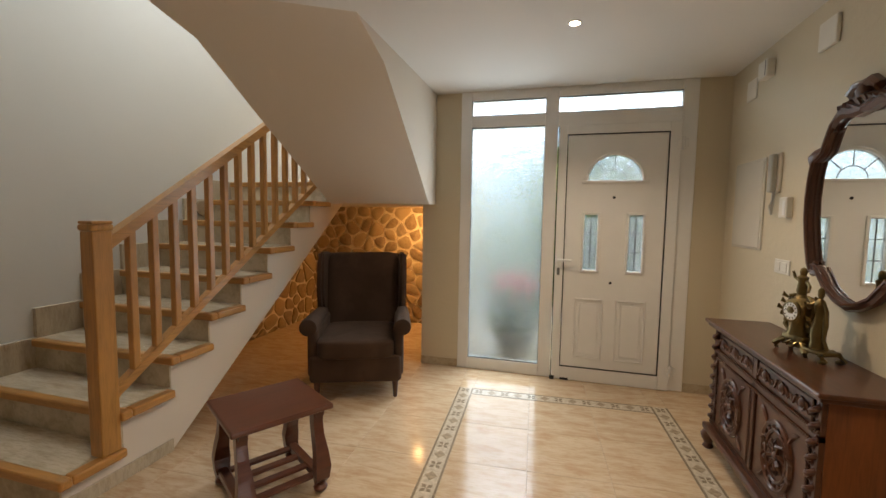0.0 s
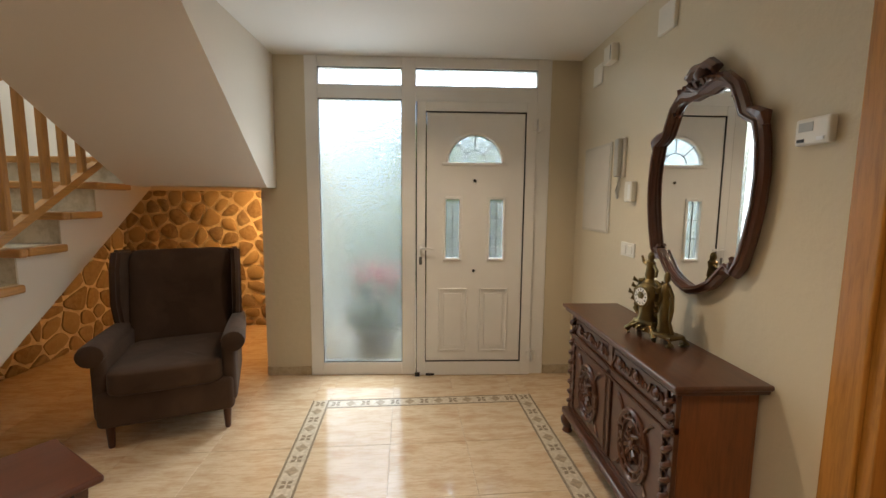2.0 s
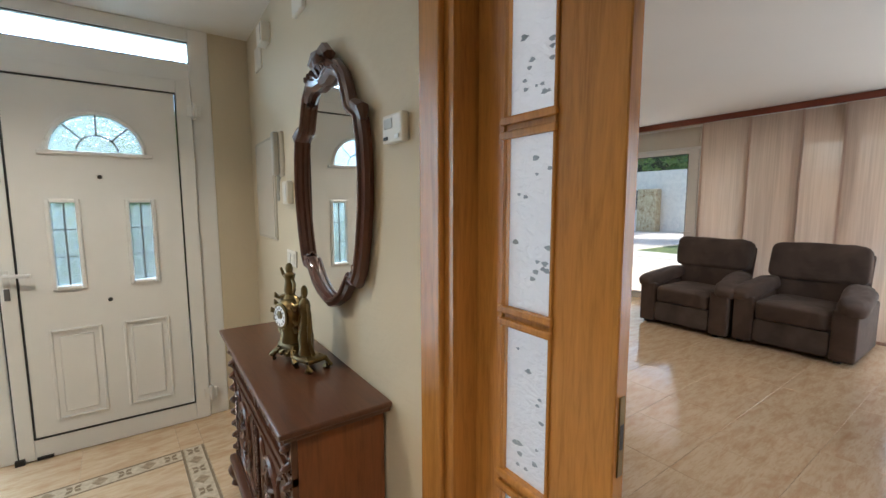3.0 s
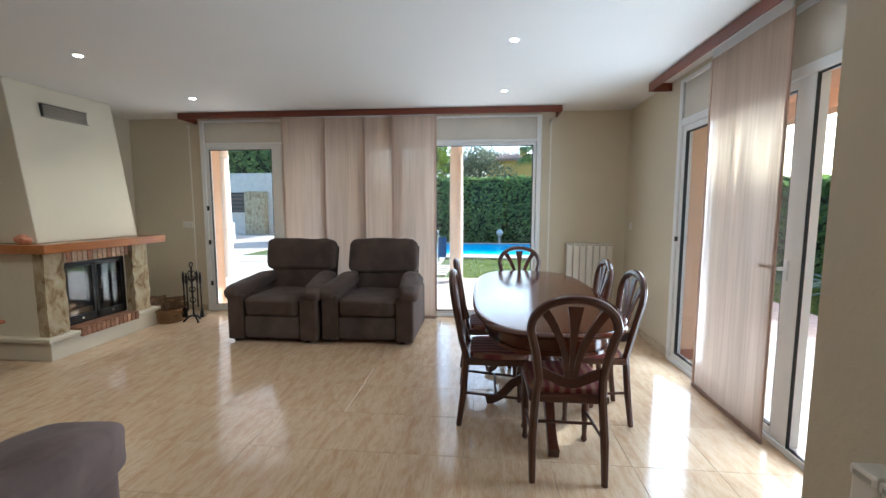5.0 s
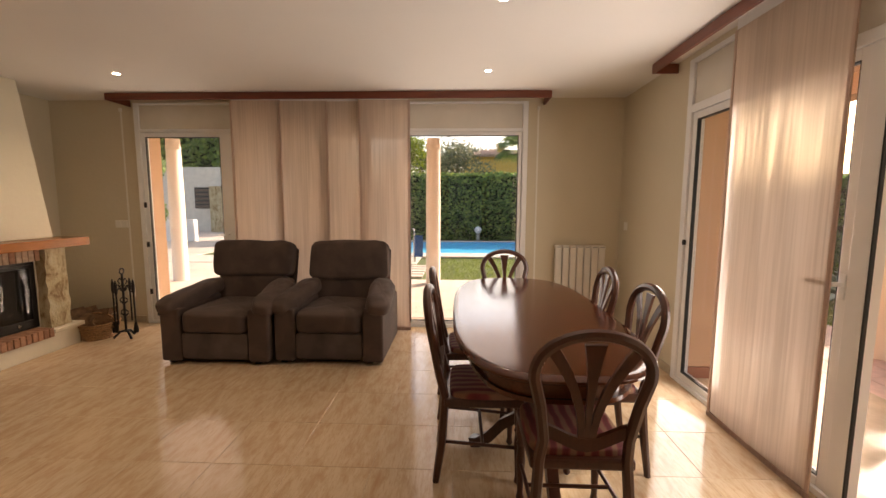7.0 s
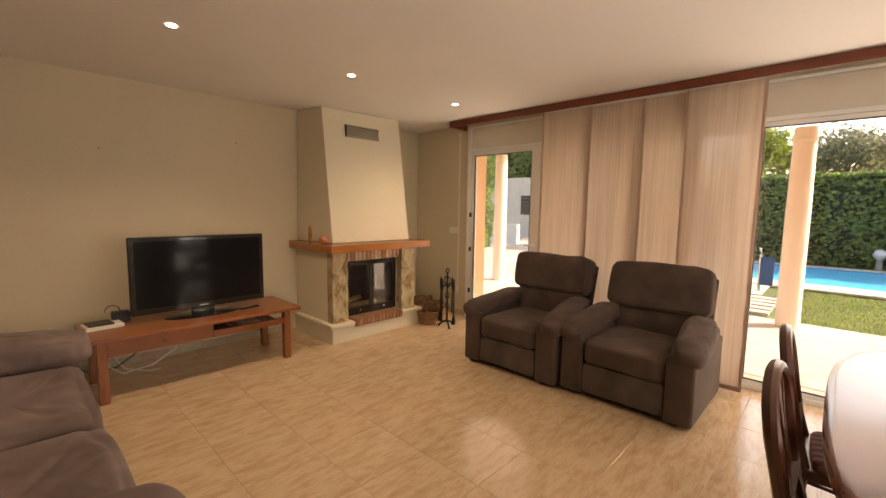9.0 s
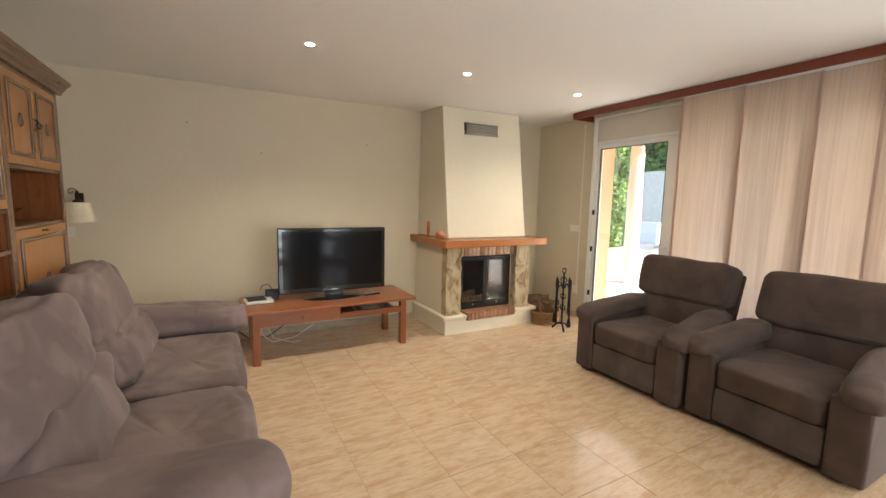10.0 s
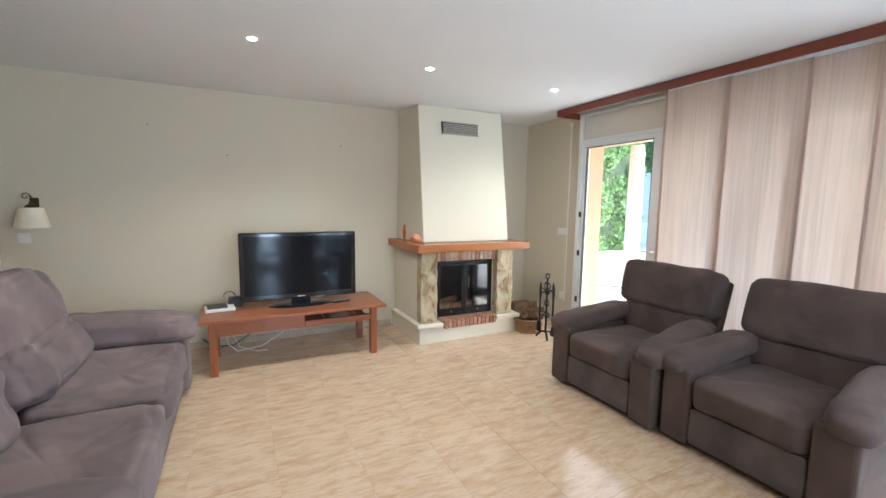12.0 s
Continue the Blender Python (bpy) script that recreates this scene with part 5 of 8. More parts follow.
part("white_cable", tube(bmesh.new(), [(-0.18, 0.05, 0.2), (-0.1, -0.1, 0.06), (0.06, -0.18, 0.02), (0.15, -0.15, 0.012)], 0.005, 6), M_PLASTIC, cab, "white cable", True)
part("black_cable", tube(bmesh.new(), [(0.15, 0.0, 0.36), (0.05, -0.05, 0.2), (-0.15, -0.08, 0.08), (-0.33, -0.03, 0.07), (-0.42, 0.1, 0.12)], 0.006, 6), M_BLACK, cab, "black cable", True)


def cabinet():
    """Tall wall unit; its front faces +x."""
    xf, xb = 4.38, X_L + 0.004

    def unit(name, label, y0, y1, cells):
        root = thing(name, label, "cabinet", "wall unit", at=(xb, (y0 + y1) / 2, 0))
        o = Vector((xb, (y0 + y1) / 2, 0))

        def R(lo, hi):
            return tuple(Vector(lo) - o), tuple(Vector(hi) - o)
        for y in (y0, y1 - 0.022):
            part("side_board", boxes(R((xb, y, 0), (xf - 0.012, y + 0.022, 2.10))), M_CABIN, root)
            part("front_post", boxes(R((xf - 0.012, y - 0.004 if y > y0 else y, 0.0), (xf + 0.006, y + 0.026, 2.10)), bevel=0.003), M_CABEDGE, root)
        part("back_board", boxes(R((xb, y0 + 0.022, 0), (xb + 0.012, y1 - 0.022, 2.10))), M_CABIN, root)
        for z in cells["shelves"]:
            part("shelf", boxes(R((xb + 0.012, y0 + 0.022, z - 0.02), (xf, y1 - 0.022, z)), bevel=0.002), M_CABEDGE, root)
        for (z0, z1, n) in cells["doors"]:
            w = (y1 - y0 - 0.044) / n
            for i in range(n):
                a, b = y0 + 0.022 + w * i + 0.002, y0 + 0.022 + w * (i + 1) - 0.002
                dz0, dz1 = z0 + 0.003, z1 - 0.023
                door = part("cabinet_door", boxes(R((xf - 0.016, a, dz0), (xf + 0.004, b, dz1)), bevel=0.003), M_CABLIGHT, root, "light wooden door with a moulded frame")
                m = 0.042
                fr = boxes(R((xf + 0.004, a + m, dz0 + m), (xf + 0.014, a + m + 0.022, dz1 - m)), R((xf + 0.004, b - m - 0.022, dz0 + m), (xf + 0.014, b - m, dz1 - m)), R((xf + 0.004, a + m + 0.022, dz0 + m), (xf + 0.014, b - m - 0.022, dz0 + m + 0.022)), R((xf + 0.004, a + m + 0.022, dz1 - m - 0.022), (xf + 0.014, b - m - 0.022, dz1 - m)), bevel=0.004, seg=2)
                part("moulding", fr, M_CABEDGE, door, "darker raised moulding")
                c = Vector((xf + 0.006, (a + b) / 2, (dz0 + dz1) / 2)) - o
                bm = bmesh.new()
                lathe(bm, [(0.036, 0), (0.032, 0.006), (0.026, 0.003), (0.018, 0.008), (0.006, 0.009)], tuple(c), 16, Matrix.Diagonal((1, 0.72, 1, 1)) @ Matrix.Rotation(radians(90), 4, "Y"))
                part("rosette", bm, M_CABEDGE, door, "carved oval rosette", True)
                hy = (b - 0.012 if i == 0 else a + 0.012) if n == 2 else (a + b) / 2
                hz = (dz0 + dz1) / 2 if n == 2 else dz1 - 0.018
                bm = bmesh.new()
                h = Vector((xf + 0.014, hy, hz)) - o
                if n == 2:
                    tube(bm, [h + Vector((-0.008, 0, -0.03)), h + Vector((0.012, 0, -0.012)), h + Vector((0.012, 0, 0.012)), h + Vector((-0.008, 0, 0.03))], 0.004, 6)
                    lathe(bm, [(0.01, -0.008), (0.012, 0), (0.01, 0.008)], tuple(h + Vector((0.012, 0, 0))), 8)
                else:
                    tube(bm, [h + Vector((-0.008, -0.03, 0)), h + Vector((0.01, -0.015, 0)), h + Vector((0.01, 0.015, 0)), h + Vector((-0.008, 0.03, 0))], 0.005, 6)
                part("handle", bm, M_BRASSD, door, "dark brass pull", True)
        return root
    a = unit("wall_cabinet", "tall brown wall cabinet with upper doors, niche and drop front", 4.485, 5.285,
             {"shelves": (0.08, 0.72, 1.325, 1.625, 2.10), "doors": ((1.625, 2.10, 2), (0.72, 1.325, 1), (0.08, 0.72, 2))})
    b = unit("wall_cabinet", "tall brown wall cabinet with open niches around paired doors", 3.84, 4.481,
             {"shelves": (0.08, 0.72, 1.0, 1.22, 1.41, 1.785, 2.10), "doors": ((1.41, 1.785, 2), (0.08, 0.72, 2))})
    top = thing("cornice", "moulded brown cornice lying along the top of the wall cabinet", "cornice", at=(xb, 4.55, 2.10))
    prof = [(0.0, 0.0), (0.445, 0.0), (0.45, 0.02), (0.465, 0.03), (0.47, 0.045), (0.49, 0.06), (0.50, 0.075), (0.0, 0.075)]
    bm = bmesh.new()
    prism(bm, prof, 1, -0.74, 0.80)
    part("moulding", bm, M_CABEDGE, top)
    val = thing("valance", "curved wooden valance board over the open top niche of the cabinet", "cornice", at=(xf, 4.16, 2.08))
    bm = bmesh.new()
    pts = [(-0.29, 0.0), (0.29, 0.0), (0.29, -0.07), (0.24, -0.06), (0.2, -0.035), (-0.2, -0.035), (-0.24, -0.06), (-0.29, -0.07)]
    prism(bm, pts, 0, -0.02, -0.004)
    part("board", bm, M_CABEDGE, val)


M_BRASSD = mat_metal("dark_brass", (0.10, 0.07, 0.04), 0.35)
cabinet()
M_CLEAR = mat_glass("tinted_tableware_glass", (0.93, 0.86, 0.86), 2.5)
M_CHINA = mat_plain("painted_china", (0.55, 0.40, 0.16), 0.15, vary=0.6, scale=30)


def glassware(name, label, at, prof, mat):
    root = thing(name, label, "glassware", at=at)
    part("body", lathe(bmesh.new(), prof, (0, 0, 0), 24), mat, root, "", True)
    return root


jar = glassware("glass_decanter", "clear glass decanter with a stopper in the cabinet niche", (4.28, 4.60, 1.326), [(0.035, 0), (0.04, 0.01), (0.045, 0.05), (0.03, 0.09), (0.012, 0.12), (0.012, 0.16), (0.018, 0.165)], M_CLEAR)
part("stopper", lathe(bmesh.new(), [(0.008, 0.166), (0.018, 0.185), (0.016, 0.205), (0.004, 0.22)], (0, 0, 0), 14), M_CLEAR, jar, "faceted stopper", True)
glassware("glass_dish", "shallow footed glass dish in the cabinet niche", (4.26, 4.78, 1.326), [(0.03, 0), (0.03, 0.005), (0.01, 0.015), (0.012, 0.04), (0.05, 0.06), (0.075, 0.08), (0.078, 0.083)], M_CLEAR)
jug = glassware("glass_jug", "wide clear glass jug with a flared rim on the cabinet shelf", (4.27, 4.16, 1.221), [(0.062, 0), (0.085, 0.012), (0.095, 0.045), (0.085, 0.085), (0.058, 0.12), (0.05, 0.145), (0.066, 0.178)], M_CLEAR)
part("handle", tube(bmesh.new(), [(0, 0.055, 0.15), (0, 0.105, 0.15), (0, 0.125, 0.10), (0, 0.095, 0.05)], 0.008, 8), M_CLEAR, jug, "looped glass handle", True)
glassware("glass_dish", "small low glass dish beside the jug on the cabinet shelf", (4.29, 3.98, 1.221), [(0.03, 0), (0.035, 0.01), (0.05, 0.03), (0.058, 0.06)], M_CLEAR)
vase = glassware("china_vase", "small painted china vase with gilt trim in the top niche", (4.28, 4.02, 1.786), [(0.03, 0), (0.032, 0.01), (0.02, 0.02), (0.045, 0.05), (0.055, 0.08), (0.04, 0.11), (0.022, 0.125), (0.028, 0.14)], M_CHINA)
part("lid", lathe(bmesh.new(), [(0.028, 0.141), (0.02, 0.155), (0.006, 0.165), (0.008, 0.175), (0.002, 0.182)], (0, 0, 0), 14), M_BRASS, vase, "gilt lid", True)


def radiator(label, at, turn, n, h=0.60, w=0.078):
    root = thing("radiator", label, "radiator", "radiators", at, turn=turn)
    for i in range(n):
        x = (i - n / 2) * w
        bm = boxes(((x + 0.004, -0.075, 0.0), (x + w - 0.004, -0.055, h - 0.02)), ((x + 0.012, -0.055, 0.02), (x + w - 0.012, 0.0, h - 0.03)), ((x + 0.002, -0.08, h - 0.03), (x + w - 0.002, 0.0, h)), bevel=0.007, seg=2)
        part("section", bm, M_RADIATOR, root)
        part("grille_slot", boxes(((x + 0.014, -0.0805, h - 0.022), (x + w - 0.014, -0.079, h - 0.010))), M_PLASTIC_G, root)
    part("bracket", boxes(((-0.15, 0.0, 0.4), (-0.12, 0.028, 0.45)), ((0.12, 0.0, 0.4), (0.15, 0.028, 0.45))), M_RADIATOR, root)
    part("pipe", tube(bmesh.new(), [(n / 2 * w + 0.0, -0.04, 0.05), (n / 2 * w + 0.03, -0.04, 0.05), (n / 2 * w + 0.03, -0.04, -0.2)], 0.008, 8), M_RADIATOR, root, "", True)


radiator("small white seven-section radiator on the wall near the window", (9.322, 0.51, 0.36), 90 + 180, 7)
radiator("long white radiator on the plaster pier by the garden door", (4.76, 0.79, 0.175), 180, 11, 0.58)


# ---- small living room things ----
for x, z in ((5.02, 2.17), (5.66, 1.93), (6.78, 2.10)):
    nl = thing("nail", "small dark picture nail sticking from the cream wall", "nail", "wall nails", (x, Y_N, z))
    part("shank", lathe(bmesh.new(), [(0.004, 0), (0.004, 0.014), (0.007, 0.015), (0.007, 0.018)], (0, 0, 0), 8, Matrix.Rotation(radians(90), 4, "X")), M_LEAD, nl)
def switch(label, at, turn, n=1):
    root = thing("light_switch", label, "switch", at=at, turn=turn)
    part("plate", boxes(((-0.042 * n, -0.009, -0.042), (0.042 * n, 0.0, 0.042)), bevel=0.003, seg=2), M_PLASTIC, root)
    for i in range(n):
        x = (i - (n - 1) / 2) * 0.075
        part("rocker", boxes(((x - 0.026, -0.013, -0.028), (x + 0.026, -0.009, 0.028)), bevel=0.002), M_PLASTIC, root)


switch("white double light switch on the cream wall by the garden window", (X_E, 5.74, 1.16), -90, 2)
switch("white single switch on the wall beside the south window", (9.157, Y_S, 1.18), 180, 1)
switch("white socket low on the wall beside the fire irons", (X_E, 5.70, 0.36), -90, 1)
for y, z0 in ((5.66, 0.42), (0.99, 0.30)):
    root = thing("blind_strap", "cream roller-shutter strap running down the wall beside the window", "blind strap", at=(X_E, y, 0))
    part("strap", boxes(((-0.006, -0.009, z0), (-0.003, 0.009, 2.42))), M_PLASTIC, root)
    part("winder", boxes(((-0.012, -0.014, z0 - 0.12), (0.0, 0.014, z0)), bevel=0.003), M_PLASTIC, root)
    part("guide", boxes(((-0.02, -0.016, 2.42), (0.0, 0.016, 2.46)), bevel=0.003), M_PLASTIC, root)

M_BULB = mat_emit("bulb_glow", (1, 0.82, 0.62), 28)
for sx, sy in SPOTS:
    root = thing("ceiling_spot", "small round recessed ceiling spotlight, switched on", "ceiling light", "recessed spotlights", (sx, sy, H))
    part("ring", lathe(bmesh.new(), [(0.041, -0.004), (0.043, -0.001), (0.030, -0.0005), (0.030, -0.004)], (0, 0, 0), 24), M_WHITE, root, "", True)
    bm = bmesh.new()
    lathe(bm, [(0.028, -0.005), (0.028, -0.002)], (0, 0, 0), 20)
    part("bulb", bm, M_BULB, root, "glowing bulb face")

sc = thing("wall_lamp", "wall lamp with a cream fabric shade and curled dark metal arm", "wall lamp", at=(4.21, 6.5, 1.33))
part("shade", lathe(bmesh.new(), [(0.115, -0.085), (0.113, -0.084), (0.078, 0.078), (0.080, 0.079), (0.117, -0.083), (0.117, -0.0851)], (0, -0.15, 0), 28), mat_plain("cream_shade", (0.78, 0.70, 0.52), 0.8), sc, "cream cone shade", True)
part("arm", tube(bmesh.new(), [(-0.02, 0.0, 0.12), (-0.03, -0.04, 0.16), (-0.02, -0.09, 0.185), (0.0, -0.13, 0.17), (0.0, -0.15, 0.12), (0.0, -0.15, 0.08)], 0.006, 8), M_BRASSD, sc, "curled arm", True)
part("cap", lathe(bmesh.new(), [(0.04, 0.08), (0.035, 0.095), (0.012, 0.11), (0.010, 0.13)], (0, -0.15, 0), 16), M_BRASSD, sc, "", True)
part("wall_plate", boxes(((-0.05, -0.014, 0.08), (0.01, 0, 0.16)), bevel=0.005), M_BRASSD, sc)
part("scroll", tube(bmesh.new(), [(-0.06 + 0.035 * (1 - i / 14) * math.cos(i * 0.6), -0.05, 0.17 + 0.035 * (1 - i / 14) * math.sin(i * 0.6)) for i in range(12)], 0.004, 6), M_BRASSD, sc, "", True)
switch("pale blue-white socket plate under the wall lamp", (4.10, 6.5, 1.15), 0, 1)

st = thing("figurine", "slender orange glass ornament standing on the mantel shelf", "ornament", at=(7.385, 6.10, 1.066))
part("base", lathe(bmesh.new(), [(0.025, 0), (0.022, 0.008), (0.008, 0.014)], (0, 0, 0), 14), M_BRASS, st, "", True)
part("body", lathe(bmesh.new(), [(0.008, 0.014), (0.016, 0.05), (0.02, 0.09), (0.014, 0.14), (0.017, 0.16), (0.006, 0.185)], (0, 0, 0), 14), mat_plain("amber_ornament", (0.40, 0.12, 0.03), 0.12, vary=0.3), st, "", True)
st = thing("salt_lamp", "rough pinkish-orange salt crystal block on the mantel shelf", "ornament", at=(7.44, 5.90, 1.066))
bm = bmesh.new()
bmesh.ops.create_icosphere(bm, subdivisions=3, radius=0.06)
for v in bm.verts:
    v.co *= 1 + 0.35 * noise.noise(v.co * 18)
    v.co.z = max(v.co.z * 0.8 + 0.04, 0)
part("crystal", bm, mat_plain("salt_crystal", (0.52, 0.22, 0.12), 0.4, vary=0.3, scale=30), st)

tl = thing("fire_irons", "wrought iron fire tool stand with twisted shaft, poker, brush and shovel", "fire tools", at=(8.77, 5.31, 0))
bm = bmesh.new()
tube(bm, [(0, 0, 0.06), (0, 0, 0.68)], 0.011, 8)
tube(bm, [(0.028 * math.cos(a), 0, 0.705 + 0.028 * math.sin(a)) for a in [2 * math.pi * i / 12 for i in range(12)]], 0.008, 6, closed=True)
for a in (0, 120, 240):
    c, s = math.cos(radians(a)), math.sin(radians(a))
    tube(bm, [(0, 0, 0.08), (0.05 * c, 0.05 * s, 0.07), (0.09 * c, 0.09 * s, 0.03), (0.11 * c, 0.11 * s, 0.008)], 0.012, 6)
part("stand", bm, M_IRON, tl, "stand with three curved feet", True)
bm = bmesh.new()
for s in (-1, 1):
    tube(bm, [(0, 0, 0.50), (0, s * 0.05, 0.56), (0, s * 0.10, 0.55), (0, s * 0.11, 0.50), (0, s * 0.085, 0.49)], 0.008, 6)
    tube(bm, [(0, 0, 0.60), (0, s * 0.03, 0.63), (0, s * 0.05, 0.60), (0, s * 0.03, 0.57)], 0.007, 6)
    tube(bm, [(0.0, 0, 0.5), (s * 0.05, 0, 0.54), (s * 0.09, 0, 0.5)], 0.008, 6)
part("scrolls", bm, M_IRON, tl, "curled tool hooks", True)
for k in range(3):
    z = 0.24 + 0.13 * k
    for s in (-1, 1):
        vine = tube(bmesh.new(), [(0, s * (0.01 + 0.03 * math.sin(q * 0.6)), z + 0.012 * q) for q in range(7)], [0.009, 0.008, 0.007, 0.006, 0.006, 0.005, 0.004], 6)
        part("curled_twig", vine, M_IRON, tl, "", True)
for k, (x, y, nm) in enumerate(((0, -0.11, "brush"), (0, 0.11, "shovel"), (0.09, 0.0, "poker"), (-0.09, 0.0, "tongs"))):
    bm = bmesh.new()
    tube(bm, [(x, y, 0.50), (x, y, 0.16)], 0.009, 6)
    lathe(bm, [(0.009, 0.47), (0.015, 0.50), (0.013, 0.58), (0.005, 0.62)], (x, y, 0), 8)
    if nm == "brush":
        lathe(bm, [(0.022, 0.06), (0.026, 0.09), (0.014, 0.15), (0.01, 0.17)], (x, y, 0), 10)
    elif nm == "shovel":
        box(bm, (x - 0.012, y - 0.035, 0.05), (x + 0.003, y + 0.035, 0.17), 0.006)
    part(nm, bm, M_IRON, tl, "", True)

bk = thing("log_basket", "round wicker basket heaped with split logs and kindling beside the fireplace", "basket", at=(8.78, 5.60, 0))
bm = bmesh.new()
for k in range(7):
    r, z = 0.155 + 0.006 * k, 0.012 + 0.024 * k
    tube(bm, [(r * math.cos(a) * (1 + 0.02 * math.cos(9 * a + math.pi * (k % 2))), r * 0.8 * math.sin(a) * (1 + 0.02 * math.cos(9 * a + math.pi * (k % 2))), z) for a in [2 * math.pi * i / 36 for i in range(36)]], 0.012, 6, closed=True)
part("wicker", bm, mat_plain("wicker", (0.28, 0.15, 0.065), 0.7, vary=0.4, scale=60, bump=0.5), bk, "woven wicker wall", True)
bm = bmesh.new()
tube(bm, [(0, 0.17 * math.cos(a), 0.16 + 0.10 * math.sin(a)) for a in [math.pi * i / 10 for i in range(11)]], 0.009, 6)
part("handle", bm, bpy.data.materials["wicker"], bk, "", True)
rnd = random.Random(3)
for k in range(9):
    a = rnd.random() * 180
    c, s = math.cos(radians(a)) * 0.13, math.sin(radians(a)) * 0.11
    x, y, z = rnd.uniform(-0.05, 0.05), rnd.uniform(-0.05, 0.05), 0.10 + 0.02 * k
    bm = bmesh.new()
    prism(bm, [(-0.03, -0.02), (0.03, -0.025), (0.005, 0.035)], 0, -0.15, 0.15)
    bmesh.ops.transform(bm, matrix=Matrix.Translation((x, y, z)) @ Matrix.Rotation(radians(a), 4, "Z") @ Matrix.Rotation(rnd.uniform(-0.2, 0.2), 4, "Y"), verts=bm.verts)
    part("log", bm, M_BARK, bk)


pile = thing("log_pile", "loose pile of split firewood stacked on the floor behind the basket", "firewood", at=(9.02, 6.16, 0))
rnd = random.Random(12)
for k in range(11):
    row, col = (0, k) if k < 5 else ((1, k - 5) if k < 9 else (2, k - 9))
    a = rnd.uniform(-9, 9)
    bm = bmesh.new()
    w = rnd.uniform(0.040, 0.052)
    prism(bm, [(-w, -w * 0.7), (w * 0.9, -w * 0.8), (w * 0.6, w * 0.5), (-w * 0.3, w * 0.9)], 0, -0.17, 0.17)
    bmesh.ops.transform(bm, matrix=Matrix.Translation((rnd.uniform(-0.03, 0.03), -0.2 + 0.1 * col + 0.05 * row, 0.04 + 0.072 * row)) @ Matrix.Rotation(radians(a), 4, "Z"), verts=bm.verts)
    part("log", bm, M_BARK, pile)


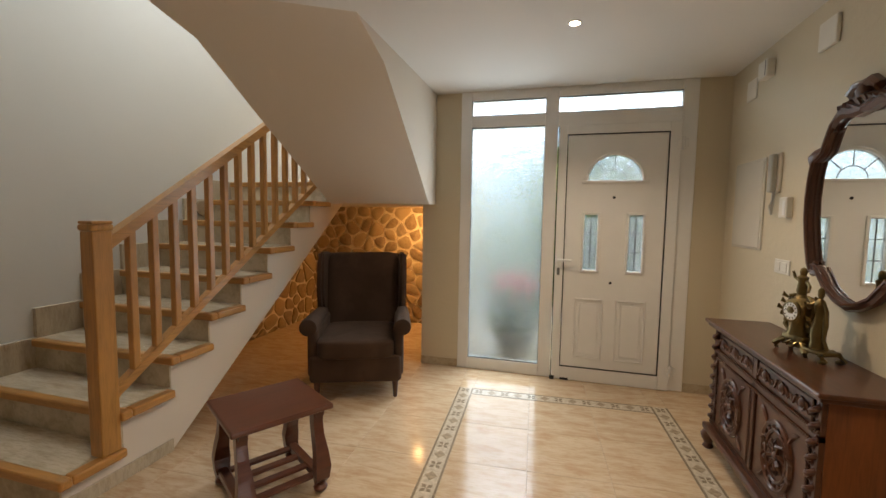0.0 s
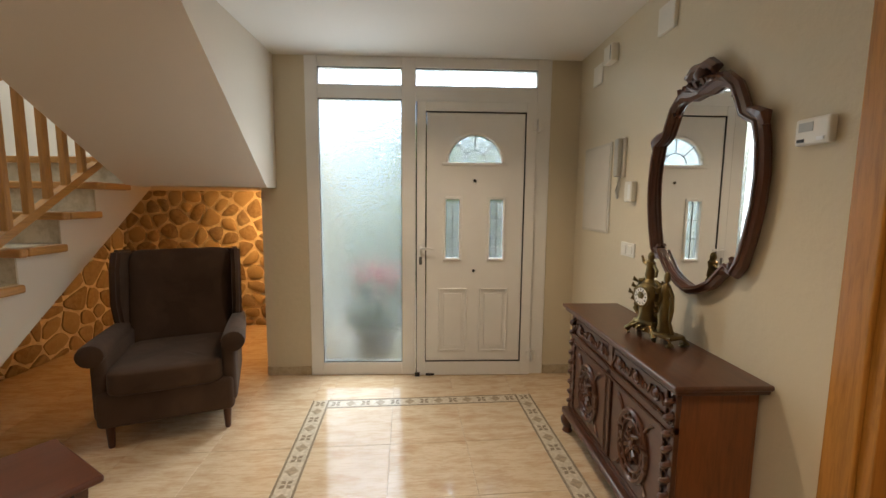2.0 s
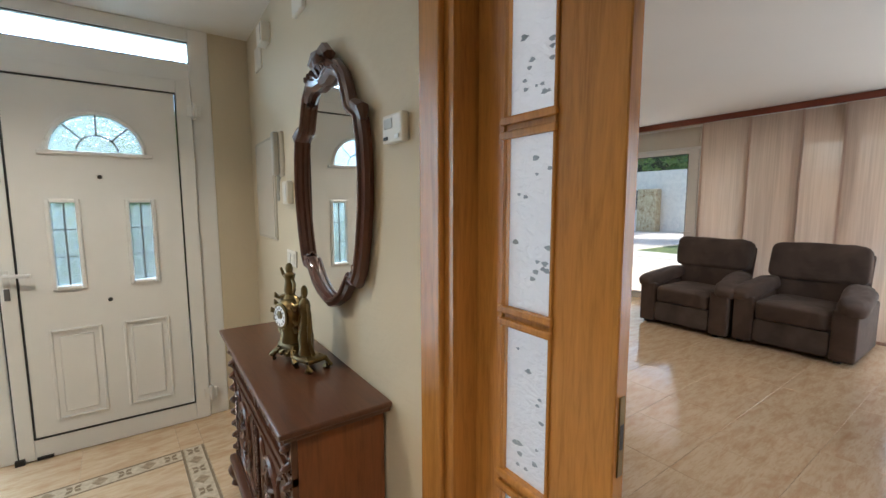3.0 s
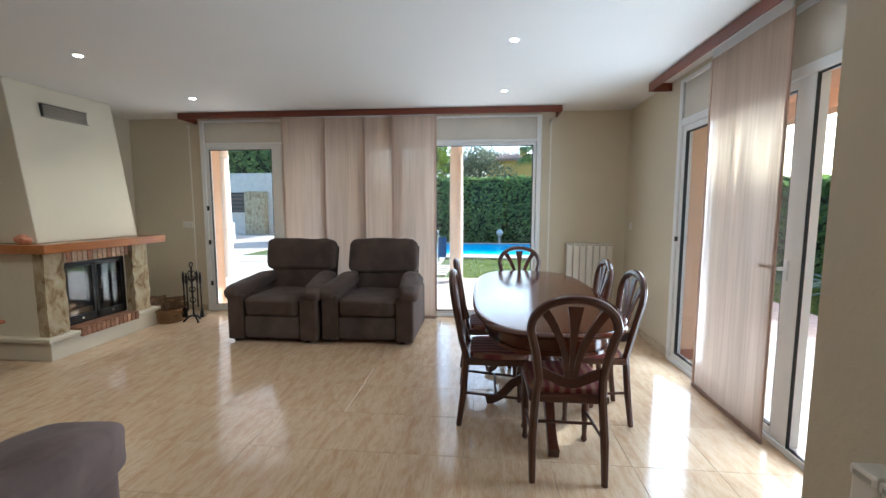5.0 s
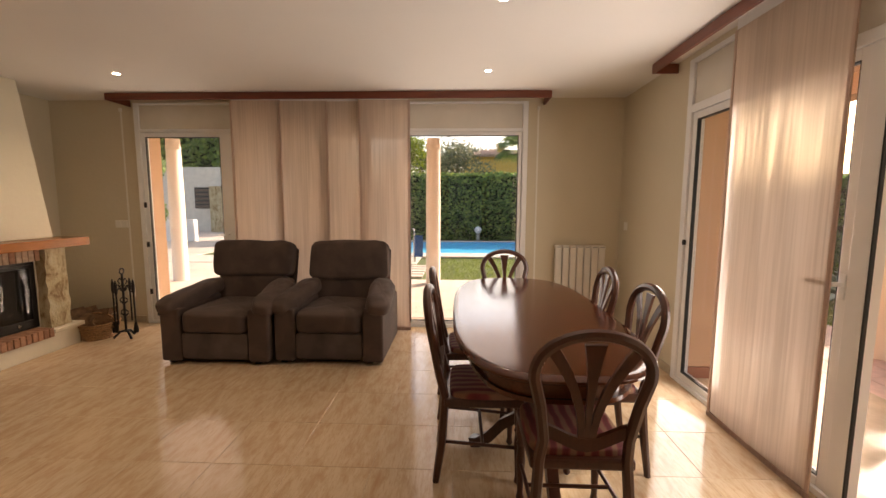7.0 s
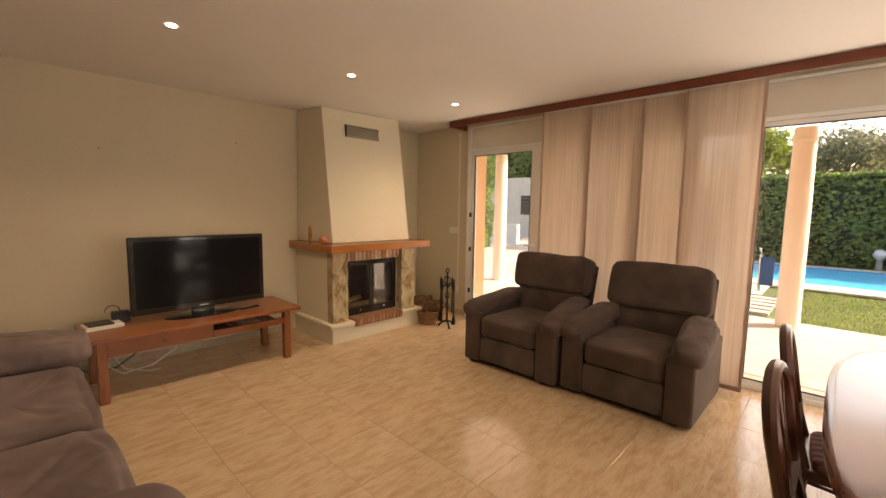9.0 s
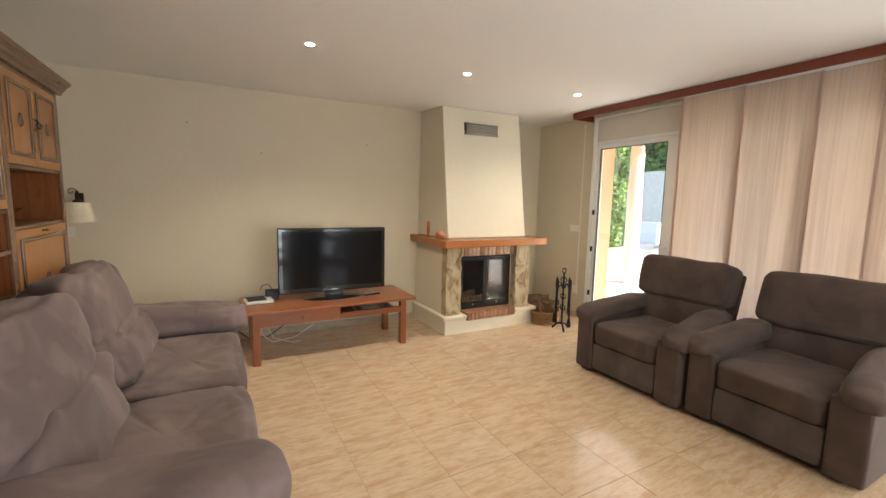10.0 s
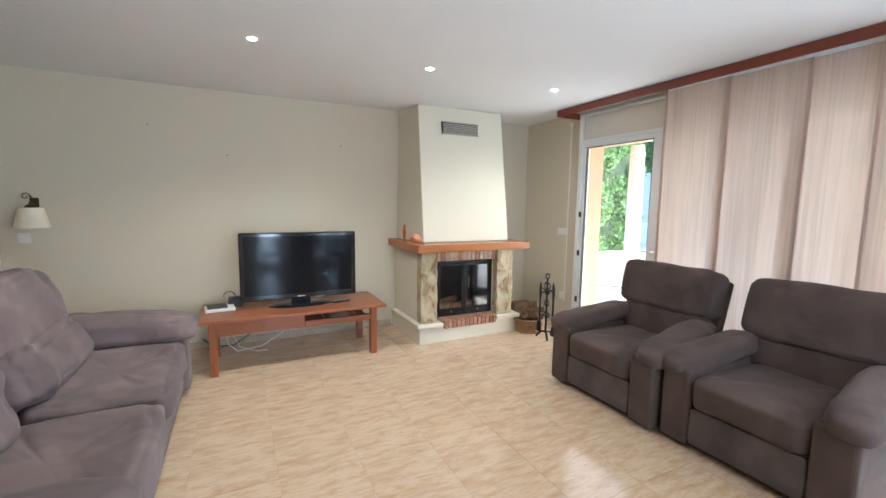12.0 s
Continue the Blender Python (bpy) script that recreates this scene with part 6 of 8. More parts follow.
# ---- hall furniture ----
def sideboard():
    root = thing("sideboard", "dark carved wooden sideboard with polished top and oval medallions", "sideboard", at=(3.6, 3.43, 0))
    o = Vector((3.6, 3.43, 0))

    def R(lo, hi):
        return tuple(Vector(lo) - o), tuple(Vector(hi) - o)
    y0, y1, xf = 2.89, 3.97, 3.455
    bm = boxes(R((3.41, 2.83, 0.795), (3.765, 4.03, 0.815)), bevel=0.007, seg=3)
    box(bm, *R((3.425, 2.845, 0.775), (3.765, 4.015, 0.796)), 0.006, 2)
    part("top", bm, M_DARKWOOD, root, "polished dark top with a moulded edge")
    part("body", boxes(R((xf + 0.02, y0, 0.155), (3.76, y1, 0.775))), M_SIDEWOOD, root, "reddish veneered carcass")
    bm = boxes(R((3.42, 2.86, 0.115), (3.765, 4.0, 0.155)), bevel=0.012, seg=3)
    part("plinth", bm, M_DARKWOOD, root)
    for rail in (R((xf, y0, 0.755), (xf + 0.02, y1, 0.775)), R((xf, y0, 0.605), (xf + 0.02, y1, 0.635)), R((xf, y0, 0.155), (xf + 0.02, y1, 0.185)), R((xf, y0, 0.185), (xf + 0.02, y0 + 0.02, 0.755)), R((xf, y1 - 0.02, 0.185), (xf + 0.02, y1, 0.755)), R((xf, 3.41, 0.185), (xf + 0.02, 3.45, 0.755))):
        part("front_rail", boxes(rail, bevel=0.002), M_DARKWOOD, root)

    def rope(a, b, z0, z1, r=0.006):
        bm = bmesh.new()
        p, q = Vector((xf - 0.003, a, z0)) - o, Vector((xf - 0.003, b, z1)) - o
        L = (q - p).length
        n = int(L / 0.014)
        d = (q - p).normalized()
        for i in range(n):
            c = p + d * (i + 0.5) * L / n
            s = d.cross(Vector((1, 0, 0)))
            tube(bm, [c - s * r - d * 0.005, c + s * r + d * 0.005], r * 0.75, 5)
        return bm
    for a, b, z in ((y0, y1, 0.598), (y0, y1, 0.645), (y0, y1, 0.178)):
        part("rope_moulding", rope(a, b, z, z), M_DARKWOOD, root)
    for a, b in ((2.945, 3.41), (3.45, 3.915)):
        part("rope_moulding", rope(a + 0.004, a + 0.004, 0.19, 0.59), M_DARKWOOD, root)
        part("rope_moulding", rope(b - 0.004, b - 0.004, 0.19, 0.59), M_DARKWOOD, root)
    for a in (y0 + 0.005, y1 - 0.055):
        bm = bmesh.new()
        pts = []
        for i in range(90):
            u = i / 89
            t = u * 9 * 2 * math.pi
            pts.append(tuple(Vector((xf - 0.002 + 0.012 * math.cos(t), a + 0.025 + 0.016 * math.sin(t), 0.19 + 0.56 * u)) - o))
        tube(bm, pts, 0.012, 6)
        part("twisted_column", bm, M_DARKWOOD_Z, root, "barley-twist corner column", True)
    for a, b in ((2.945, 3.41), (3.45, 3.915)):
        d = part("drawer", boxes(R((xf + 0.004, a + 0.01, 0.655), (xf + 0.018, b - 0.01, 0.75)), bevel=0.004), M_DARKWOOD, root, "carved drawer front")
        w = (b - a)
        for k in range(3):
            bm = bmesh.new()
            c = Vector((xf + 0.004, a + w * (k + 0.5) / 3, 0.703)) - o
            lathe(bm, [(0.030, 0), (0.028, 0.008), (0.020, 0.004), (0.013, 0.010), (0.004, 0.012)], tuple(c), 14, Matrix.Rotation(radians(-90), 4, "Y"))
            for s in (-1, 1):
                tube(bm, [c + Vector((-0.004, s * (0.034 + 0.008 * j), 0.020 * math.cos(j * 1.0))) for j in range(6)], 0.006, 5)
            part("carving", bm, M_DARKWOOD, d, "carved rosette between scrolls", True)
        door = part("door", boxes(R((xf + 0.004, a + 0.014, 0.19), (xf + 0.018, b - 0.014, 0.592)), bevel=0.004), M_DARKWOOD, root, "carved cupboard door")
        c = Vector((xf + 0.004, (a + b) / 2, 0.39)) - o
        bm = bmesh.new()
        for rr, t in ((0.118, 0.013), (0.088, 0.008)):
            tube(bm, [c + Vector((-0.004, rr * math.sin(q), rr * 1.28 * math.cos(q))) for q in [2 * math.pi * i / 36 for i in range(36)]], t, 6, closed=True)
        for i in range(16):
            q = 2 * math.pi * i / 16
            lathe(bm, [(0.014, 0), (0.012, 0.007), (0.003, 0.012)], tuple(c + Vector((0, 0.103 * math.sin(q), 0.132 * math.cos(q)))), 6, Matrix.Rotation(radians(-90), 4, "Y"))
        for i in range(8):
            q = 2 * math.pi * i / 8
            tube(bm, [c + Vector((-0.004, 0.02 * math.sin(q), 0.026 * math.cos(q))), c + Vector((-0.012, 0.045 * math.sin(q + 0.3), 0.06 * math.cos(q + 0.3))), c + Vector((-0.003, 0.066 * math.sin(q), 0.085 * math.cos(q)))], [0.010, 0.012, 0.005], 5)
        lathe(bm, [(0.022, 0), (0.019, 0.012), (0.005, 0.018)], tuple(c), 12, Matrix.Rotation(radians(-90), 4, "Y"))
        for sy in (-1, 1):
            for sz in (-1, 1):
                tube(bm, [c + Vector((-0.003, sy * (0.155 - 0.02 * j), sz * (0.17 - 0.006 * j * j))) for j in range(5)], [0.004, 0.011, 0.009, 0.007, 0.003], 5)
        part("medallion", bm, M_DARKWOOD, door, "carved oval medallion", True)
    for x in (3.45, 3.71):
        for y in (2.90, 3.96):
            part("foot", lathe(bmesh.new(), [(0.02, 0), (0.032, 0.012), (0.022, 0.035), (0.040, 0.065), (0.045, 0.09), (0.03, 0.115)], tuple(Vector((x, y, 0)) - o), 14), M_DARKWOOD, root, "bulbous carved foot", True)


sideboard()


def mirror():
    root = thing("mirror", "tall curved wall mirror in a dark carved crested wooden frame", "mirror", at=(X_H, 3.305, 1.518))
    right = [(0.0, -0.455), (0.08, -0.435), (0.15, -0.40), (0.205, -0.345), (0.235, -0.315), (0.27, -0.335), (0.295, -0.30), (0.325, -0.2), (0.348, -0.08), (0.355, 0.03), (0.345, 0.14), (0.325, 0.215), (0.285, 0.235), (0.255, 0.255), (0.235, 0.30), (0.20, 0.37), (0.14, 0.42), (0.07, 0.43), (0.0, 0.40)]
    ring = right + [(-a, b) for a, b in right[-2:0:-1]]
    bm = bmesh.new()
    prism(bm, ring, 0, -0.022, -0.018)
    part("glass", bm, M_MIRROR, root, "silvered mirror glass")
    bm = bmesh.new()
    prism(bm, [(a * 1.02, b * 1.01) for a, b in ring], 0, -0.017, -0.002)
    part("backing", bm, M_DARKWOOD, root)
    bm = bmesh.new()
    tube(bm, [(-0.028, a * 1.03, b * 1.02) for a, b in ring], 0.021, 8, closed=True, up=(1, 0, 0))
    tube(bm, [(-0.05, a * 1.0, b * 1.0) for a, b in ring], 0.009, 6, closed=True, up=(1, 0, 0))
    part("frame", bm, M_DARKWOOD_Z, root, "dark moulded frame", True)
    bm = bmesh.new()
    for s in (-1, 1):
        tube(bm, [(-0.04, s * y, z) for y, z in ((0.0, 0.50), (0.05, 0.505), (0.09, 0.475), (0.085, 0.435), (0.05, 0.43), (0.045, 0.455))], [0.022, 0.024, 0.024, 0.02, 0.014, 0.01], 7)
        tube(bm, [(-0.035, s * y, z) for y, z in ((0.0, 0.40), (0.06, 0.40), (0.12, 0.415), (0.17, 0.395), (0.20, 0.36), (0.19, 0.335))], [0.02, 0.026, 0.028, 0.022, 0.016, 0.01], 7)
        for k in range(4):
            tube(bm, [(-0.04, s * (0.02 + 0.03 * k), 0.42), (-0.058, s * (0.025 + 0.035 * k), 0.45 - 0.006 * k), (-0.04, s * (0.03 + 0.042 * k), 0.475 - 0.02 * k)], [0.008, 0.014, 0.004], 5)
        tube(bm, [(-0.035, s * y, z) for y, z in ((0.19, -0.37), (0.22, -0.34), (0.255, -0.335), (0.27, -0.30), (0.25, -0.285))], [0.01, 0.02, 0.026, 0.02, 0.01], 7)
        tube(bm, [(-0.035, s * y, z) for y, z in ((0.36, 0.20), (0.35, 0.235), (0.31, 0.255), (0.275, 0.27))], [0.012, 0.026, 0.022, 0.012], 7)
    lathe(bm, [(0.03, -0.03), (0.035, 0), (0.02, 0.03)], (-0.04, 0, 0.475), 10)
    part("crest", bm, M_DARKWOOD, root, "carved crest and scrolls", True)
    root.scale = (1, 1, 1)


def mat_mirror():
    n = N("mirror_silver")
    return n.done((0.88, 0.89, 0.88), 0.01, 1.0)


M_MIRROR = mat_mirror()
mirror()


def clock():
    root = thing("mantel_clock", "ornate gilt brass clock with white dial on the sideboard", "clock", at=(3.60, 3.38, 0.816), turn=-72)
    root.scale = (0.9, 0.9, 1.0)
    rnd = random.Random(8)
    bm = bmesh.new()
    for s in (-1, 1):
        for d in (-1, 1):
            tube(bm, [(s * 0.085, d * 0.04, 0.0), (s * 0.09, d * 0.045, 0.02), (s * 0.07, d * 0.04, 0.04), (s * 0.05, d * 0.03, 0.055)], [0.012, 0.016, 0.012, 0.014], 7)
    box(bm, (-0.085, -0.045, 0.03), (0.085, 0.045, 0.048), 0.008, 2)
    box(bm, (-0.065, -0.038, 0.048), (0.065, 0.038, 0.085), 0.012, 2)
    for i in range(14):
        a = i / 14 * 6.283
        tube(bm, [(0.08 * math.cos(a), 0.045 * math.sin(a), 0.03), (0.095 * math.cos(a + 0.15), 0.055 * math.sin(a + 0.15), 0.045), (0.08 * math.cos(a + 0.3), 0.045 * math.sin(a + 0.3), 0.06)], [0.004, 0.010, 0.004], 5)
    box(bm, (0.06, -0.05, 0.028), (0.19, 0.05, 0.05), 0.01, 2)
    for s in (-1, 1):
        tube(bm, [(0.17, s * 0.045, 0.0), (0.195, s * 0.05, 0.015), (0.18, s * 0.045, 0.035), (0.15, s * 0.03, 0.045)], [0.012, 0.016, 0.012, 0.010], 7)
    part("base", bm, M_BRASS, root, "scrolled gilt base", True)
    bm = bmesh.new()
    lathe(bm, [(0.055, 0.085), (0.045, 0.12), (0.05, 0.16), (0.062, 0.2), (0.05, 0.245), (0.03, 0.26)], (0, 0, 0), 14)
    for s in (-1, 1):
        tube(bm, [(s * 0.05, 0, 0.09), (s * 0.08, 0, 0.12), (s * 0.065, 0, 0.16), (s * 0.085, 0, 0.21), (s * 0.06, 0, 0.26), (s * 0.035, 0, 0.27)], [0.012, 0.016, 0.01, 0.015, 0.012, 0.006], 7)
        for k in range(6):
            z = 0.10 + 0.03 * k
            c = (s * (0.06 + 0.02 * rnd.random()), -0.03 + 0.05 * rnd.random(), z)
            tube(bm, [c, (c[0] + s * 0.018, c[1] - 0.012, c[2] + 0.012), (c[0] + s * 0.01, c[1] - 0.02, c[2] + 0.026)], [0.005, 0.011, 0.004], 5)
    part("case", bm, M_BRASS, root, "gilt scrolled case", True)
    bm = bmesh.new()
    lathe(bm, [(0.05, 0), (0.052, 0.008), (0.044, 0.012), (0.040, 0.008)], (0, -0.045, 0.195), 24, Matrix.Rotation(radians(90), 4, "X"))
    part("bezel", bm, M_BRASS, root, "", True)
    part("dial", lathe(bmesh.new(), [(0.041, 0), (0.041, 0.011)], (0, -0.045, 0.195), 24, Matrix.Rotation(radians(90), 4, "X")), M_WHITE, root, "white enamel dial", True)
    bm = bmesh.new()
    for i in range(12):
        a = i * math.pi / 6
        box(bm, (-0.0018, -0.058, 0.028), (0.0018, -0.0565, 0.037), m=Matrix.Translation((0, 0, 0.195)) @ Matrix.Rotation(a, 4, "Y"))
    for a, L in ((radians(40), 0.02), (radians(-75), 0.03)):
        box(bm, (-0.0012, -0.0595, 0), (0.0012, -0.0585, L), m=Matrix.Translation((0, 0, 0.195)) @ Matrix.Rotation(a, 4, "Y"))
    part("hour_marks", bm, M_BLACK, root, "black hour marks and pointers")
    bm = bmesh.new()
    lathe(bm, [(0.03, 0.26), (0.02, 0.275), (0.026, 0.29), (0.02, 0.33), (0.026, 0.355), (0.014, 0.365), (0.017, 0.38), (0.013, 0.395), (0.004, 0.402)], (0, 0, 0), 12)
    tube(bm, [(0.02, 0, 0.34), (0.05, -0.01, 0.32), (0.055, -0.02, 0.29)], [0.009, 0.008, 0.006], 6)
    tube(bm, [(-0.02, 0, 0.34), (-0.045, 0, 0.35), (-0.05, -0.01, 0.38)], [0.009, 0.008, 0.006], 6)
    part("finial", bm, M_BRASS, root, "gilt ornamental finial", True)
    bm = bmesh.new()
    lathe(bm, [(0.036, 0.045), (0.03, 0.08), (0.034, 0.12), (0.024, 0.17), (0.018, 0.20), (0.025, 0.24), (0.02, 0.26), (0.009, 0.272), (0.015, 0.288), (0.014, 0.31), (0.006, 0.322)], (0.105, 0.0, 0), 12)
    tube(bm, [(0.125, 0, 0.25), (0.15, -0.01, 0.22), (0.155, -0.015, 0.16), (0.145, -0.01, 0.10), (0.155, 0, 0.05)], [0.008, 0.009, 0.012, 0.008, 0.010], 7)
    tube(bm, [(0.09, 0, 0.25), (0.065, -0.02, 0.235), (0.045, -0.02, 0.245)], [0.012, 0.010, 0.008], 7)
    part("side_ornament", bm, M_BRASS, root, "tall draped gilt ornament", True)


clock()


def wing_chair():
    root = thing("wing_chair", "dark brown upholstered wing chair with tapered legs under the stair landing", "armchair", at=(0.89, 4.27, 0), turn=21)
    root.scale = (1.06, 1.04, 1.02)
    part("seat_base", boxes(((-0.33, -0.39, 0.14), (0.33, 0.30, 0.35)), bevel=0.03, seg=3), M_WING, root, "upholstered seat base", True)
    soft("seat", (-0.285, -0.42, 0.32), (0.285, 0.22, 0.475), M_WING, root, e=0.28, wobble=0.006)
    lean = Matrix.Translation((0, 0.19, 0.38)) @ Matrix.Rotation(radians(-10), 4, "X")
    soft("backrest", (-0.305, -0.03, 0.0), (0.305, 0.12, 0.70), M_WING, root, e=0.2, wobble=0.006, m=lean)
    bm = boxes(((-0.33, 0.07, -0.2), (0.33, 0.13, 0.70)), bevel=0.02, seg=2)
    bmesh.ops.transform(bm, matrix=lean, verts=bm.verts)
    part("back_shell", bm, M_WING, root)
    for s in (-1, 1):
        m = lean @ Matrix.Translation((s * 0.325, 0, 0)) @ Matrix.Rotation(radians(s * 6), 4, "Z")
        bm = bmesh.new()
        prism(bm, [(0.10, 0.16), (-0.10, 0.20), (-0.155, 0.34), (-0.165, 0.56), (-0.13, 0.69), (0.10, 0.71)], 0, -0.028, 0.028)
        bmesh.ops.bevel(bm, geom=bm.edges[:], offset=0.018, segments=3, affect="EDGES")
        bmesh.ops.transform(bm, matrix=m, verts=bm.verts)
        part("wing", bm, M_WING, root, "padded side wing", True)
        a, b = sorted((s * 0.27, s * 0.345))
        part("arm_panel", boxes(((a, -0.37, 0.18), (b, 0.28, 0.56)), bevel=0.03, seg=3), M_WING, root, "", True)
        bm = bmesh.new()
        lathe(bm, [(0.035, -0.385), (0.062, -0.372), (0.066, -0.34), (0.058, 0.0), (0.045, 0.25)], (s * 0.335, 0, 0.56), 18, Matrix.Rotation(radians(90), 4, "X") @ Matrix.Scale(-1, 4, (0, 0, 1)))
        part("arm_roll", bm, M_WING, root, "rolled arm top", True)
        for y in (-0.32, 0.24):
            part("leg", lathe(bmesh.new(), [(0.012, 0), (0.016, 0.005), (0.026, 0.175)], (s * 0.285, y, 0), 12), M_DARKWOOD_Z, root, "dark tapered leg", True)


wing_chair()


def stool():
    root = thing("side_table", "small reddish brown wooden table with lyre legs and slatted shelf", "side table", at=(1.085, 2.85, 0), turn=57)
    a, b = 0.245, 0.225
    bm = boxes(((-a, -b, 0.432), (a, b, 0.46)), bevel=0.009, seg=3)
    part("tabletop", bm, M_STOOL, root, "polished reddish top with eased edges")
    for s in (-1, 1):
        for d in (-1, 1):
            pts = [(s * (a - 0.06), d * (b - 0.045 + v), z) for v, z in ((-0.03, 0.43), (-0.035, 0.36), (-0.02, 0.29), (0.015, 0.21), (0.03, 0.14), (0.02, 0.08), (-0.005, 0.055))]
            part("lyre_leg", ribbon(bmesh.new(), pts, [0.055, 0.05, 0.05, 0.065, 0.08, 0.07, 0.06], 0.05, (1, 0, 0)), M_STOOL, root, "curved lyre-shaped leg")
            part("bun_foot", lathe(bmesh.new(), [(0.02, 0), (0.034, 0.012), (0.036, 0.025), (0.024, 0.04), (0.028, 0.055)], (s * (a - 0.06), d * (b - 0.035), 0), 14), M_STOOL, root, "", True)
        part("end_rail", boxes(((s * (a - 0.06) - 0.025, -b + 0.02, 0.055), (s * (a - 0.06) + 0.025, b - 0.02, 0.095)), bevel=0.006), M_STOOL, root)
        part("top_rail", boxes(((s * (a - 0.06) - 0.02, -b + 0.03, 0.40), (s * (a - 0.06) + 0.02, b - 0.03, 0.432))), M_STOOL, root)
    for y in (-0.16, -0.055, 0.055, 0.16):
        part("slat", boxes(((-a + 0.08, y - 0.022, 0.068), (a - 0.08, y + 0.022, 0.086)), bevel=0.004), M_STOOL, root)


M_STOOL = mat_wood("reddish_stool_wood", (0.10, 0.029, 0.014), 0, 0.28, 0.3, coat=0.3)
stool()

# wall fittings of the hall
pn = thing("fuse_box_cover", "cream painted fuse box cover on the hall wall", "panel", at=(X_H, 4.455, 1.54))
part("frame", boxes(((-0.012, -0.225, -0.30), (0, 0.225, 0.30)), bevel=0.004, seg=2), M_PVC, pn)
part("door", boxes(((-0.018, -0.212, -0.287), (-0.012, 0.212, 0.287)), bevel=0.003), M_PVC, pn)
ip = thing("intercom", "grey wall handset intercom with a curled cord beside the fuse box", "intercom", at=(X_H, 4.07, 1.72))
part("cradle", boxes(((-0.02, -0.035, -0.12), (0, 0.035, 0.12)), bevel=0.006, seg=2), M_PLASTIC, ip)
part("handset", boxes(((-0.055, -0.026, -0.115), (-0.022, 0.026, 0.115)), bevel=0.010, seg=3), M_PLASTIC_G, ip, "grey handset")
part("cord", tube(bmesh.new(), [(-0.03, -0.012, -0.115), (-0.035, -0.02, -0.19), (-0.03, 0.0, -0.245), (-0.025, 0.03, -0.2), (-0.012, 0.028, -0.12)], 0.008, 6), M_PLASTIC_G, ip, "hanging looped cord", True)
ip = thing("intercom_unit", "small white intercom box with a side button on the hall wall", "intercom", at=(X_H, 3.93, 1.51))
part("case", boxes(((-0.035, -0.045, -0.06), (0, 0.045, 0.06)), bevel=0.008, seg=2), M_PLASTIC, ip)
part("button", boxes(((-0.038, -0.035, -0.045), (-0.035, -0.005, 0.04)), bevel=0.002), M_WHITE, ip)
switch("wide white three-gang switch on the hall wall above the sideboard", (X_H, 3.945, 1.165), 90 + 180, 2)
for (y, z, w, h, d, lb) in ((4.28, 2.40, 0.06, 0.055, 0.05, "small white alarm sensor box high on the hall wall"), (4.52, 2.34, 0.075, 0.07, 0.012, "flat cream square cover high on the hall wall"), (3.66, 2.37, 0.075, 0.07, 0.02, "white square bell box high on the hall wall")):
    ip = thing("wall_box", lb, "wall box", at=(X_H, y, z))
    part("case", boxes(((-d, -w, -h), (0, w, h)), bevel=0.006, seg=2), M_PLASTIC, ip)
    if d > 0.03:
        part("slot", boxes(((-d - 0.001, -w + 0.012, -h + 0.01), (-d + 0.001, -w + 0.02, h - 0.01))), M_BLACK, ip)
th = thing("thermostat", "white wall thermostat with grey display beside the oak door frame", "thermostat", at=(X_H, 2.775, 1.668))
part("case", boxes(((-0.026, -0.06, -0.042), (0, 0.06, 0.042)), bevel=0.008, seg=2), M_PLASTIC, th)
part("display", boxes(((-0.0275, -0.005, -0.0), (-0.026, 0.045, 0.028))), M_PLASTIC_G, th, "grey display")
part("slider", boxes(((-0.029, 0.022, -0.032), (-0.026, 0.048, -0.022)), bevel=0.001), M_BLACK, th)
part("button", boxes(((-0.029, -0.045, -0.032), (-0.026, -0.02, -0.02)), bevel=0.001), M_WHITE, th)


# ---- rubble stone facing of the alcove ----
def clip(poly, px, py, nx, ny):
    """Keeps the side of the line through (px, py) that n points away from."""
    out = []
    for i, a in enumerate(poly):
        b = poly[(i + 1) % len(poly)]
        da = (a[0] - px) * nx + (a[1] - py) * ny
        db = (b[0] - px) * nx + (b[1] - py) * ny
        if da <= 0:
            out.append(a)
        if da * db < 0:
            k = da / (da - db)
            out.append((a[0] + (b[0] - a[0]) * k, a[1] + (b[1] - a[1]) * k))
    return out


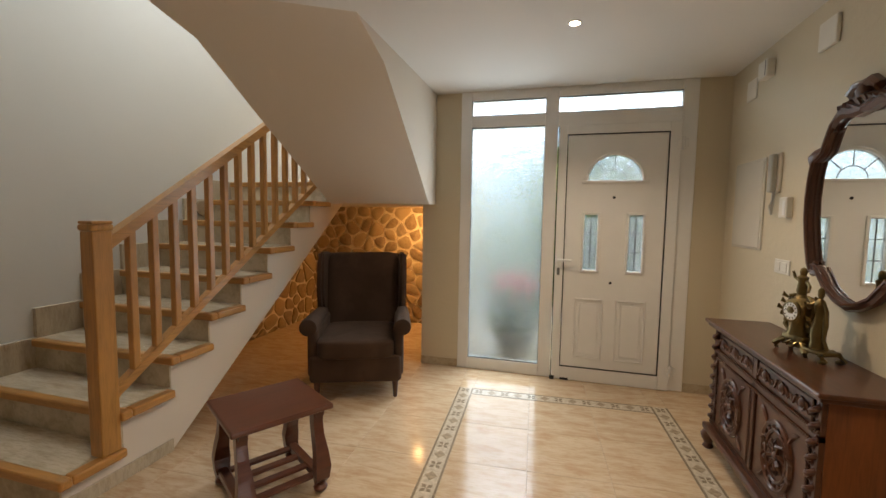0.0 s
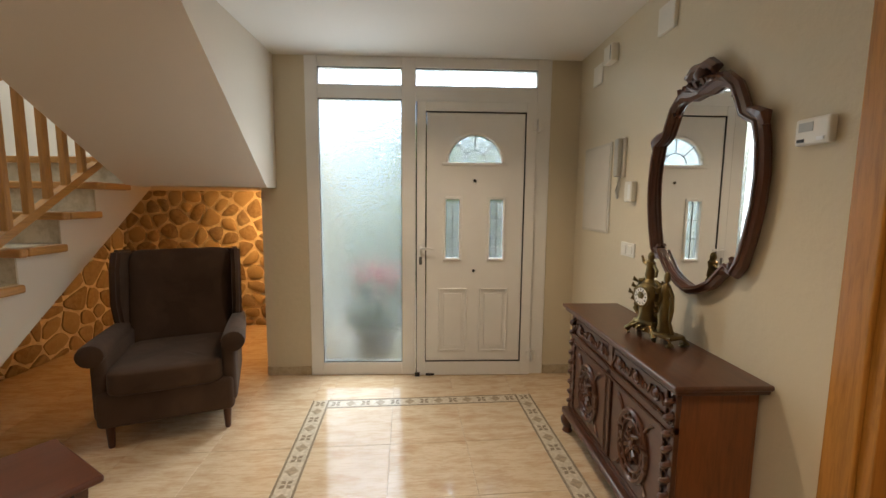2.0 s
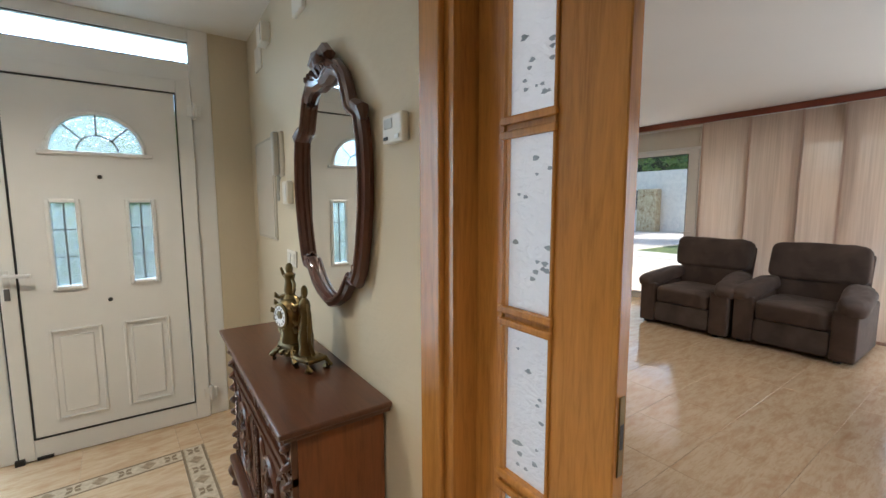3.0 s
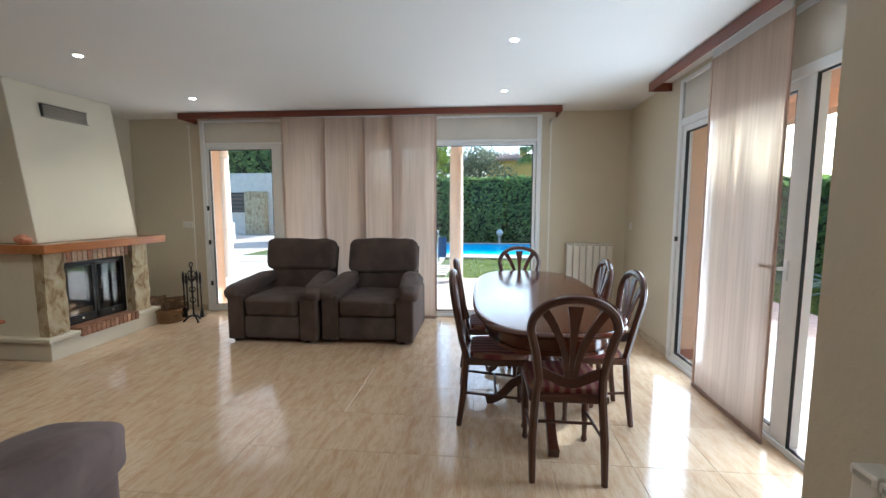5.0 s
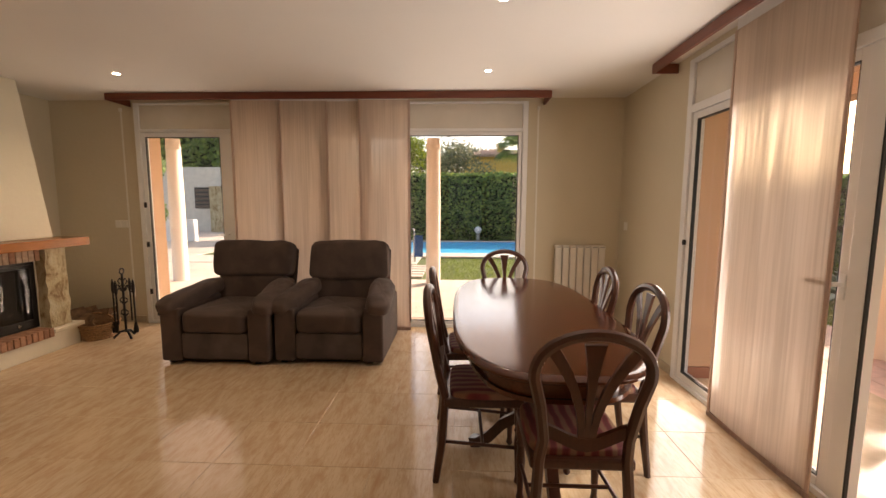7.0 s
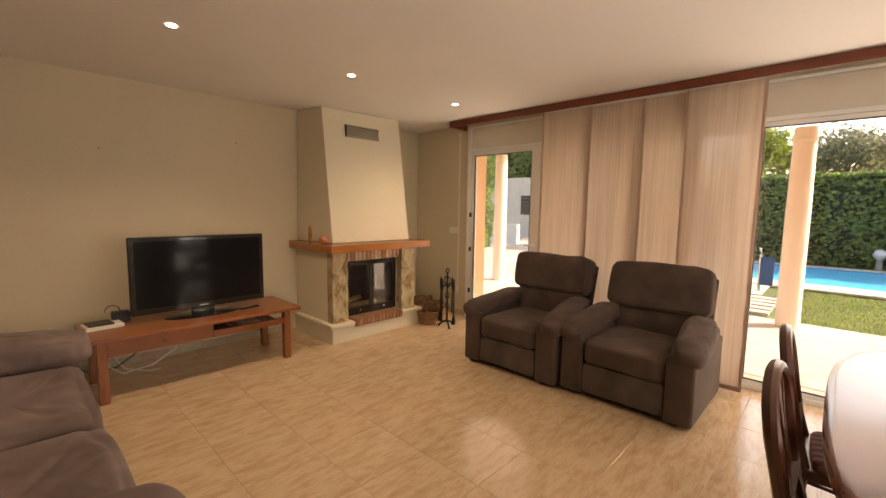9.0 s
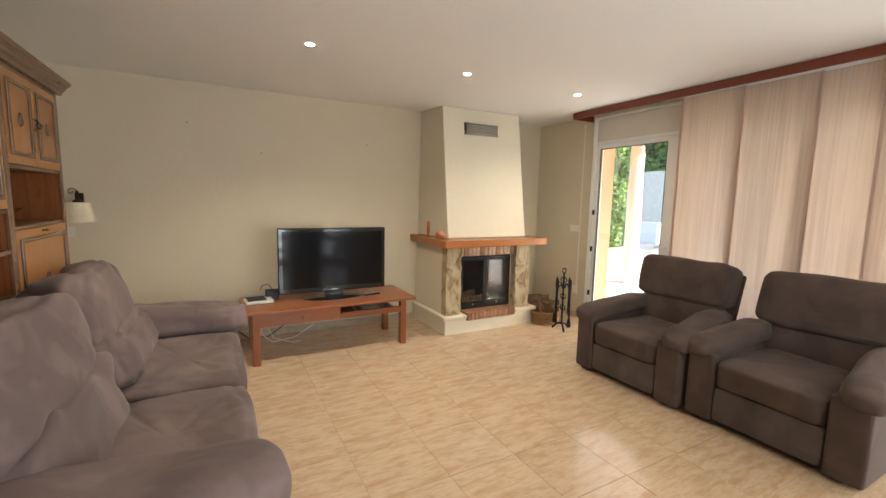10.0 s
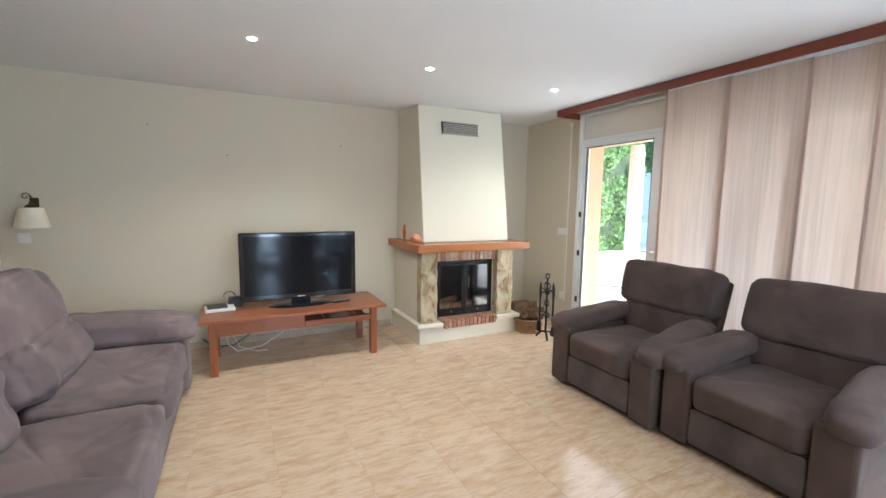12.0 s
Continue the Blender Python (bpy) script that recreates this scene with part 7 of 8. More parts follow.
def stone_facing(root, U, V, place, seed):
    rnd = random.Random(seed)
    pts, gx, gy = [], 0.185, 0.15
    for j in range(int(V / gy) + 2):
        for i in range(int(U / gx) + 2):
            if rnd.random() > 0.12:
                pts.append(((i + 0.5 * (j % 2)) * gx + rnd.uniform(-0.07, 0.07), j * gy + rnd.uniform(-0.055, 0.055)))
    for k, (x, y) in enumerate(pts):
        poly = [(0, 0), (U, 0), (U, V), (0, V)]
        for (a, b) in pts:
            dx, dy = a - x, b - y
            if (a, b) == (x, y) or dx * dx + dy * dy > 0.25:
                continue
            L = math.hypot(dx, dy)
            m = 0.5 - 0.0135 / L
            poly = clip(poly, x + dx * m, y + dy * m, dx / L, dy / L)
            if len(poly) < 3:
                break
        if len(poly) < 3:
            continue
        cx, cy = sum(p[0] for p in poly) / len(poly), sum(p[1] for p in poly) / len(poly)
        # round the corners a little
        soft_ = []
        for i, p in enumerate(poly):
            q, r = poly[i - 1], poly[(i + 1) % len(poly)]
            soft_ += [(p[0] * 0.78 + q[0] * 0.22, p[1] * 0.78 + q[1] * 0.22), (p[0] * 0.78 + r[0] * 0.22, p[1] * 0.78 + r[1] * 0.22)]
        d = 0.012 + 0.014 * rnd.random()
        bm = bmesh.new()
        lo = [bm.verts.new(place(a, b, 0.0)) for a, b in soft_]
        mid = [bm.verts.new(place(a, b, d * 0.8)) for a, b in soft_]
        hi = [bm.verts.new(place(cx + (a - cx) * 0.82, cy + (b - cy) * 0.82, d + 0.006 * rnd.random())) for a, b in soft_]
        n = len(soft_)
        for i in range(n):
            bm.faces.new((lo[i], lo[(i + 1) % n], mid[(i + 1) % n], mid[i]))
            bm.faces.new((mid[i], mid[(i + 1) % n], hi[(i + 1) % n], hi[i]))
        bm.faces.new(hi)
        part("stone", bm, M_STONE, root, "", True)


def mat_stone():
    n = N("brown_rubble_stone")
    r = n.node("ObjectInfo").outputs["Random"]
    v = n.coords()
    f = n.noise(v, 16, 6, 0.65, 0.6)
    base = n.ramp(r, [(0.0, (0.15, 0.085, 0.04)), (0.4, (0.25, 0.155, 0.075)), (0.75, (0.36, 0.25, 0.13)), (1.0, (0.20, 0.13, 0.085))])
    n.bump(n.noise(v, 40, 6, 0.7), 0.6, 0.012)
    return n.done(n.mix(n.ramp(f, [(0.35, (0, 0, 0)), (0.7, (0.6, 0.6, 0.6))]), base, (0.42, 0.33, 0.2)), 0.85)


M_STONE = mat_stone()
face = thing("stone_facing", "rubble facing of brown irregular stones in pale mortar under the landing", "stone wall", kind="structure")
part("mortar_bed", boxes(((X_W + 0.03, 6.30, 0), (1.243, 6.33, 1.54)), ((X_W, 4.2, 0), (X_W + 0.03, 6.33, 1.54))), mat_plain("pale_mortar", (0.66, 0.54, 0.37), 0.9, vary=0.2, scale=20, bump=0.4), face)
stone_facing(face, 2.06, 1.54, lambda a, b, c: (X_W + 0.03 + a, 6.30 - c, b), 4)
stone_facing(face, 2.1, 1.54, lambda a, b, c: (X_W + 0.03 + c, 4.2 + a, b), 9)


# ---- outdoors ----
M_ORANGE = mat_plaster("orange_render", (0.76, 0.50, 0.34), 0.3)
M_COLUMN = mat_plaster("pale_pink_render", (0.86, 0.76, 0.68), 0.2)
M_LAWN = mat_plain("lawn_ground", (0.10, 0.13, 0.035), 0.9, vary=0.4, scale=3, bump=0.3)
M_TERRA = mat_plain("terrace_tile", (0.66, 0.46, 0.38), 0.35, vary=0.15, scale=8)
M_PAVE = mat_plain("pale_paving", (0.62, 0.57, 0.49), 0.7, vary=0.1, scale=5)
M_DRIVE = mat_plain("pale_drive", (0.60, 0.52, 0.44), 0.8, vary=0.12, scale=2)
M_YELLOW = mat_plaster("yellow_render", (0.66, 0.42, 0.12))
M_ROOFTILE = mat_plain("roof_tile", (0.36, 0.24, 0.17), 0.8, vary=0.3, scale=4, bump=0.3)
M_HEDGE = mat_leaf("hedge_leaves", (0.17, 0.27, 0.09))
M_HEDGE_D = mat_leaf("cypress_leaves", (0.11, 0.20, 0.06))
M_OLIVE = mat_leaf("olive_leaves", (0.15, 0.18, 0.12), 0.25)
M_LIME = mat_leaf("bright_leaves", (0.22, 0.30, 0.045), 0.25)
M_PALM = mat_leaf("palm_leaves", (0.18, 0.28, 0.11), 0.3)
M_DRYPALM = mat_leaf("dry_palm_leaves", (0.48, 0.37, 0.22), 0.3)
M_AGAVE = mat_leaf("agave_leaves", (0.33, 0.48, 0.38), 0.15)
M_GRASS = mat_leaf("grass_blades", (0.20, 0.28, 0.065), 0.3)
M_TRUNK = mat_plain("bark", (0.20, 0.15, 0.10), 0.9, vary=0.4, scale=8, bump=0.7)
# near-black colour for the shade deep among the hedge leaves
M_HEDGESHADE = mat_plain("hedge_core", (0.025, 0.035, 0.012), 0.95, vary=0.4)


def mat_water():
    n = N("pool_water")
    v = n.coords()
    n.bump(n.noise(v, 5, 4, 0.5, 0.5), 0.25, 0.05)
    return n.done((0.06, 0.58, 0.92), 0.3, 0, 0.5)


G = -0.10
plain("ground", boxes(((-250, -250, -0.5), (350, 300, G - 0.03))), M_LAWN, "mown lawn and ground around the house", "lawn")
tr_ = thing("terrace", "pinkish terracotta tiled terrace round the house", "terrace", kind="structure")
part("terrace_bed", boxes(((9.7, -2.85, -0.4), (12.85, 9.5, G - 0.012)), ((3.5, -2.85, -0.4), (9.7, -0.3, G - 0.012))), M_PAVE, tr_)
tile_mesh = {}


def floor_tile(root, x0, x1, y0, y1, z, mat, name="floor_tile", thick=0.0035, gap=0.0008, rot=None):
    """A tile as an object of its own; alike tiles share one mesh."""
    w, d = round(x1 - x0, 3), round(y1 - y0, 3)
    key = (name, w, d, mat.name)
    if key not in tile_mesh:
        bm = bmesh.new()
        box(bm, (-w / 2 + gap, -d / 2 + gap, -thick), (w / 2 - gap, d / 2 - gap, 0), 0.0012)
        me = bpy.data.meshes.new(name)
        bm.to_mesh(me)
        bm.free()
        me.materials.append(mat)
        tile_mesh[key] = me
    ob = new(name, tile_mesh[key])
    c = Vector(((x0 + x1) / 2, (y0 + y1) / 2, z))
    ob.matrix_world = (rot @ Matrix.Translation(c)) if rot is not None else Matrix.Translation(c)
    ob.parent = root
    return ob


for i in range(18):
    for j in range(7):
        x = 5.0 + 0.42 * i
        y = -2.85 + 0.3643 * j
        if x + 0.42 < 12.85:
            floor_tile(tr_, x, x + 0.42, y, y + 0.3643, G, M_TERRA, "terrace_tile", gap=0.003)
plain("terrace_east_paving", boxes(((9.7, -0.3, G - 0.012), (12.85, 9.5, G))), M_PAVE, "pale paving of the east terrace", "terrace")
plain("terrace_roof", boxes(((3.5, -2.85, 2.80), (13.0, -0.3, 3.0)), ((9.7, -0.3, 2.80), (13.0, 10.0, 3.0))), M_ORANGE, "orange rendered terrace ceiling", "roof")
plain("terrace_beam", boxes(((3.5, -2.6, 2.58), (12.7, -2.3, 2.80)), ((12.4, -2.3, 2.68), (12.7, 10.0, 2.80))), M_ORANGE, "orange rendered terrace beam", "beam")
plain("house_wall", boxes(((9.7, -0.302, -0.4), (9.71, 1.10, 2.8)), ((9.7, 5.49, -0.4), (9.71, 6.9, 2.8)), ((9.7, 1.10, 2.51), (9.71, 5.49, 2.8)), ((8.05, -0.312, -0.4), (9.7, -0.302, 2.8)), ((3.5, -0.312, -0.4), (6.10, -0.302, 2.8)), ((6.10, -0.312, 2.5), (8.05, -0.302, 2.8))), M_ORANGE, "orange rendered outside of the house wall", "wall")
plain("window_reveal", boxes(((8.044, -0.30, 0.0), (8.052, 0.015, 2.5)), ((6.098, -0.30, 0), (6.106, 0.015, 2.5)), ((9.375, 5.484, 0), (9.7, 5.492, 2.5)), ((9.375, 1.098, 0), (9.7, 1.106, 2.5))), M_ORANGE, "orange rendered window reveals", "reveal")
plain("window_sill", boxes(((6.106, -0.33, -0.05), (8.044, 0.02, -0.005)), ((9.37, 1.106, -0.05), (9.74, 5.484, -0.005)), ((8.03, -0.33, -0.005), (8.042, 0.015, 0.09))), mat_plain("red_sill_tile", (0.36, 0.13, 0.085), 0.3), "red tiled door sill and skirting", "sill")


def column(x, y, label, r=0.135):
    root = thing("column", label, "column", "terrace columns", (x, y, G))
    part("shaft", lathe(bmesh.new(), [(r, 0), (r, 1.6), (r * 0.9, 2.70)], (0, 0, 0), 32), M_COLUMN, root, "", True)
    part("capital", lathe(bmesh.new(), [(r * 0.9, 2.5), (r * 0.97, 2.51), (r * 0.98, 2.56), (r * 0.93, 2.57), (r * 0.93, 2.60)], (0, 0, 0), 32), M_COLUMN, root, "", True)


column(8.86, -2.40, "round pale orange terrace column at the tiled edge beside the lawn", 0.12)
column(12.5, 2.33, "round pale orange terrace column facing the pool")
column(12.5, 7.27, "round pale orange terrace column facing the drive")
column(12.5, -2.42, "round pale orange corner column of the terrace")


def leaves(bm, p, n, size, rnd, narrow=0.5):
    """One leaf: a bent quad at p, facing about n."""
    a = Vector((rnd.uniform(-1, 1), rnd.uniform(-1, 1), rnd.uniform(-1, 1)))
    n = (n + a * 0.7).normalized()
    u = n.cross(Vector((rnd.uniform(-1, 1), rnd.uniform(-1, 1), rnd.uniform(-0.5, 1)))).normalized()
    w = n.cross(u)
    s = size * rnd.uniform(0.6, 1.3)
    v = [bm.verts.new(p + q) for q in (-u * s * 0.5, w * s * narrow * 0.5 + n * s * 0.1, u * s * 0.5, -w * s * narrow * 0.5 + n * s * 0.1)]
    bm.faces.new(v)


def hedge(label, lo, hi, count, size, mat, faces, seed, rough=0.10):
    root = thing("hedge", label, "hedge", at=((lo[0] + hi[0]) / 2, (lo[1] + hi[1]) / 2, lo[2]))
    o = root.matrix_world.translation
    # solid dark box behind the leaves, painted as the shade between them
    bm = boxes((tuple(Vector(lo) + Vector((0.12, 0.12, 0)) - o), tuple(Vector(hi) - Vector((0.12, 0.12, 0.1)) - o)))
    part("hedge_core", bm, M_HEDGESHADE, root, "near-black core for the shade inside the hedge")
    rnd = random.Random(seed)
    verts, polys = [], []
    area = []
    for ax, s in faces:
        d = [hi[i] - lo[i] for i in range(3) if i != ax]
        area.append(d[0] * d[1])
    for (ax, s), ar in zip(faces, area):
        for _ in range(int(count * ar / sum(area))):
            p = [rnd.uniform(lo[i], hi[i]) for i in range(3)]
            p[ax] = (hi if s > 0 else lo)[ax]
            n = Vector((0, 0, 0))
            n[ax] = s
            q = Vector(p)
            q += n * (rough * noise.noise(q * 1.3) + rnd.uniform(-0.14, 0.04)) - o
            a = Vector((rnd.uniform(-1, 1), rnd.uniform(-1, 1), rnd.uniform(-1, 1)))
            m = (n + a * 0.9).normalized()
            u = m.cross(Vector((rnd.uniform(-1, 1), rnd.uniform(-1, 1), 1))).normalized()
            w = m.cross(u)
            z = size * rnd.uniform(0.6, 1.3)
            k = len(verts)
            verts += [q - u * z * 0.5, q + w * z * 0.3, q + u * z * 0.5, q - w * z * 0.3]
            polys.append((k, k + 1, k + 2, k + 3))
    me = bpy.data.meshes.new("hedge_leaves")
    me.from_pydata([tuple(v) for v in verts], [], polys)
    me.materials.append(mat)
    ob = new("leaves", me)
    ob.parent = root
    return root


hedge("tall clipped green hedge along the far side of the pool", (22.2, -14, G), (23.6, 9.0, 2.66), 26000, 0.15, M_HEDGE, ((0, -1), (2, 1)), 1)
hedge("dense dark green cypress hedge beyond the side lawn", (7.0, -6.6, G), (22.5, -5.2, 1.95), 26000, 0.14, M_HEDGE_D, ((1, 1), (2, 1)), 2, 0.2)

# pool
plain("pool_coping", boxes(((16.3, -9, -0.11), (17.15, 5.2, G + 0.03)), ((20.9, -9, -0.11), (21.4, 5.2, G + 0.03)), ((17.15, 4.7, -0.11), (20.9, 5.2, G + 0.03))), M_PAVE, "pale stone pool coping", "pool edge")
plain("water", boxes(((17.15, -9, -0.12), (20.9, 4.7, G - 0.005))), mat_water(), "bright blue swimming pool water", "pool", "structure")
plain("pool_shell_edge", boxes(((20.88, -9, G - 0.004), (20.9, 4.7, G + 0.02))), mat_plain("pool_tile_blue", (0.08, 0.35, 0.6), 0.2), "blue tiled inner pool edge", "pool")
plain("pool_deck", boxes(((14.9, 2.9, -0.11), (16.3, 9.5, G + 0.012))), M_PAVE, "pale paved deck beside the pool", "paving")
for k in range(5):
    st = thing("stepping_slab", "pale rectangular stepping slab set in the lawn", "paving slab", "stepping slabs", (13.25 + 0.34 * k, 2.95, G - 0.03))
    part("slab", boxes(((-0.11, -0.35, 0), (0.11, 0.35, 0.045)), bevel=0.006), M_PAVE, st)
gl = thing("garden_light", "low garden bollard light with a white globe head by the hedge", "garden light", at=(21.9, 1.07, G))
part("post", lathe(bmesh.new(), [(0.07, 0), (0.07, 0.28), (0.1, 0.30)], (0, 0, 0), 14), M_PLASTIC_G, gl, "", True)
part("globe", lathe(bmesh.new(), [(0.06, 0.30), (0.14, 0.38), (0.15, 0.45), (0.1, 0.54), (0.02, 0.58)], (0, 0, 0), 16), M_WHITE, gl, "white globe", True)
gs = thing("garden_shower", "steel pool shower post with a blue towel hanging from it", "pool shower", at=(15.3, 2.99, G))
part("post", tube(bmesh.new(), [(0, 0, 0), (0, 0, 0.75), (0.1, 0.03, 0.85)], 0.03, 8), M_CHROME, gs, "", True)
part("towel", boxes(((-0.05, -0.22, 0.15), (-0.02, 0.0, 0.70)), bevel=0.01), mat_plain("blue_cloth", (0.03, 0.10, 0.28), 0.9), gs, "blue hanging towel")
ld = thing("pool_ladder", "curved stainless pool ladder rails on the coping", "pool ladder", at=(17.0, -0.8, G + 0.03))
for s in (-1, 1):
    part("rail", tube(bmesh.new(), [(-0.35, 0.25 * s, 0), (-0.35, 0.25 * s, 0.5), (-0.2, 0.25 * s, 0.68), (0.05, 0.25 * s, 0.68), (0.2, 0.25 * s, 0.5), (0.2, 0.25 * s, -0.05)], 0.02, 8), M_CHROME, ld, "", True)

# neighbour's house
ho = thing("neighbour_house", "yellow rendered house with a low tiled roof behind the hedge", "house", at=(50, -3.5, G))
part("wall", boxes(((-5, -8, 0), (5, 4.9, 5.95))), M_YELLOW, ho, "yellow rendered wall")
bm = bmesh.new()
prism(bm, [(-5.5, 5.9), (0, 7.0), (5.5, 5.9), (5.5, 6.05), (0, 7.15), (-5.5, 6.05)], 1, -8.4, 5.3)
rf = part("roof", bm, M_ROOFTILE, ho, "brown tiled roof")
bm = bmesh.new()
for k in range(45):
    y = -8.3 + 0.3 * k
    tube(bm, [(-5.55, y, 6.08), (0, y, 7.18)], 0.09, 6)
part("roof_tiles", bm, M_ROOFTILE, rf, "rows of rounded tiles", True)
part("chimney", boxes(((-3.4, 1.1, 6.2), (-2.9, 1.65, 7.25)), ((-3.48, 1.02, 7.25), (-2.82, 1.73, 7.36))), M_YELLOW, rf, "yellow chimney")
wd = part("window", boxes(((-5.03, 2.2, 3.2), (-4.98, 3.9, 4.55))), M_IRON, ho, "dark window with a shutter")
part("pane", boxes(((-5.05, 2.3, 3.3), (-5.035, 3.8, 4.45))), M_TVFRAME, wd)


def tree(name, label, at, height, radius, n, mat, size, seed, squash=0.8, clumps=14):
    root = thing(name, label, "tree", at=at)
    rnd = random.Random(seed)
    bm = bmesh.new()
    base = height - radius * squash
    tube(bm, [(0, 0, -0.1), (0.05, 0.03, base * 0.5), (0, 0, base)], [0.16, 0.12, 0.09], 8)
    cs = []
    for k in range(clumps):
        a, b = rnd.random() * 6.283, rnd.uniform(-0.6, 1)
        r = radius * rnd.uniform(0.35, 0.75)
        c = Vector((r * math.cos(a), r * math.sin(a), height - radius * squash + radius * squash * b * 0.75))
        cs.append((c, radius * rnd.uniform(0.28, 0.45)))
        tube(bm, [(0, 0, base * 0.7), tuple(c * 0.5 + Vector((0, 0, base * 0.45))), tuple(c)], [0.07, 0.045, 0.02], 5)
    part("trunk", bm, M_TRUNK, root, "forked trunk and limbs", True)
    bm = bmesh.new()
    for i in range(n):
        c, r = cs[i % clumps]
        d = Vector((rnd.gauss(0, 1), rnd.gauss(0, 1), rnd.gauss(0, 1))).normalized()
        leaves(bm, c + d * r * rnd.uniform(0.55, 1.05), d, size, rnd)
    me = bpy.data.meshes.new("crown")
    bm.to_mesh(me)
    bm.free()
    me.materials.append(mat)
    ob = new("crown", me)
    ob.parent = root


tree("olive_tree", "grey-green olive tree rising behind the hedge", (26.5, 2.0, G), 4.7, 2.0, 4200, M_OLIVE, 0.16, 11)
tree("garden_tree", "bright lime-green leafy tree behind the hedge", (25.0, 4.5, G), 4.9, 1.5, 2600, M_LIME, 0.2, 12)
for k, (x, y, h) in enumerate(((75, 5, 9.8), (80, -2.5, 11.0), (78, 9, 10.0), (82, -9, 10.5), (70, 14, 9))):
    tree("pine_tree", "distant grey-green pine on the skyline", (x, y, G), h, 3.4, 1500, M_OLIVE, 0.5, 20 + k, 0.45)


def palm(label, at, height, n, length, mat, seed, skirt=0):
    root = thing("palm_tree", label, "tree", at=at)
    rnd = random.Random(seed)
    part("trunk", lathe(bmesh.new(), [(0.28, 0), (0.22, 0.4), (0.2, height * 0.6), (0.26, height - 0.2), (0.12, height)], (0, 0, 0), 14), M_TRUNK, root, "ringed trunk", True)

    def frond(bm, az, el, L, droop):
        """A fan leaf: a stalk, then pleated fingers."""
        d = Vector((math.cos(az) * math.cos(el), math.sin(az) * math.cos(el), math.sin(el)))
        o = Vector((0, 0, height - 0.1))
        tip = o + d * L * 0.5
        s = d.cross(Vector((0, 0, 1))).normalized()
        up = s.cross(d)
        for j in range(21):
            a = radians(-80 + 160 * j / 20)
            e = d * math.cos(a) + s * math.sin(a)
            w = (d * -math.sin(a) + s * math.cos(a)) * 0.022 * L
            p1 = tip + e * L * 0.28
            p2 = tip + e * L * rnd.uniform(0.5, 0.62) + Vector((0, 0, -droop * L * rnd.uniform(0.2, 0.35)))
            v = [bm.verts.new(q) for q in (tip, p1 + w + up * 0.02, p2, p1 - w)]
            bm.faces.new(v)
        v = [bm.verts.new(q) for q in (o - s * 0.02, o + s * 0.02, tip + s * 0.012, tip - s * 0.012)]
        bm.faces.new(v)
    bm = bmesh.new()
    for k in range(n):
        frond(bm, rnd.random() * 6.283, rnd.uniform(-0.35, 1.2), length * rnd.uniform(0.8, 1.1), rnd.uniform(0.4, 1.0))
    part("crown", bm, mat, root, "fan-shaped green fronds")
    if skirt:
        bm = bmesh.new()
        for k in range(skirt):
            frond(bm, rnd.random() * 6.283, rnd.uniform(-1.35, -0.75), length * rnd.uniform(0.7, 1.0), 1.0)
        part("dry_skirt", bm, M_DRYPALM, root, "hanging dry fronds")


palm("green fan palm rising behind the hedge by the yellow house", (27.4, -1.5, G), 4.4, 34, 1.6, M_PALM, 31)
palm("tall fan palm with a skirt of hanging dry fronds", (12.35, -7.75, G), 4.75, 60, 2.0, M_PALM, 32, 110)


def agave(at, r, seed, label):
    root = thing("agave", label, "plant", "agaves", at)
    rnd = random.Random(seed)
    for k in range(24):
        a = k * 2.4
        el = radians(20 + 62 * k / 24)
        L = r * rnd.uniform(0.85, 1.1) * (1.0 if k < 16 else 0.8)
        d = Vector((math.cos(a), math.sin(a), 0))
        s = Vector((-math.sin(a), math.cos(a), 0))
        pts, ws = [], []
        for i in range(7):
            u = i / 6
            e = el - 0.5 * u * u
            pts.append(d * (0.03 + L * u * math.cos(e)) + Vector((0, 0, 0.04 + L * u * math.sin(e))))
            ws.append(0.11 * r * (math.sin(math.pi * min(0.25 + u * 0.75, 0.985)) ** 0.8) * 2.0 + 0.004)
        part("agave_leaf", ribbon(bmesh.new(), pts, ws, 0.014, tuple(s)), M_AGAVE, root)


agave((10.75, -4.0, G), 0.82, 1, "grey-green agave rosette growing at the lawn's edge before the hedge")
agave((11.6, -4.2, G), 0.65, 2, "grey-green agave rosette beside its larger neighbour")
agave((10.0, -4.5, G), 0.62, 3, "smaller grey-green agave rosette close to the hedge")

# grass close to the terrace
rnd = random.Random(77)
verts, polys = [], []
for _ in range(26000):
    if rnd.random() < 0.55:
        x, y = rnd.uniform(8.0, 13.0), rnd.uniform(-4.9, -2.87)
    else:
        x, y = rnd.uniform(12.9, 16.2), rnd.uniform(-4, 2.5)
    h, a = rnd.uniform(0.025, 0.06), rnd.random() * 6.283
    c, s = math.cos(a) * 0.008, math.sin(a) * 0.008
    k = len(verts)
    verts += [(x - c, y - s, G - 0.031), (x + c, y + s, G - 0.031), (x + rnd.uniform(-0.03, 0.03), y + rnd.uniform(-0.03, 0.03), G - 0.03 + h)]
    polys.append((k, k + 1, k + 2))
me = bpy.data.meshes.new("grass")
me.from_pydata(verts, [], polys)
me.materials.append(M_GRASS)
tagged(new("grass", me), "short green lawn grass beyond the terrace", "grass", kind="stuff")

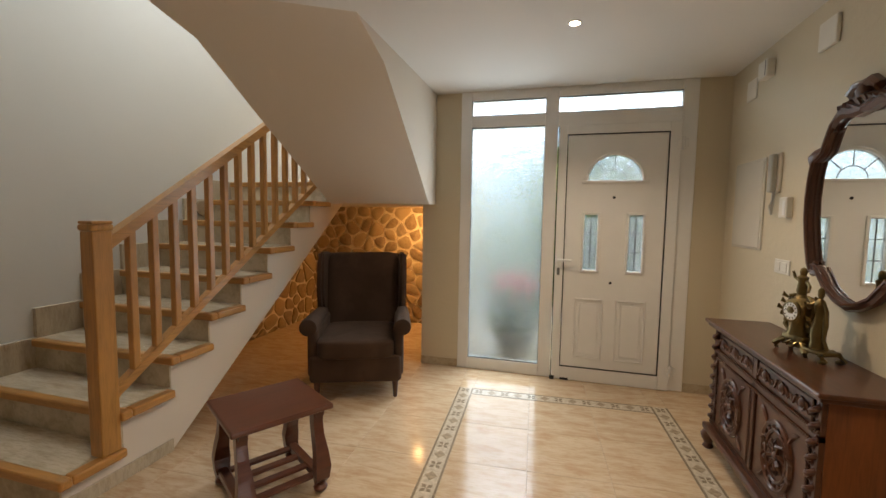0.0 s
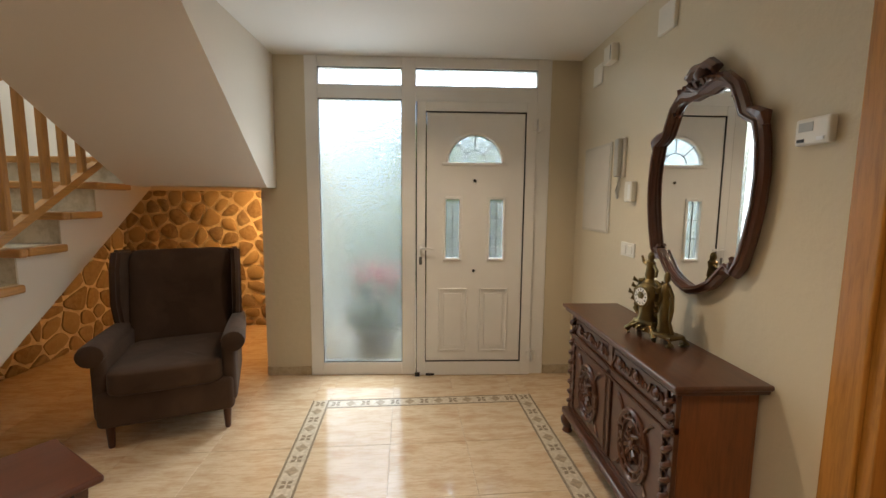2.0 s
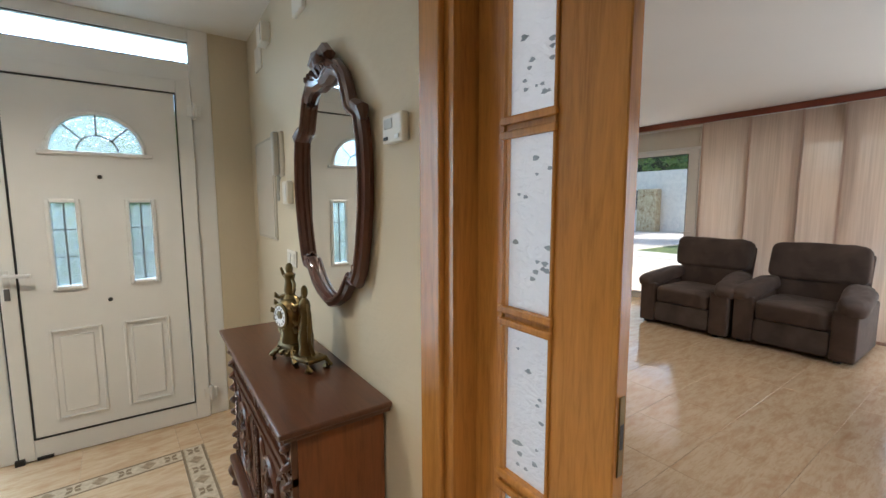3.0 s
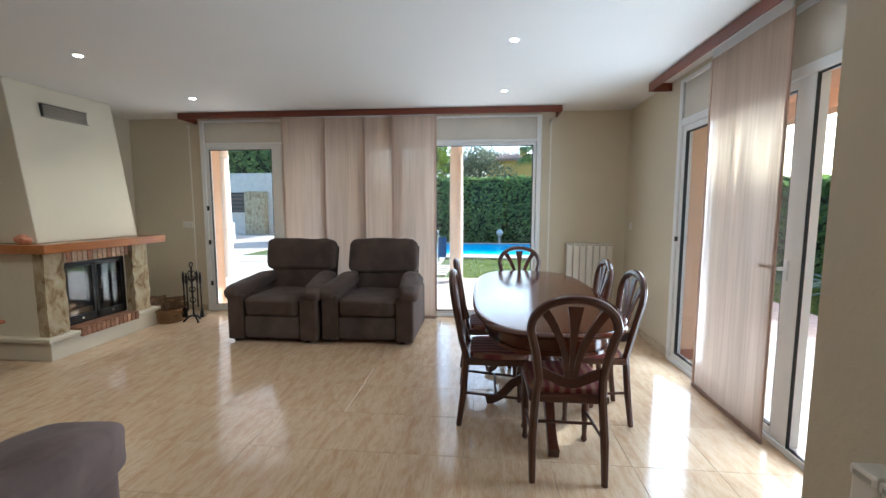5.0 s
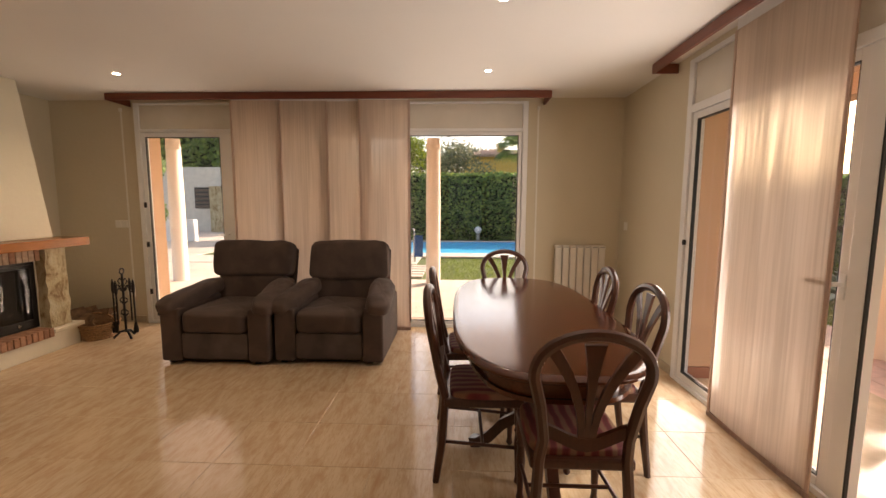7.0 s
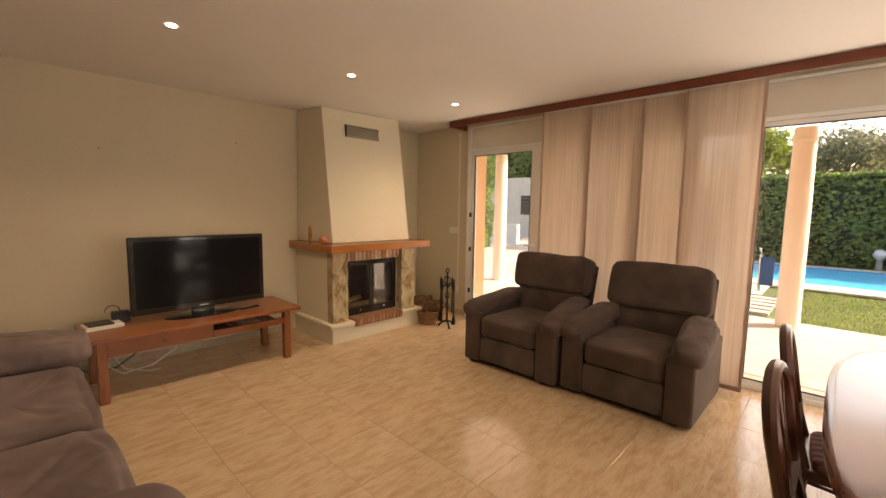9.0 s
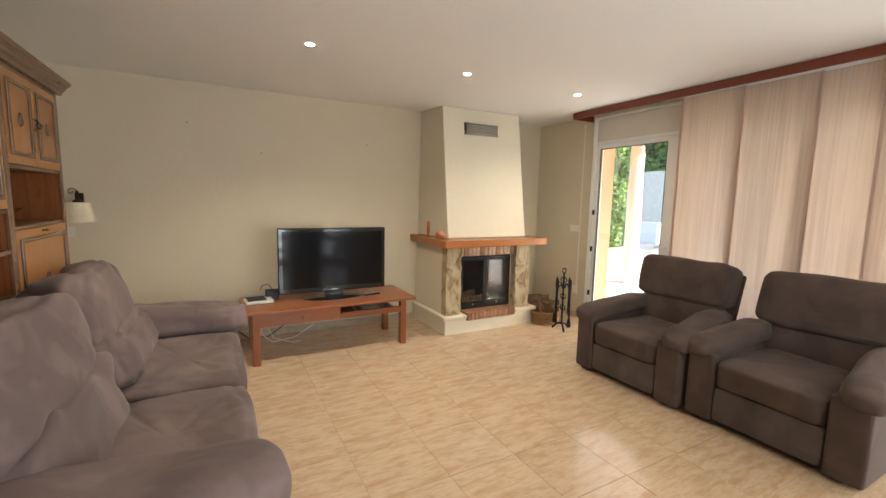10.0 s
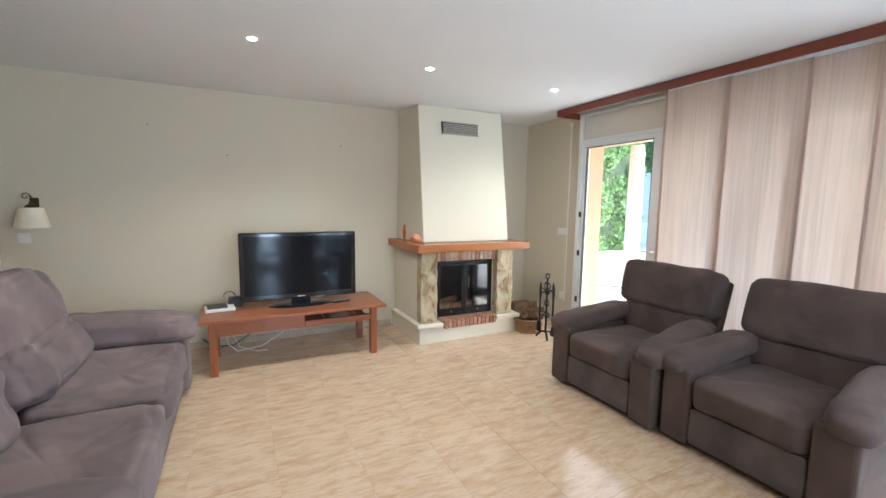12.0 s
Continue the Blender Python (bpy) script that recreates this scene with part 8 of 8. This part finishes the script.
# the drive side, north-east
plain("drive", boxes(((12.85, 4.9, -0.2), (14.9, 40, G - 0.002)), ((14.9, 9.5, -0.2), (30, 40, G - 0.002))), M_DRIVE, "pale sunlit drive", "drive")
gw = thing("garden_wall", "pale rendered wall with stone pillar and louvres across the drive", "garden wall", kind="structure", at=(26.2, 15, G))
part("wall", boxes(((0.0, -3.5, 0), (0.3, 9, 3.35))), M_PAVE, gw, "beige rendered wall")
part("stone_pillar", boxes(((-0.5, -1.4, 0), (0.0, -0.3, 2.35)), bevel=0.02), M_ROUGHSTONE, gw, "ochre stone pillar")
lv = part("louvre_panel", boxes(((-0.04, -0.3, 1.2), (-0.002, 0.75, 2.3))), M_BLACK, gw, "brown louvred panel")
M_LOUVRE = mat_plain("louvre_brown", (0.13, 0.09, 0.07), 0.6)
for k in range(5):
    part("slat", boxes(((-0.1, -0.28, 1.25 + 0.21 * k), (-0.04, 0.73, 1.36 + 0.21 * k))), M_LOUVRE, lv)
lw = thing("low_wall", "low white garden wall beside the drive", "garden wall", kind="structure", at=(20.5, 12.8, G))
part("wall", boxes(((0, -0.6, 0), (0.25, 5, 0.85))), M_WHITE, lw)
hedge("tall leafy green hedge above the pale wall across the drive", (26.8, 8, 3.0), (28.2, 28, 7.0), 12000, 0.3, M_HEDGE, ((0, -1), (2, 1)), 6, 0.3)
hedge("sunlit green hedge along the north side of the garden", (14.0, 12.0, G), (18.6, 13.2, 4.6), 26000, 0.12, M_HEDGE, ((1, -1), (0, -1), (2, 1)), 7, 0.3)

# porch side, north of the entrance door
plain("porch", boxes(((-1, 5.17, -0.3), (5, 9.0, -0.06))), M_PAVE, "pale paved porch", "paving")
hedge("green shrubs facing the entrance", (2.0, 8.2, G), (6.5, 9.2, 2.6), 7000, 0.14, M_HEDGE, ((1, -1), (2, 1)), 8, 0.2)
pt = thing("flower_pot", "terracotta pot of red geraniums outside the entrance", "flower pot", at=(2.09, 5.36, -0.06))
part("pot", lathe(bmesh.new(), [(0.14, 0), (0.2, 0.28), (0.23, 0.30), (0.22, 0.36), (0.18, 0.35)], (0, 0, 0), 24), mat_plain("grey_pot", (0.30, 0.28, 0.27), 0.8), pt, "", True)
rnd = random.Random(9)
for nm, mt, cnt, z0, z1, r in (("foliage", M_HEDGE_D, 900, 0.34, 0.78, 0.30), ("blooms", mat_leaf("red_petals", (0.55, 0.03, 0.03), 0.2), 260, 0.62, 0.92, 0.26)):
    bm = bmesh.new()
    for _ in range(cnt):
        a, q = rnd.random() * 6.283, math.sqrt(rnd.random()) * r
        leaves(bm, Vector((q * math.cos(a), q * math.sin(a), rnd.uniform(z0, z1))), Vector((0, 0, 1)), 0.06, rnd, 0.8)
    part(nm, bm, mt, pt)


# ---- floor tiles ----
S = 0.44
fl = thing("tile_floor", "polished cream stone tiles laid straight in the living room", "floor", kind="structure")
xs = [5.865 + S * k for k in range(-4, 8)]
xs = [3.86] + [x for x in xs if 3.9 < x < 9.3] + [9.4]
ys = [4.48 - 0.437 * k for k in range(-5, 11)]
ys = [-0.02] + sorted(y for y in ys if 0.2 < y < 6.4) + [6.52]
for a, b in zip(xs, xs[1:]):
    for c, d in zip(ys, ys[1:]):
        if not (b <= 5.44 and d <= 0.70):
            floor_tile(fl, a, b, c, d, 0, M_TILE)
hl = thing("hall_tile_floor", "polished cream tiles with an inlaid decorative border in the hall", "floor", kind="structure")
TURNED = Matrix.Translation((1.737, 4.405, 0)) @ Matrix.Rotation(radians(3.0), 4, "Z")
cols = [-2.725, -2.265, -1.812, -1.359, -0.906, -0.453, 0.0, 0.12, 0.575, 1.03, 1.485, 1.605, 2.03]
rows = [1.95, 1.45, 0.98, 0.49, 0.0, -0.12, -0.59, -1.06, -1.53, -2.0, -2.47, -2.94, -3.41, -3.53, -4.0, -4.47, -4.94, -5.5]
for i, (a, b) in enumerate(zip(cols, cols[1:])):
    for j, (d, c) in enumerate(zip(rows, rows[1:])):
        border = (i in (6, 10) and 4 <= j <= 12) or (j in (4, 12) and 6 <= i <= 10)
        p = TURNED @ Vector(((a + b) / 2, (c + d) / 2, 0))
        if not border and X_W - 0.2 < p.x < 3.85 and not (p.x > 3.6 and p.y > 5):
            if not (p.x > 1.5 and p.y > 5.1):
                floor_tile(hl, a, b, c, d, 0, M_TILE, rot=TURNED)


def inlay(x0, x1, y0, y1, mat, name="border_strip"):
    ob = floor_tile(hl, x0, x1, y0, y1, 0, mat, name, gap=0.0006, rot=TURNED)
    return ob


L0, L1 = -3.53, 0.0
for a, b, c, d in ((0, 0.12, L0, L1), (1.485, 1.605, L0, L1), (0.12, 1.485, -0.12, 0.0), (0.12, 1.485, L0, L0 + 0.12)):
    long_y = (d - c) > (b - a)
    if long_y:
        inlay(a, a + 0.014, c, d, M_BORDER_D), inlay(b - 0.014, b, c, d, M_BORDER_D), inlay(a + 0.014, b - 0.014, c, d, M_BORDER_L, "border_field")
    else:
        inlay(a, b, c, c + 0.014, M_BORDER_D), inlay(a, b, d - 0.014, d, M_BORDER_D), inlay(a, b, c + 0.014, d - 0.014, M_BORDER_L, "border_field")
    n = int(((d - c) if long_y else (b - a)) / 0.105)
    for k in range(n):
        u = (k + 0.5) / n
        cx, cy = ((a + b) / 2, c + (d - c) * u) if long_y else (a + (b - a) * u, (c + d) / 2)
        key = "diamond" if k % 2 else "flower"
        if key not in tile_mesh:
            bm = bmesh.new()
            if key == "diamond":
                prism(bm, [(-0.036, 0), (0, -0.040), (0.036, 0), (0, 0.040)], 2, 0.0, 0.0012)
                me = bpy.data.meshes.new("diamond_inlay")
            else:
                for t in range(4):
                    q = Matrix.Rotation(math.pi / 2 * t + math.pi / 4, 2)
                    prism(bm, [tuple(q @ Vector(w)) for w in ((0.004, 0), (0.024, -0.013), (0.043, 0), (0.024, 0.013))], 2, 0.0, 0.0012)
                me = bpy.data.meshes.new("flower_inlay")
            bmesh.ops.recalc_face_normals(bm, faces=bm.faces)
            bm.to_mesh(me)
            bm.free()
            me.materials.append(M_BORDER if key == "diamond" else M_BORDER_D)
            tile_mesh[key] = me
        ob = new("border_inlay", tile_mesh[key])
        ob.matrix_world = TURNED @ Matrix.Translation((cx, cy, 0.0002))
        ob.parent = hl
